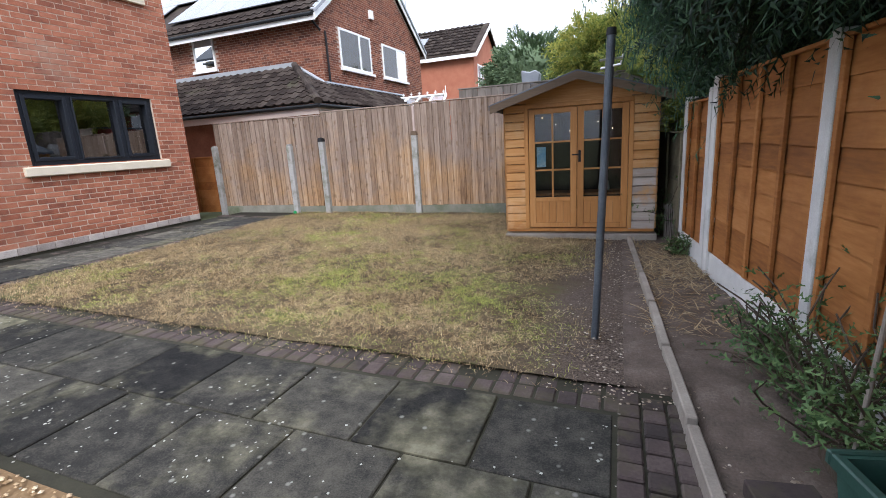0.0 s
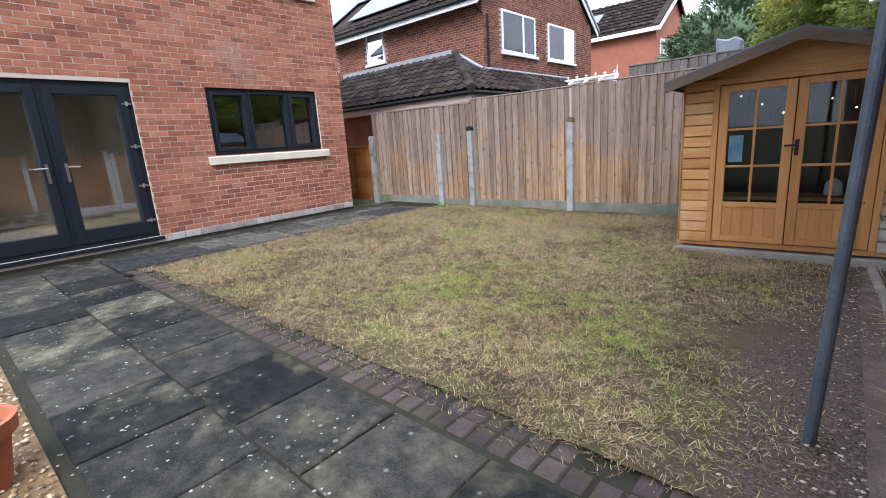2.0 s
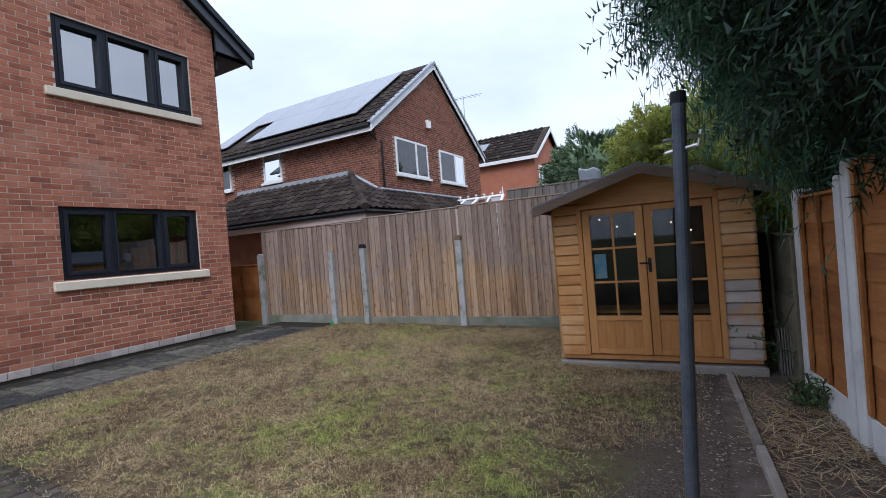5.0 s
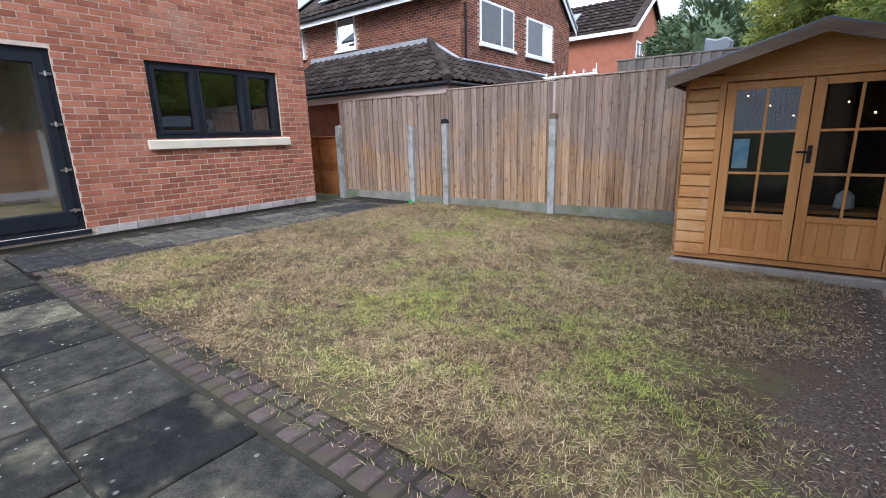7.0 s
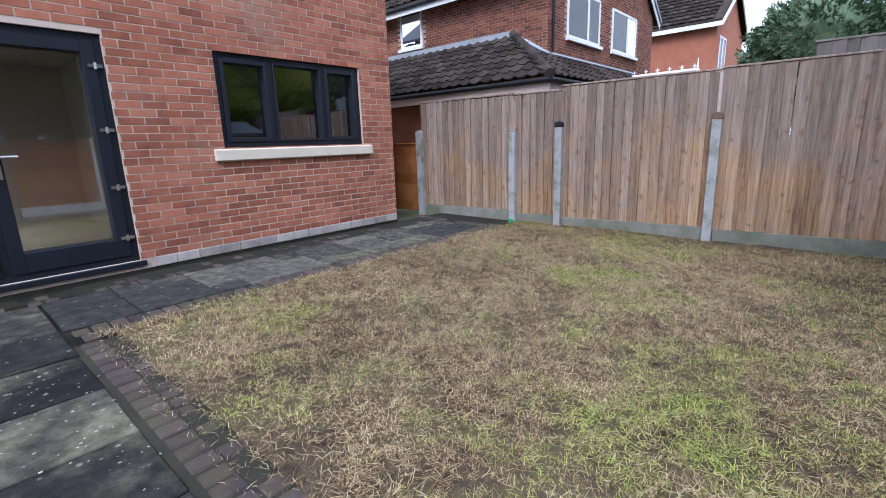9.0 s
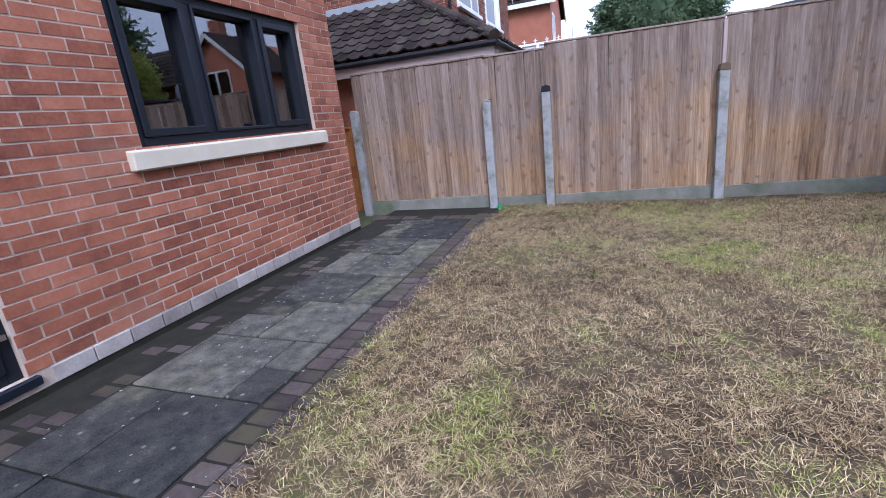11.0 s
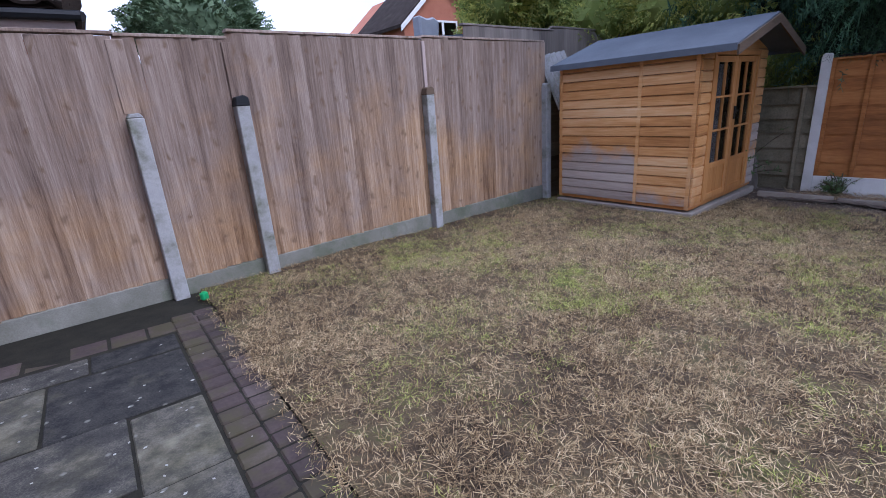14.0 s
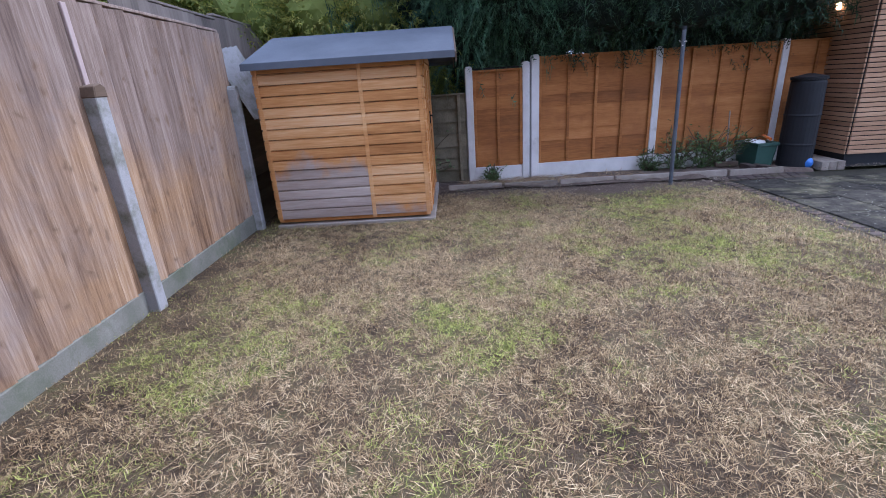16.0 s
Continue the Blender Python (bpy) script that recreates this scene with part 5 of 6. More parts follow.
tube(bm, (-1.2, 7.5, 8.2), (0.5, 7.7, 8.25), 0.015, sides=6)
for k in range(7):
    tube(bm, (-1.0 + k * 0.22, 7.25 + k * 0.02, 8.2), (-1.0 + k * 0.22, 7.85 + k * 0.02, 8.22), 0.009, sides=5)
part("aerial", bm, ALU, nbh, "television aerial on a mast")

# hipped single-storey wing
wing = thing("garage_wing", "single-storey brick wing with brown tiled hipped roof", "outbuilding", (-5.55, 10.15, 0.25))
wing.scale = (0.82, 0.82, 0.82)
GE, GP = 2.5, 0.6


def wing_z(x, y):
    return GE + GP * min(y, -x)


bm = bmesh.new()
box(bm, -8.0, -0.35, 0.35, 2.4, -0.5, 2.3), box(bm, -1.25, -0.35, 2.41, 8.0, -0.5, 2.3)
part("wall", bm, BRICK_FAR, wing, "brown brick wall")
bm = bmesh.new()
box(bm, -8.0, 0.0, 0.0, 0.05, 2.22, 2.47), box(bm, -0.05, 0.0, 0.051, 8.0, 2.22, 2.47)
part("fascia", bm, RENDER_WALL, wing, "pale pinkish fascia board")
bm = bmesh.new()
box(bm, -8.0, -0.051, 0.051, 0.36, 2.3, 2.33), box(bm, -0.36, -0.051, 0.361, 8.0, 2.3, 2.33)
part("soffit", bm, RENDER_WALL, wing)
bm = bmesh.new()
tube(bm, (-8.0, -0.06, 2.45), (0.06, -0.06, 2.43), 0.05, sides=8), tube(bm, (0.06, -0.06, 2.43), (0.06, 8.0, 2.45), 0.05, sides=8)
part("gutter", bm, BLACK, wing, "black gutter")
bm = bmesh.new()
a = [bm.verts.new(p) for p in ((-8.0, 0.0, GE), (0, 0, GE), (-2.4, 2.4, wing_z(-2.4, 2.4)), (-8.0, 2.4, wing_z(-8, 2.4)), (-1.3, 2.4, wing_z(-1.3, 2.4)), (0, 8.0, GE), (-1.3, 8.0, wing_z(-1.3, 8)))]
for f in ((0, 1, 2, 3), (1, 4, 2), (1, 5, 6, 4)):
    bm.faces.new([a[i] for i in f])
part("roof_deck", bm, TILE, wing)
gsl = math.atan(GP)
tw, th = 0.3, 0.34
tm = tile_mesh("roof_tile", tw, th + 0.03, TILE)
for r in range(8):
    d = r * th
    run, rise = d * math.cos(gsl), d * math.sin(gsl)
    for c in range(26):
        x = -0.15 - c * tw
        if -x > run + 0.05 and run < 2.3:
            piece("roof_tile", tm, wing, (x, run - 0.03, GE + 0.02 + rise), (gsl + random.uniform(-0.012, 0.012), random.uniform(-0.008, 0.008), 0))
    for c in range(24):
        y = 0.15 + c * tw
        if y > run + 0.05 and run < 1.25:
            piece("roof_tile", tm, wing, (0.03 - run, y, GE + 0.02 + rise), (gsl + random.uniform(-0.012, 0.012), random.uniform(-0.008, 0.008), radians(90)))
bm = bmesh.new()
for k in range(9):
    t0, t1 = k / 9, (k + 1.12) / 9
    tube(bm, (0.02 - 2.4 * t0, -0.02 + 2.4 * t0, GE + 0.04 + GP * 2.4 * t0), (0.02 - 2.4 * t1, -0.02 + 2.4 * t1, GE + 0.055 + GP * 2.4 * t1), 0.115, 0.1, 10)
part("hip_tile", bm, TILE, wing, "half-round hip tiles")
bm = bmesh.new()
box(bm, -8.0, -2.4, 2.33, 2.41, wing_z(-8, 2.36), wing_z(-8, 2.4) + 0.14)
tube(bm, (-2.4, 2.36, wing_z(-2.4, 2.4) + 0.06), (-1.3, 2.36, wing_z(-1.3, 2.4) + 0.06), 0.06, sides=6)
tube(bm, (-1.27, 2.4, wing_z(-1.3, 2.4) + 0.06), (-1.27, 8.0, wing_z(-1.3, 8) + 0.06), 0.06, sides=6)
part("flashing", bm, LEAD, wing, "grey lead flashing")
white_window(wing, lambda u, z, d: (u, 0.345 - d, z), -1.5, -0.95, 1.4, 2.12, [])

# conservatory with white bars
con = thing("conservatory", "white framed conservatory with a sloping glass roof and ridge cresting", "conservatory", (-7.4, 14.6, -0.18))
bm = bmesh.new()
A, B, C, D = (0, 0, 2.35), (3.0, 0, 2.35), (2.6, 1.6, 3.02), (0.4, 1.6, 3.02)
for p, q in ((A, B), (B, C), (C, D), (D, A)):
    tube(bm, p, q, 0.05, sides=6)
for t in (0.2, 0.4, 0.6, 0.8):
    tube(bm, (3.0 * t, 0, 2.36), (0.4 + 2.2 * t, 1.6, 3.03), 0.035, sides=6)
for k in range(8):
    x = 0.5 + k * 0.29
    tube(bm, (x, 1.6, 3.05), (x, 1.6, 3.17), 0.02, 0.012, 6), tube(bm, (x - 0.05, 1.6, 3.12), (x + 0.05, 1.6, 3.12), 0.012, sides=5)
tube(bm, (2.6, 1.6, 3.0), (2.6, 1.6, 3.3), 0.03, 0.01, 6)
for x, y in ((0, 0), (3.0, 0), (1.5, 0)):
    tube(bm, (x, y, -0.1), (x, y, 2.35), 0.06, sides=6)
part("frame", bm, WHITE, con)
bm = bmesh.new()
bm.faces.new([bm.verts.new(p) for p in (A, B, C, D)])
part("glass_roof", bm, GLASS, con, "glass roof")
bm = bmesh.new()
box(bm, 0.03, 2.97, 0.02, 0.06, -0.1, 2.3)
part("front_wall", bm, BRICK_FAR, con)

# far orange house
nb2 = thing("far_house", "orange brick house with brown tiled roof and roof window", "house", (-6.1, 24.0, 0))
bm = bmesh.new()
prism(bm, [(0, -0.1), (5, -0.1), (5, 5.4), (2.5, 7.0), (0, 5.4)], "x", -6.0, 0.0)
part("wall", bm, BRICK_ORANGE, nb2, "orange brick walls")
for s in (-1, 1):
    ye = 2.5 + s * 2.75
    bm = bmesh.new()
    prism(bm, [(2.5, 7.1), (ye, 5.34), (ye, 5.46), (2.5, 7.22)], "x", -6.2, 0.2)
    part("roof", bm, TILE, nb2)
    bm = bmesh.new()
    prism(bm, [(2.5, 6.95), (ye, 5.2), (ye, 5.38), (2.5, 7.14)], "x", 0.201, 0.24)
    part("bargeboard", bm, WHITE, nb2)
bm = bmesh.new()
box(bm, -6.2, 0.2, -0.29, -0.25, 5.2, 5.36)
part("fascia", bm, WHITE, nb2)
s2 = math.atan2(1.76, 2.75)
bm = bmesh.new()
for r in range(9):
    d = r * 0.36
    for c in range(20):
        x, y0, z0 = -0.1 - c * 0.32, -0.25 + d * math.cos(s2), 5.49 + d * math.sin(s2)
        y1, z1 = y0 + 0.37 * math.cos(s2), z0 + 0.37 * math.sin(s2) - 0.03
        q = [(x, y0, z0 + 0.03), (x - 0.14, y0, z0 + 0.075), (x - 0.3, y0, z0 + 0.03)]
        w = [(x, y1, z1), (x - 0.14, y1, z1 + 0.045), (x - 0.3, y1, z1)]
        v = [bm.verts.new(p) for p in q + w]
        bm.faces.new((v[0], v[1], v[4], v[3])), bm.faces.new((v[1], v[2], v[5], v[4])), bm.faces.new((v[0], v[2], v[1]))
tagged(part("roof_tiles", bm, TILE, nb2, "brown pantiles"), kind="stuff")
bm = bmesh.new()
box(bm, -0.4, 0.4, 0, 0.9, 0.1, 0.16)
q = part("roof_window", bm, SOLAR, nb2, "sloping roof window")
q.location, q.rotation_euler = (-3.2, 0.75, 6.05), (s2, 0, 0)
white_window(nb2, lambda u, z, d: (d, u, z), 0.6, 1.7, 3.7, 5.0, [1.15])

# outbuilding and chimney beyond the tall fence
out = thing("garden_store", "faded red clad garden store beyond the fence", "outbuilding", (-1.95, 10.75, 0))
bm = bmesh.new()
prism(bm, [(0, -0.1), (1.9, -0.1), (1.9, 2.3), (0, 2.16)], "y", 0, 1.8)
part("wall", bm, RED_PAINT, out)
bm = bmesh.new()
prism(bm, [(-0.08, 2.165), (1.98, 2.325), (1.98, 2.365), (-0.08, 2.205)], "y", -0.08, 1.9)
part("roof", bm, FELT, out)
far = thing("gabled_house", "red brick house with a white-verged front gable beyond the fences", "house", (6.0, 20.0, 0))
bm = bmesh.new()
prism(bm, [(-1.75, -0.1), (1.75, -0.1), (1.75, 4.1), (0, 5.65), (-1.75, 4.1)], "y", 0, 5.0)
box(bm, 1.76, 8.0, 0.9, 5.0, -0.1, 4.1)
part("wall", bm, BRICK_ORANGE, far, "red brick walls")
for sx in (-1, 1):
    bm = bmesh.new()
    prism(bm, [(0, 5.7), (sx * 2.0, 3.93), (sx * 2.0, 4.05), (0, 5.83)], "y", -0.18, 3.4)
    part("gable_roof", bm, TILE, far, "brown tiled gable slope")
    bm = bmesh.new()
    prism(bm, [(0, 5.58), (sx * 2.0, 3.81), (sx * 2.0, 3.99), (0, 5.76)], "y", -0.22, -0.181)
    part("bargeboard", bm, WHITE, far, "white bargeboard")
for r in range(10):
    bm = bmesh.new()
    y0, z0 = 0.5 + r * 0.29, 4.02 + r * 0.22
    prism(bm, [(y0, z0), (y0 + 0.32, z0 + 0.235), (y0 + 0.32, z0 + 0.28), (y0, z0 + 0.075)], "x", 0.2, 8.3)
    part("tile_course", bm, TILE, far)
bm = bmesh.new()
box(bm, 2.1, 2.75, 3.1, 3.6, 5.5, 7.1)
part("chimney_stack", bm, BRICK_FAR, far, "brick chimney stack")
white_window(far, lambda u, z, d: (u, -d, z), -0.7, 0.7, 3.2, 4.25, [0.0])
bag = thing("covered_chimney", "grey sheet wrapped round a chimney stack", "chimney", (-1.16, 11.3, 0.28))
bag.scale = (0.83, 0.83, 0.83)
bm = bmesh.new()
prism(bm, [(-0.2, 2.3), (0.2, 2.3), (0.24, 2.72), (0.12, 2.8), (-0.02, 2.76), (-0.22, 2.82)], "y", -0.12, 0.12)
part("sheet_wrap", bm, LEAD, bag, "", 0.03)
bm = bmesh.new()
box(bm, -0.17, 0.17, -0.1, 0.1, -0.5, 2.32)
part("stack", bm, BRICK_FAR, bag, "brick stack")


# ---- trees and shrubs ----
def sprays(name, points, dirs, length, width, leaflets, material, parent, label="", droop=0.25, fan=0.5):
    """Many small leafy twigs in one crown mesh: each a narrow blade with side leaflets."""
    rng = np.random.default_rng(len(points))
    n = len(points)
    p = np.asarray(points)
    d = np.asarray(dirs)
    d[:, 2] -= droop * rng.random(n)
    d /= np.linalg.norm(d, axis=1)[:, None] + 1e-9
    side = np.cross(d, rng.normal(size=(n, 3)))
    side /= np.linalg.norm(side, axis=1)[:, None] + 1e-9
    L = (length * rng.uniform(0.5, 1.3, n))[:, None]
    W = (width * rng.uniform(0.7, 1.3, n))[:, None]
    verts, k = [p - side * W * 0.3, p + side * W * 0.3, p + d * L], 3
    for j in range(leaflets):
        t = 0.15 + 0.75 * j / max(1, leaflets - 1)
        s = side if j % 2 else -side
        b = p + d * L * t
        tip = b + (s * 0.75 + d * 0.6) * L * fan * (1.0 - 0.5 * t)
        tip[:, 2] += rng.normal(0, 0.12, n) * L[:, 0]
        verts += [b - d * W * 0.45, tip, b + d * W * 0.55]
    v = np.stack(verts, 1).reshape(-1, 3)
    count = len(v) // 3
    me = bpy.data.meshes.new(name)
    me.vertices.add(len(v))
    me.vertices.foreach_set("co", v.ravel())
    me.loops.add(len(v))
    me.loops.foreach_set("vertex_index", np.arange(len(v), dtype=np.int32))
    me.polygons.add(count)
    me.polygons.foreach_set("loop_start", np.arange(0, len(v), 3, dtype=np.int32))
    me.update(calc_edges=True)
    me.materials.append(material)
    ob = new(name, me)
    ob.parent = parent
    return tagged(ob, label)


def lobes_shell(lobes, n, seed, depth=0.3, rough=0.16):
    """Points and outward ways on the uneven outside of a crown made of overlapping lobes (x, y, z, rx, ry, rz)."""
    rng = np.random.default_rng(seed)
    area = np.array([a[3] * a[4] + a[3] * a[5] + a[4] * a[5] for a in lobes])
    pick = rng.choice(len(lobes), n, p=area / area.sum())
    L = np.array(lobes)[pick]
    u = rng.normal(size=(n, 3))
    u /= np.linalg.norm(u, axis=1)[:, None]
    bumps = 1 + rough * (np.sin(u[:, 0] * 7 + L[:, 0]) * np.sin(u[:, 1] * 6 + L[:, 1] * 2) + 0.7 * np.sin(u[:, 2] * 11 + u[:, 0] * 8))
    r = (1 - depth * rng.random(n) ** 1.6) * bumps
    return L[:, :3] + u * L[:, 3:] * r[:, None], u


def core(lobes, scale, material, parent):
    # Solid lumps added inside a crown to close it against the sky.
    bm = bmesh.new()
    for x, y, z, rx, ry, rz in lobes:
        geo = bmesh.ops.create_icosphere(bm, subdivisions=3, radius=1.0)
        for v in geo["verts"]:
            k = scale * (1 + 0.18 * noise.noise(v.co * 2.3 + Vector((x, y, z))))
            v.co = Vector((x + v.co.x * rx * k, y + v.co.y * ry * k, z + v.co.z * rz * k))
    return part("crown_core", bm, material, parent, "solid lumps inside the crown that block the sky")


def tree(name, label, x, y, trunk_h, lobes, n, length, width, leaflets, material, seed, dense=0.78, limbs=7, droop=0.25, base=None, depth=0.3, inner=None, fan=0.5):
    z0 = gz(x) - 0.1 if base is None else base
    t = thing(name, label, name.replace("_", " "), (x, y, z0))
    loc = [(a - x, b - y, c - z0, d, e, f) for a, b, c, d, e, f in lobes]
    bm = bmesh.new()
    top = max(c for _, _, c, *_ in loc)
    r = 0.05 + 0.03 * top
    tube(bm, (0, 0, 0), (0.04, 0.02, trunk_h), r, r * 0.75, 9)
    tube(bm, (0.04, 0.02, trunk_h - 0.02), (0, 0.05, top), r * 0.75, r * 0.25, 8)
    part("trunk", bm, BARK, t)
    bm = bmesh.new()
    for k in range(min(limbs, len(loc) * 2)):
        a = loc[k % len(loc)]
        tube(bm, (0.02, 0.02, trunk_h * (0.75 + 0.05 * (k % 4))), (a[0] * 0.85, a[1] * 0.85, a[2] - 0.1 * (k % 3)), r * 0.4, r * 0.12, 6)
    part("limb", bm, BARK, t, "main limbs")
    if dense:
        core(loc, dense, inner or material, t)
    p, u = lobes_shell(loc, n, seed, depth)
    sprays("crown", p, u, length, width, leaflets, material, t, "", droop, fan)
    return t


CON = [(2.75, 6.9, 4.3, 1.9, 1.9, 2.3), (1.7, 7.6, 4.2, 1.4, 1.3, 1.6), (1.6, 6.3, 3.7, 1.1, 1.3, 1.6), (2.5, 6.9, 6.6, 1.6, 1.6, 1.8), (1.4, 7.2, 5.6, 1.3, 1.2, 1.3), (2.3, 7.8, 2.6, 1.1, 1.1, 1.0), (2.15, 6.9, 2.2, 0.85, 0.8, 1.0), (1.75, 6.2, 2.6, 0.8, 0.9, 0.8)]
conifer = tree("conifer_tree", "tall dark green conifer hanging over the orange fence", 2.9, 6.9, 2.4, CON, 70000, 0.3, 0.01, 10, CONIFER_LIT, 11, 0.87, droop=0.5, fan=0.26, inner=CONIFER_CORE)
tips, ways = lobes_shell([(a - 2.9, b - 6.9, c - conifer.location.z, d, e, f) for a, b, c, d, e, f in CON], 3600, 21, 0.12)
tagged(sprays("outer_crown", tips, ways, 0.62, 0.02, 20, CONIFER_LIT, conifer, "feathery arching branch tips", 0.5, 0.15), kind="stuff")
HED = [(2.15, 4.9, 2.75, 1.3, 1.2, 1.2), (2.15, 3.7, 2.8, 1.25, 1.1, 1.2), (2.6, 2.3, 2.9, 1.15, 1.1, 1.2), (2.4, 4.4, 4.4, 1.7, 1.7, 1.7), (2.8, 2.4, 4.6, 1.5, 1.5, 1.5), (1.95, 5.9, 2.4, 0.95, 0.9, 0.9), (2.7, 1.0, 3.2, 1.1, 1.2, 1.5), (1.55, 5.2, 3.2, 1.0, 1.2, 0.9), (1.6, 3.9, 3.1, 0.9, 1.1, 0.8), (2.7, 3.2, 1.9, 0.95, 1.5, 0.9), (1.3, 4.5, 2.8, 0.65, 0.9, 0.65), (1.4, 3.3, 2.75, 0.7, 0.9, 0.7), (1.35, 4.0, 2.3, 0.55, 0.9, 0.5), (1.45, 2.7, 2.45, 0.55, 0.8, 0.6), (1.4, 5.2, 2.25, 0.5, 0.8, 0.45)]
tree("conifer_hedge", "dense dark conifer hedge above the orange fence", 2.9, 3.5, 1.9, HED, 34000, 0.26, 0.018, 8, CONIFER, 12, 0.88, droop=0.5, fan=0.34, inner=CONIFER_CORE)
SHD = [(2.1, 9.3, 1.5, 0.9, 0.7, 0.9), (1.9, 8.5, 2.0, 0.75, 0.8, 0.9), (3.0, 9.3, 2.6, 1.2, 1.1, 1.4), (2.0, 7.6, 1.7, 0.7, 0.8, 0.8), (2.1, 9.0, 3.1, 0.9, 0.8, 0.9), (0.95, 9.75, 2.35, 0.7, 0.45, 0.5), (1.35, 8.9, 2.4, 0.45, 0.6, 0.4), (1.3, 8.1, 2.35, 0.35, 0.5, 0.35)]
tree("corner_shrub", "light yellow-green shrub filling the corner behind the fences", 2.3, 9.3, 0.8, SHD, 14000, 0.15, 0.035, 5, YELLOW_LEAF, 13, 0.7)
tree("garden_tree", "airy grey-green tree beyond the tall fence", 2.7, 11.2, 1.5,
     [(2.6, 11.2, 2.95, 1.2, 1.0, 0.95), (1.4, 11.6, 2.65, 0.8, 0.8, 0.7), (3.7, 11.0, 3.25, 1.2, 1.0, 1.1), (4.6, 10.6, 4.2, 1.2, 1.2, 1.5)], 11000, 0.16, 0.05, 5, HAZY_LEAF, 14, 0.62, depth=0.45)
tree("yellow_green_tree", "light tree with yellowing leaves beyond the tall fence", 0.8, 11.0, 1.5,
     [(0.75, 11.0, 2.75, 0.95, 0.8, 0.75), (0.0, 10.9, 2.7, 0.6, 0.6, 0.6), (1.6, 11.1, 3.1, 0.9, 0.8, 0.8)], 7000, 0.16, 0.05, 5, YELLOW_LEAF, 15, 0.6, depth=0.45)
tree("round_tree", "round-headed dark green garden tree two gardens away", -2.6, 19.5, 2.4,
     [(-2.6, 19.5, 3.6, 1.6, 1.6, 1.3), (-3.4, 19.4, 3.2, 0.9, 0.9, 0.9), (-1.8, 19.6, 3.3, 0.9, 0.9, 0.9)], 8000, 0.2, 0.07, 5, FAR_LEAF, 16, 0.75)
for i, (x, y, s) in enumerate(((-8.2, 37.0, 1.1), (-5.6, 35.0, 1.0), (-3.2, 38.0, 0.9), (12.5, 17.0, 1.9), (6.5, 13.0, 1.6), (9.0, 12.0, 1.9))):
    tree("distant_tree", "hazy green tree in the distance", x, y, 2.0 * s, [(x, y, 3.2 * s, 1.7 * s, 1.6 * s, 1.2 * s), (x - 1.2 * s, y, 2.7 * s, 1.1 * s, 1.1 * s, 0.9 * s), (x + 1.2 * s, y, 2.8 * s, 1.2 * s, 1.1 * s, 1.0 * s)],
         3500, 0.3 * s, 0.1 * s, 4, FAR_LEAF, 30 + i, 0.7)


def bush(x, y, r, h, n, seed, label="straggly small-leaved green shrub against the orange fence"):
    t = thing("shrub", label, "shrub", (x, y, gz(x) + 0.02))
    rng = random.Random(seed)
    pts, ds = [], []
    bm = bmesh.new()
    for k in range(26):
        a, lean = rng.uniform(0, 6.283), rng.uniform(0.1, 1.0)
        p = Vector((rng.uniform(-0.06, 0.06), rng.uniform(-0.06, 0.06), 0))
        d = Vector((math.cos(a) * lean, math.sin(a) * lean, 1.0)).normalized()
        L = h * rng.uniform(0.6, 1.15)
        for s in range(5):
            q = p + d * L / 5
            tube(bm, p, q, 0.005, 0.004, 5)
            for m in range(n):
                b = p + (q - p) * rng.random()
                pts.append(b + Vector((rng.gauss(0, 0.03), rng.gauss(0, 0.03), rng.gauss(0, 0.03))) * r)
                ds.append((rng.gauss(0, 1), rng.gauss(0, 1), rng.gauss(0.2, 0.6)))
            p = q
            d = (d + Vector((rng.gauss(0, 0.22), rng.gauss(0, 0.22), -0.14))).normalized()
    tagged(part("stem", bm, BARK, t), kind="stuff")
    sprays("foliage", pts, ds, 0.06, 0.018, 4, SHRUB, t)
    return t


for i, (x, y, r, h) in enumerate(((1.44, 3.85, 1.3, 0.62), (1.42, 3.45, 1.4, 0.66), (1.55, 3.2, 1.3, 0.72), (1.4, 4.25, 1.0, 0.35), (1.2, 6.55, 0.8, 0.25))):
    bush(x, y, r, h, 4 if i < 3 else 3, 50 + i)
bush(1.12, 7.62, 0.8, 0.9, 4, 60, "thin bamboo-like shrub beside the summerhouse")


# ---- paving: each flag and paver its own piece ----
PAVE = thing("patio_paving", "dark lichen-spotted concrete flags with recessed joints", "patio", (0, 0, 0), 0, "", "structure")
flag_meshes = {}


def flag(parent, x0, x1, y0, y1, name="flag", material=FLAG, lift=0.0, gap=0.013, th=0.045, bevel=0.006):
    w, d = round(x1 - x0 - gap, 3), round(y1 - y0 - gap, 3)
    key = (name, w, d, material.name)
    if key not in flag_meshes:
        flag_meshes[key] = block(name, w, d, th, material, bevel)
    x, y = (x0 + x1) / 2, (y0 + y1) / 2
    piece(name, flag_meshes[key], parent, (x, y, gz(x) - th / 2 + lift + random.uniform(-0.004, 0.003)),
          (random.uniform(-0.006, 0.006), 0.025 + random.uniform(-0.006, 0.006), random.uniform(-0.008, 0.008)))


for r, (ya, yb, off) in enumerate(((2.9, 3.46, 0.0), (2.33, 2.9, 0.29), (1.75, 2.33, 0.0), (1.17, 1.75, 0.29), (0.58, 1.17, 0.0))):
    x = 0.575 - off
    flag(PAVE, x, 0.575, ya, yb) if off else None
    while x > -6.3:
        if r < 2 or x > -1.0:
            flag(PAVE, max(x - 0.562, -6.42), x, ya, yb)
        x -= 0.562
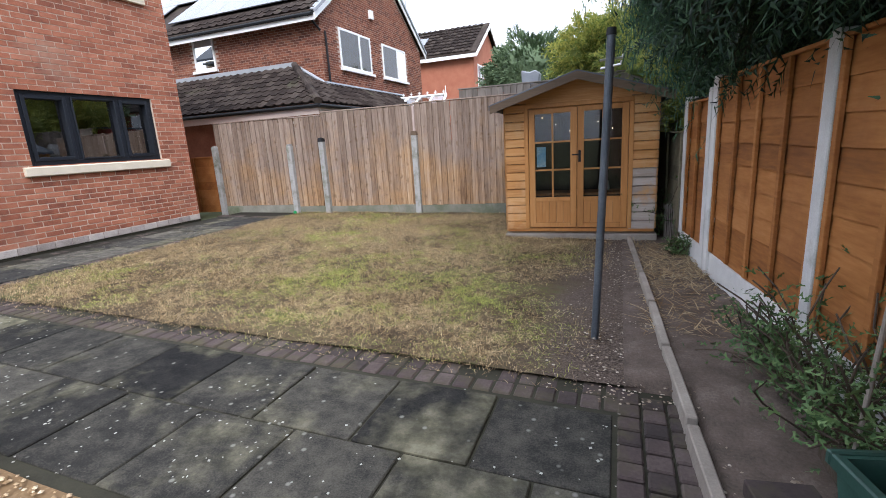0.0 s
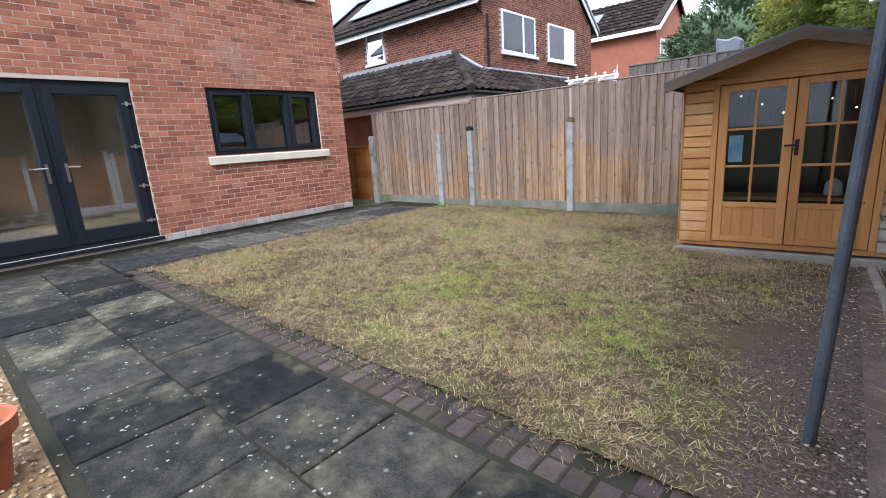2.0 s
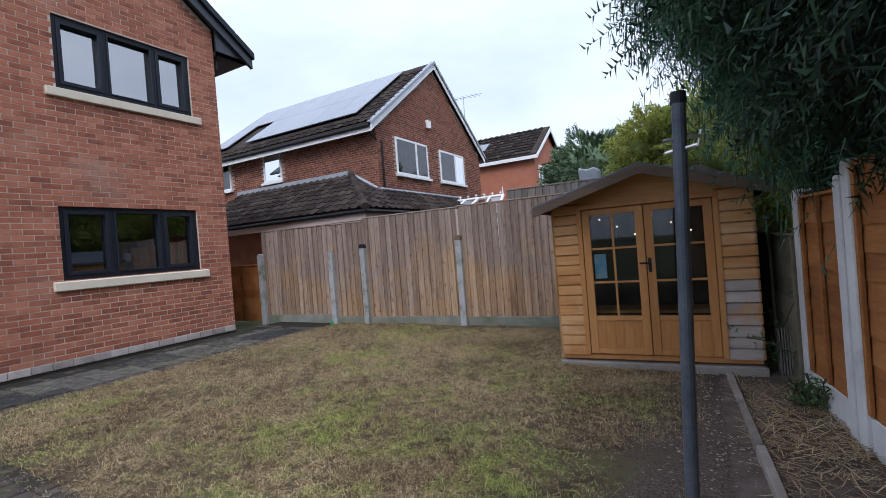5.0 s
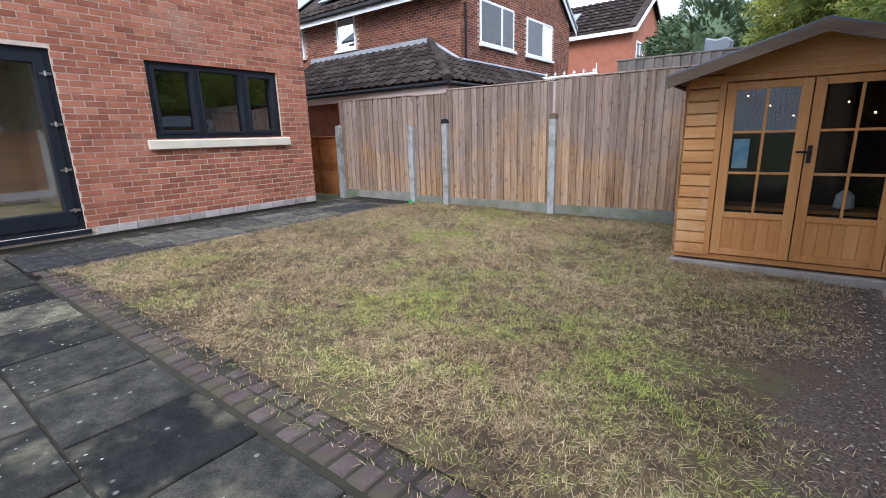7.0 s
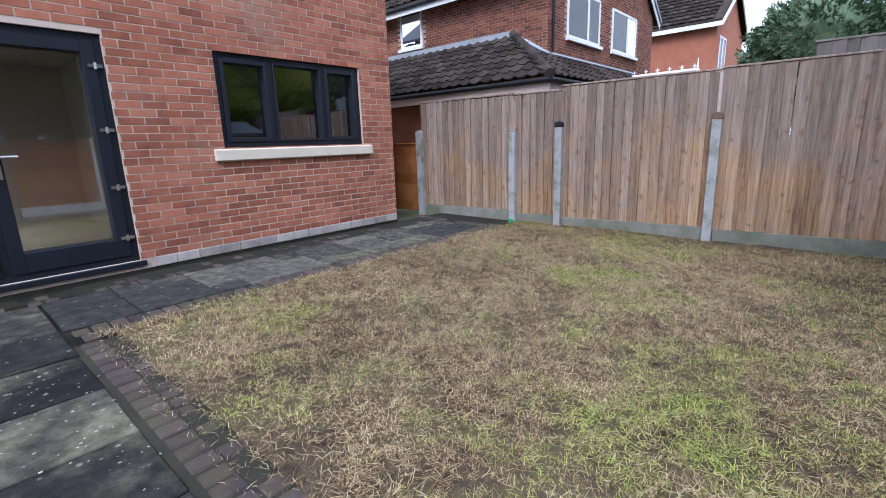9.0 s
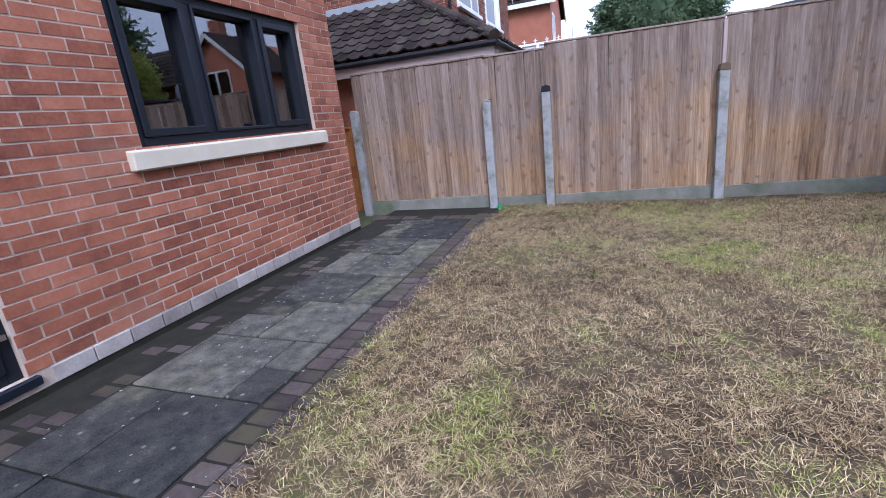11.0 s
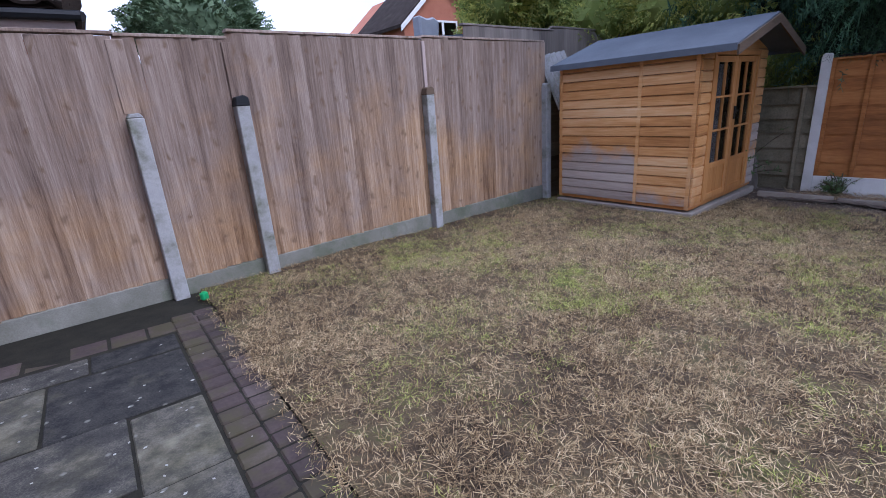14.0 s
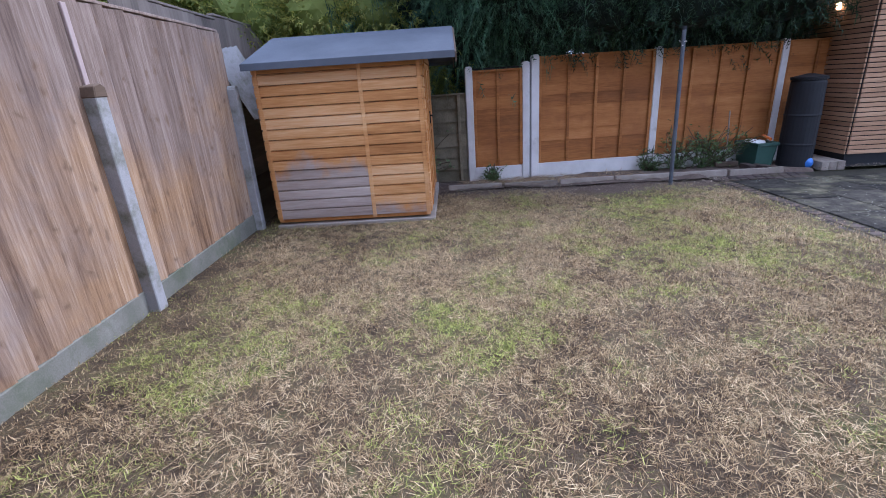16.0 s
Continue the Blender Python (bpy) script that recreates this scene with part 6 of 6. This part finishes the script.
for r in range(2):
    for k in range(52):
        x = 0.63 - k * 0.113
        flag(PAVE, x - 0.108, x, 3.49 + r * 0.13, 3.49 + (r + 1) * 0.13, "paver", PAVER, -0.004 - 0.006 * r, 0.008, 0.05, 0.008) if x > -5.3 else None
for c in range(3):
    for k in range(11):
        flag(PAVE, 0.585 + c * 0.113, 0.585 + (c + 1) * 0.113, 2.45 + k * 0.112 - c * 0.03, 2.562 + k * 0.112 - c * 0.03, "paver", PAVER, 0.006, 0.012, 0.05, 0.008)

PATH_PAVE = thing("side_path_paving", "side path of large and small dark flags edged with brown block pavers", "path", (0, 0, 0), 0, "", "structure")
L_, M_, R_ = -6.41, -5.82, -5.56
for x0, x1, y0, y1 in ((L_, -6.1, 3.47, 3.95), (-6.1, R_, 3.47, 3.95), (L_, -6.08, 3.95, 4.53), (-6.08, R_, 3.95, 4.53),
                       (L_, M_ + 0.03, 4.53, 5.11), (M_ + 0.03, R_, 4.53, 4.81), (M_ + 0.03, R_, 4.81, 5.11),
                       (L_, -6.08, 5.11, 5.41), (L_, -6.08, 5.41, 5.68), (-6.08, R_, 5.11, 5.67),
                       (L_, M_, 5.68, 6.25), (M_, R_, 5.67, 5.76), (M_, R_, 5.76, 6.22),
                       (L_, -6.15, 6.25, 6.82), (-6.15, R_, 6.23, 6.77), (L_, -5.87, 6.82, 7.36), (-5.87, R_, 6.77, 7.33),
                       (L_, -6.18, 7.37, 7.95), (-6.18, R_, 7.35, 7.94), (L_, -6.0, 7.96, 8.18), (-6.0, R_, 7.95, 8.18)):
    flag(PATH_PAVE, x0, x1, y0, y1, "flag", FLAG_WORN)
for c in range(2):
    for k in range(44):
        y = 3.5 + k * 0.113 + 0.03 * c
        flag(PATH_PAVE, -5.555 + c * 0.142, -5.413 + c * 0.142, y, y + 0.108, "paver", PAVER, -0.002, 0.009, 0.05, 0.008)
for c in range(2):
    for k in range(46):
        y = 2.9 + k * 0.112 + 0.05 * c
        flag(PATH_PAVE, -6.7 + c * 0.142, -6.558 + c * 0.142, y, y + 0.106, "paver", PAVER, -0.012, 0.009, 0.05, 0.008)
for k in range(9):
    flag(PATH_PAVE, -6.9 + k * 0.2, -6.7 + k * 0.2, 8.22, 8.42, "paver", PAVER, -0.01, 0.008, 0.05, 0.008)

# ---- gravel, lichen spots, clippings ----


def scatter(name, count, area, size, material, label, parent=None, flat=0.5, keep=None, lift=0.0, seed=1):
    """Loose stones or chips, joined."""
    rng = random.Random(seed)
    vs, fs = [], []
    base = [(1, 0, 0), (-1, 0, 0), (0, 1, 0), (0, -1, 0), (0, 0, 1), (0, 0, -0.6)]
    tri = [(0, 2, 4), (2, 1, 4), (1, 3, 4), (3, 0, 4), (2, 0, 5), (1, 2, 5), (3, 1, 5), (0, 3, 5)]
    for _ in range(count):
        x, y = rng.uniform(area[0], area[1]), rng.uniform(area[2], area[3])
        if keep and not keep(x, y, rng):
            continue
        s = size * rng.uniform(0.5, 1.4)
        a = rng.uniform(0, 6.283)
        k = len(vs)
        e = rng.uniform(0.5, 1.0)
        for u, v, w in base:
            u, v = u * s, v * s * e
            vs.append((x + u * math.cos(a) - v * math.sin(a), y + u * math.sin(a) + v * math.cos(a), gz(x) + lift + w * s * flat))
        fs += [(p + k, q + k, r + k) for p, q, r in tri]
    return tagged(new(name, raw_mesh(name, vs, fs, material)), label, "gravel", "", "stuff")


sheet("gravel_bed", -6.78, -1.06, 0.4, 2.27, 0.1, lambda x, y: gz(x) - 0.006 + relief(x, y, 0.01, 4.0), GRAVEL, "golden gravel bed beside the patio", "gravel bed")
scatter("gravel", 9000, (-6.7, -1.08, 0.9, 2.26), 0.012, GRAVEL, "loose golden gravel stones", flat=0.7, lift=0.006, seed=3)
scatter("earth_chips", 7500, (0.0, 1.75, 0.9, 7.4), 0.009, DEBRIS, "pale chippings and bark bits on bare earth", flat=0.4, lift=0.03, keep=lambda x, y, r: x > (0.1 + 0.5 * r.random() if y > 3.5 else 0.95), seed=4)
LICHEN = surface("pale_lichen", [(0.3, (0.18, 0.18, 0.16)), (0.7, (0.38, 0.38, 0.34))], 8.0, 90.0, 0.95, vary=0.3)
scatter("lichen_spots", 1100, (-5.6, 0.6, 1.8, 3.47), 0.0075, LICHEN, "pale lichen spots on the flags", flat=0.08, lift=0.001,
        keep=lambda x, y, r: noise.noise(Vector((x * 1.4, y * 1.4, 5.0))) > -0.15, seed=5)
scatter("lichen_flecks", 150, (-6.45, -5.45, 3.6, 8.1), 0.008, LICHEN, "pale lichen spots on the side path", flat=0.1, lift=0.001, seed=6)


# ---- grass ----
def blades(name, count, area, material, label, keep, length=(0.018, 0.05), width=0.00115, flat=0.62, seed=7, lift=0.0):
    rng = np.random.default_rng(seed)
    x, y = rng.uniform(area[0], area[1], count), rng.uniform(area[2], area[3], count)
    ok = keep(x, y, rng)
    x, y = x[ok], y[ok]
    n = len(x)
    z = -0.025 * (x + 1.0) + 0.012 + lift
    a = rng.uniform(0, 6.283, n)
    up = np.where(rng.random(n) < flat, rng.uniform(0.02, 0.28, n), rng.uniform(0.5, 1.3, n))
    L = rng.uniform(length[0], length[1], n) * np.where(up < 0.3, 1.35, 0.7)
    dx, dy, dz = np.cos(a) * np.cos(up) * L, np.sin(a) * np.cos(up) * L, np.sin(up) * L
    w = width * rng.uniform(0.6, 1.5, n)
    b = rng.uniform(0, 6.283, n)
    sx, sy = -np.sin(a) * w, np.cos(a) * w
    zb = z + rng.uniform(-0.004, 0.016, n)
    bend = rng.uniform(-0.12, 0.12, n) * L
    v = np.empty((n, 5, 3))
    v[:, 0] = np.stack((x - sx, y - sy, zb), 1)
    v[:, 1] = np.stack((x + sx, y + sy, zb), 1)
    mx, my, mz = x + dx * 0.55 + sx / w * bend * 0.3, y + dy * 0.55 + sy / w * bend * 0.3, zb + dz * 0.62
    v[:, 2] = np.stack((mx + sx * 0.8, my + sy * 0.8, mz), 1)
    v[:, 3] = np.stack((mx - sx * 0.8, my - sy * 0.8, mz), 1)
    v[:, 4] = np.stack((x + dx, y + dy, zb + dz), 1)
    k = np.arange(n)[:, None] * 5
    quad, tri = k + np.array([0, 1, 2, 3]), k + np.array([3, 2, 4])
    me = bpy.data.meshes.new(name)
    me.vertices.add(n * 5)
    me.vertices.foreach_set("co", v.ravel())
    loops = np.concatenate([np.concatenate((quad, tri), 1).ravel()]).astype(np.int32)
    me.loops.add(len(loops))
    me.loops.foreach_set("vertex_index", loops)
    me.polygons.add(n * 2)
    st = (np.arange(n)[:, None] * 7 + np.array([0, 4])).ravel().astype(np.int32)
    me.polygons.foreach_set("loop_start", st)
    me.update(calc_edges=True)
    me.materials.append(material)
    return tagged(new(name, me), label, "grass", "", "stuff")


def on_lawn(x, y, rng):
    edge = 0.32 + 0.26 * np.sin(y * 1.9 + 1.2) + 0.2 * np.sin(y * 4.3 + 1.0)
    fade = np.clip((edge + 0.15 - x) / 0.7, 0.0, 1.0)
    bare = 0.72 + 0.28 * np.sin(x * 2.1 + 1.3 * np.sin(y * 1.7)) * np.sin(y * 2.6 + 0.8 * np.sin(x * 1.3))
    back = np.clip((9.05 + 0.07 * (x + 3) - y) / 0.5, 0.25, 1.0)
    front = np.clip((y - 3.66 - 0.1 * np.sin(x * 3.1) - 0.06 * np.sin(x * 7.7 + 1)) / 0.3, 0.15, 1.0)
    tuft = (np.sin(x * 23.0 + 2.1 * np.sin(y * 9.0)) * np.sin(y * 27.0 + 2.3 * np.sin(x * 7.0)) + 0.8 * np.sin(x * 51.0 + 3.0 * np.sin(y * 19.0)) * np.sin(y * 47.0 + 2.0 * np.sin(x * 23.0)))
    bare = bare * np.clip(0.8 + 0.58 * tuft, 0.16, 1.3)
    side = np.clip((x + 5.3 + 0.05 * np.sin(y * 5.3) + 0.03 * np.sin(y * 13.1)) / 0.12, 0.05, 1.0)
    return rng.random(len(x)) < fade * bare * back * front * side


blades("lawn_grass", 820000, (-5.32, 0.5, 3.68, 9.15), BLADE, "short dry mown grass, straw lying over moss green", on_lawn)
blades("path_tufts", 5200, (-5.37, -5.22, 3.6, 8.3), BLADE, "thin grass creeping over the path pavers", lambda x, y, rng: rng.random(len(x)) < np.clip((x + 5.4 + 0.04 * np.sin(y * 6.1)) / 0.14, 0.1, 1.0), (0.015, 0.045), flat=0.5, seed=19)
blades("border_tufts", 2600, (-5.3, 0.4, 3.55, 3.8), BLADE, "thin grass creeping over the pavers", lambda x, y, rng: rng.random(len(x)) < 0.7, (0.015, 0.04), flat=0.3, seed=9)
blades("clippings", 2200, (0.75, 1.35, 4.4, 7.0), STRAW, "dry stalks and clippings on the soil bed", lambda x, y, rng: rng.random(len(x)) < 0.4 + 0.6 * (np.sin(y * 2.2) > 0), (0.06, 0.16), 0.003, 1.0, 10, 0.03)


# ---- clutter ----
pot = thing("plant_pot", "round terracotta plant pot with dry soil on gravel", "plant pot", (-2.08, 2.06, gz(-2.1)))
pot.scale = (1.25, 1.25, 1.15)
bm = bmesh.new()
lathe(bm, [(0.075, 0.0), (0.105, 0.2), (0.125, 0.2), (0.13, 0.255), (0.112, 0.255), (0.1, 0.2), (0.095, 0.19)], 28)
part("pot_body", bm, TERRA, pot, "", smooth=False)
bm = bmesh.new()
lathe(bm, [(0.1, 0.2), (0.1, 0.212), (0.03, 0.222)], 20)
part("pot_soil", bm, SOIL, pot, "dry brown soil")

crate = thing("garden_tub", "dark green ribbed plastic tub with a bag in it", "tub", (1.42, 2.74, gz(1.4) + 0.03), 12)
crate.scale = (0.9, 0.9, 0.95)
bm = bmesh.new()
for a, b in (((-0.2, -0.15), (0.2, 0.15)),):
    v0 = [bm.verts.new((x, y, 0)) for x, y in ((-0.19, -0.14), (0.19, -0.14), (0.19, 0.14), (-0.19, 0.14))]
    v1 = [bm.verts.new((x, y, 0.36)) for x, y in ((-0.23, -0.17), (0.23, -0.17), (0.23, 0.17), (-0.23, 0.17))]
    v2 = [bm.verts.new((x, y, 0.36)) for x, y in ((-0.21, -0.15), (0.21, -0.15), (0.21, 0.15), (-0.21, 0.15))]
    v3 = [bm.verts.new((x, y, 0.05)) for x, y in ((-0.18, -0.13), (0.18, -0.13), (0.18, 0.13), (-0.18, 0.13))]
    bm.faces.new(v0[::-1]), bm.faces.new(v3)
    for i in range(4):
        j = (i + 1) % 4
        bm.faces.new((v0[i], v0[j], v1[j], v1[i])), bm.faces.new((v1[i], v1[j], v2[j], v2[i])), bm.faces.new((v2[i], v2[j], v3[j], v3[i]))
part("tub_body", bm, BIN_GREEN, crate)
bm = bmesh.new()
box(bm, -0.25, 0.25, -0.19, -0.165, 0.32, 0.37), box(bm, -0.25, 0.25, 0.165, 0.19, 0.32, 0.37), box(bm, -0.25, -0.225, -0.165, 0.165, 0.32, 0.37), box(bm, 0.225, 0.25, -0.165, 0.165, 0.32, 0.37)
part("rim", bm, BIN_GREEN, crate, "", 0.006)
for i in range(9):
    bm = bmesh.new()
    x = -0.19 + i * 0.0475
    tube(bm, (x, -0.144, 0.02), (x * 1.18, -0.17, 0.32), 0.009, sides=6)
    part("rib", bm, BIN_GREEN, crate)
bm = bmesh.new()
box(bm, -0.1, 0.17, -0.1, 0.12, 0.3, 0.39)
part("bag", bm, CURTAIN, crate, "white and blue plastic bag", 0.03)
bm = bmesh.new()
tube(bm, (-0.12, -0.14, 0.4), (0.08, -0.17, 0.44), 0.022, 0.016, 10)
part("trowel_grip", bm, ORANGE, crate, "orange tool handle")

butt = thing("water_butt", "tall black plastic water butt by the orange fence", "water butt", (1.27, 2.28, gz(1.3) - 0.02))
butt.scale = (0.84, 0.84, 0.98)
bm = bmesh.new()
lathe(bm, [(0.22, 0), (0.245, 0.03), (0.25, 0.35), (0.258, 0.37), (0.25, 0.39), (0.25, 0.75), (0.258, 0.77), (0.25, 0.79), (0.24, 1.2), (0.225, 1.23)], 28)
part("barrel", bm, BLACK, butt, "", smooth=False)
bm = bmesh.new()
lathe(bm, [(0.25, 1.232), (0.255, 1.27), (0.1, 1.3), (0.05, 1.31)], 28)
part("lid", bm, BLACK, butt)
bm = bmesh.new()
bmesh.ops.create_uvsphere(bm, u_segments=20, v_segments=12, radius=0.085)
q = tagged(new("ball", to_mesh("ball", bm, BLUE, 0, True)), "blue plastic ball lying beside the water butt", "ball")
q.location = (1.13, 2.2, gz(1.13) + 0.085)
broom = thing("broom", "wooden broom leaning in the bed", "broom", (1.36, 3.16, gz(1.36) + 0.05))
bm = bmesh.new()
tube(bm, (0, 0, 0.04), (0.05, 0.02, 0.78), 0.009, sides=8)
part("handle", bm, RUBBLE, broom, "pale wooden stick")
bm = bmesh.new()
box(bm, -0.04, 0.04, -0.16, 0.16, 0, 0.07)
part("head", bm, BARK, broom, "dark broom head", 0.008)
for x, y, a in ((1.12, 2.98, 8), (1.02, 2.86, 30)):
    bm = bmesh.new()
    box(bm, -0.1075, 0.1075, -0.05, 0.05, 0, 0.065)
    q = tagged(new("loose_brick", to_mesh("loose_brick", bm, PAVER, 0.005)), "loose brown brick lying on the soil", "brick")
    q.location, q.rotation_euler = (x, y, gz(x) + 0.045), (0, 0, radians(a))
bm = bmesh.new()
for k in range(7):
    box(bm, 0.02 * k, 0.02 * k + 0.008, 0, 0.2, 0, 0.42 + 0.01 * (k % 2))
box(bm, 0, 0.13, 0.06, 0.09, 0.3, 0.33)
q = tagged(new("stacked_slats", to_mesh("stacked_slats", bm, GREY_WOOD)), "small stack of dark slats beside the summerhouse", "slats")
q.location, q.rotation_euler = (1.1, 7.35, gz(1.1) + 0.03), (radians(-8), 0, 0)
bm = bmesh.new()
n_w = 22
cols = []
for i in range(n_w + 1):
    z = 0.016 * math.sin(i * 1.57)
    cols.append(([bm.verts.new((i * 0.02, 0, z)), bm.verts.new((i * 0.02, 0.75, z))]))
for p, q in zip(cols, cols[1:]):
    bm.faces.new((p[0], q[0], q[1], p[1]))
q = tagged(new("corrugated_sheet", to_mesh("corrugated_sheet", bm, CONCRETE)), "grey corrugated plastic sheet wedged behind the summerhouse", "sheet")
sm = q.modifiers.new("thickness", "SOLIDIFY")
sm.thickness = 0.004
q.location, q.rotation_euler = (-0.78, 9.06, 1.16), (radians(66), radians(-8), radians(-12))
bm = bmesh.new()
lathe(bm, [(0.02, 0), (0.03, 0.01), (0.028, 0.05), (0.012, 0.06)], 10)
q = tagged(new("green_bottle_cap", to_mesh("green_bottle_cap", bm, surface("bright_green_plastic", [(0.3, (0.01, 0.25, 0.08)), (0.7, (0.03, 0.4, 0.15))]))), "small green plastic cap by the fence post", "litter")
q.location = (-5.3, 8.62, gz(-5.3) + 0.01)

# slatted garden room beside the start of the walk
room = thing("garden_room", "garden room clad in dark horizontal timber slats", "garden room", (1.12, 1.72, gz(1.1)))
bm = bmesh.new()
box(bm, 0.02, 3.0, -3.5, -0.02, 0.0, 2.5)
part("wall", bm, BLACK, room, "dark backing membrane")
SLAT_WOOD = surface("cedar_slat", [(0.2, (0.18, 0.1, 0.06)), (0.5, (0.33, 0.2, 0.12)), (0.8, (0.46, 0.3, 0.19))], 5.0, 50.0, 0.75, stretch=(0.1, 0.1, 1), vary=0.3)
me_x, me_y = block("slat", 3.0, 0.02, 0.05, SLAT_WOOD, 0.003), block("slat", 0.02, 3.46, 0.05, SLAT_WOOD, 0.003)
for k in range(36):
    piece("slat", me_x, room, (1.5, 0.0, 0.2 + k * 0.062))
    piece("slat", me_y, room, (0.0, -1.76, 0.2 + k * 0.062))
bm = bmesh.new()
box(bm, -0.15, 3.2, -3.6, 0.12, 2.5, 2.6)
part("roof", bm, FELT, room)
deck = thing("deck_step", "pale low decking step in front of the slatted room", "step", (1.02, 1.74, gz(1.0)))
for k in range(3):
    bm = bmesh.new()
    box(bm, 0.0, 1.1, 0.01 + k * 0.105, 0.108 + k * 0.105, -0.02, 0.1)
    part("deck_board", bm, RUBBLE, deck, "", 0.004)
lamp = thing("wall_lamp", "small warm wall lamp on the slatted wall", "wall lamp", (1.75, 1.76, 2.0))
bm = bmesh.new()
lathe(bm, [(0.02, 0), (0.03, 0.02), (0.03, 0.07), (0.015, 0.09)], 12)
part("bulb", bm, GLOW, lamp, "glowing bulb")
bm = bmesh.new()
box(bm, -0.04, 0.04, -0.035, -0.031, -0.04, 0.12)
part("back_plate", bm, BLACK, lamp)

lights = thing("string_lights", "string of tiny lights hung inside the summerhouse doors", "string lights", (-0.8, 7.31, 0.02), 2.5)
bm = bmesh.new()
tube(bm, (0.4, 0.2, 1.5), (1.55, 0.22, 1.48), 0.003, sides=5)
part("cord", bm, BLACK, lights)
for k in range(7):
    bm = bmesh.new()
    bmesh.ops.create_icosphere(bm, subdivisions=1, radius=0.007, matrix=Matrix.Translation((0.44 + k * 0.17, 0.2, 1.49 - 0.09 * ((k * 7) % 3))))
    part("bulb", bm, GLOW, lights)

# ---- near bricks of the house, each a piece ----
brick_mesh = block("brick", 0.015, BL, BH, BRICK, 0.003)
for a, b, z in near_bricks[:300]:
    piece("brick", brick_mesh, house, (-0.0045 + random.uniform(-0.0015, 0.0015), (a + b) / 2 - HO.y, z + BH / 2 - HO.z), (0, 0, 0), (1, (b - a) / BL, 1))
bm = bmesh.new()
for a, b, z in near_bricks[300:]:
    box(bm, -0.012, 0.002, a - HO.y, b - HO.y, z - HO.z, z + BH - HO.z)
if near_bricks[300:]:
    tagged(part("lower_brick_face", bm, BRICK, house, "red brick face below the window"), kind="stuff")
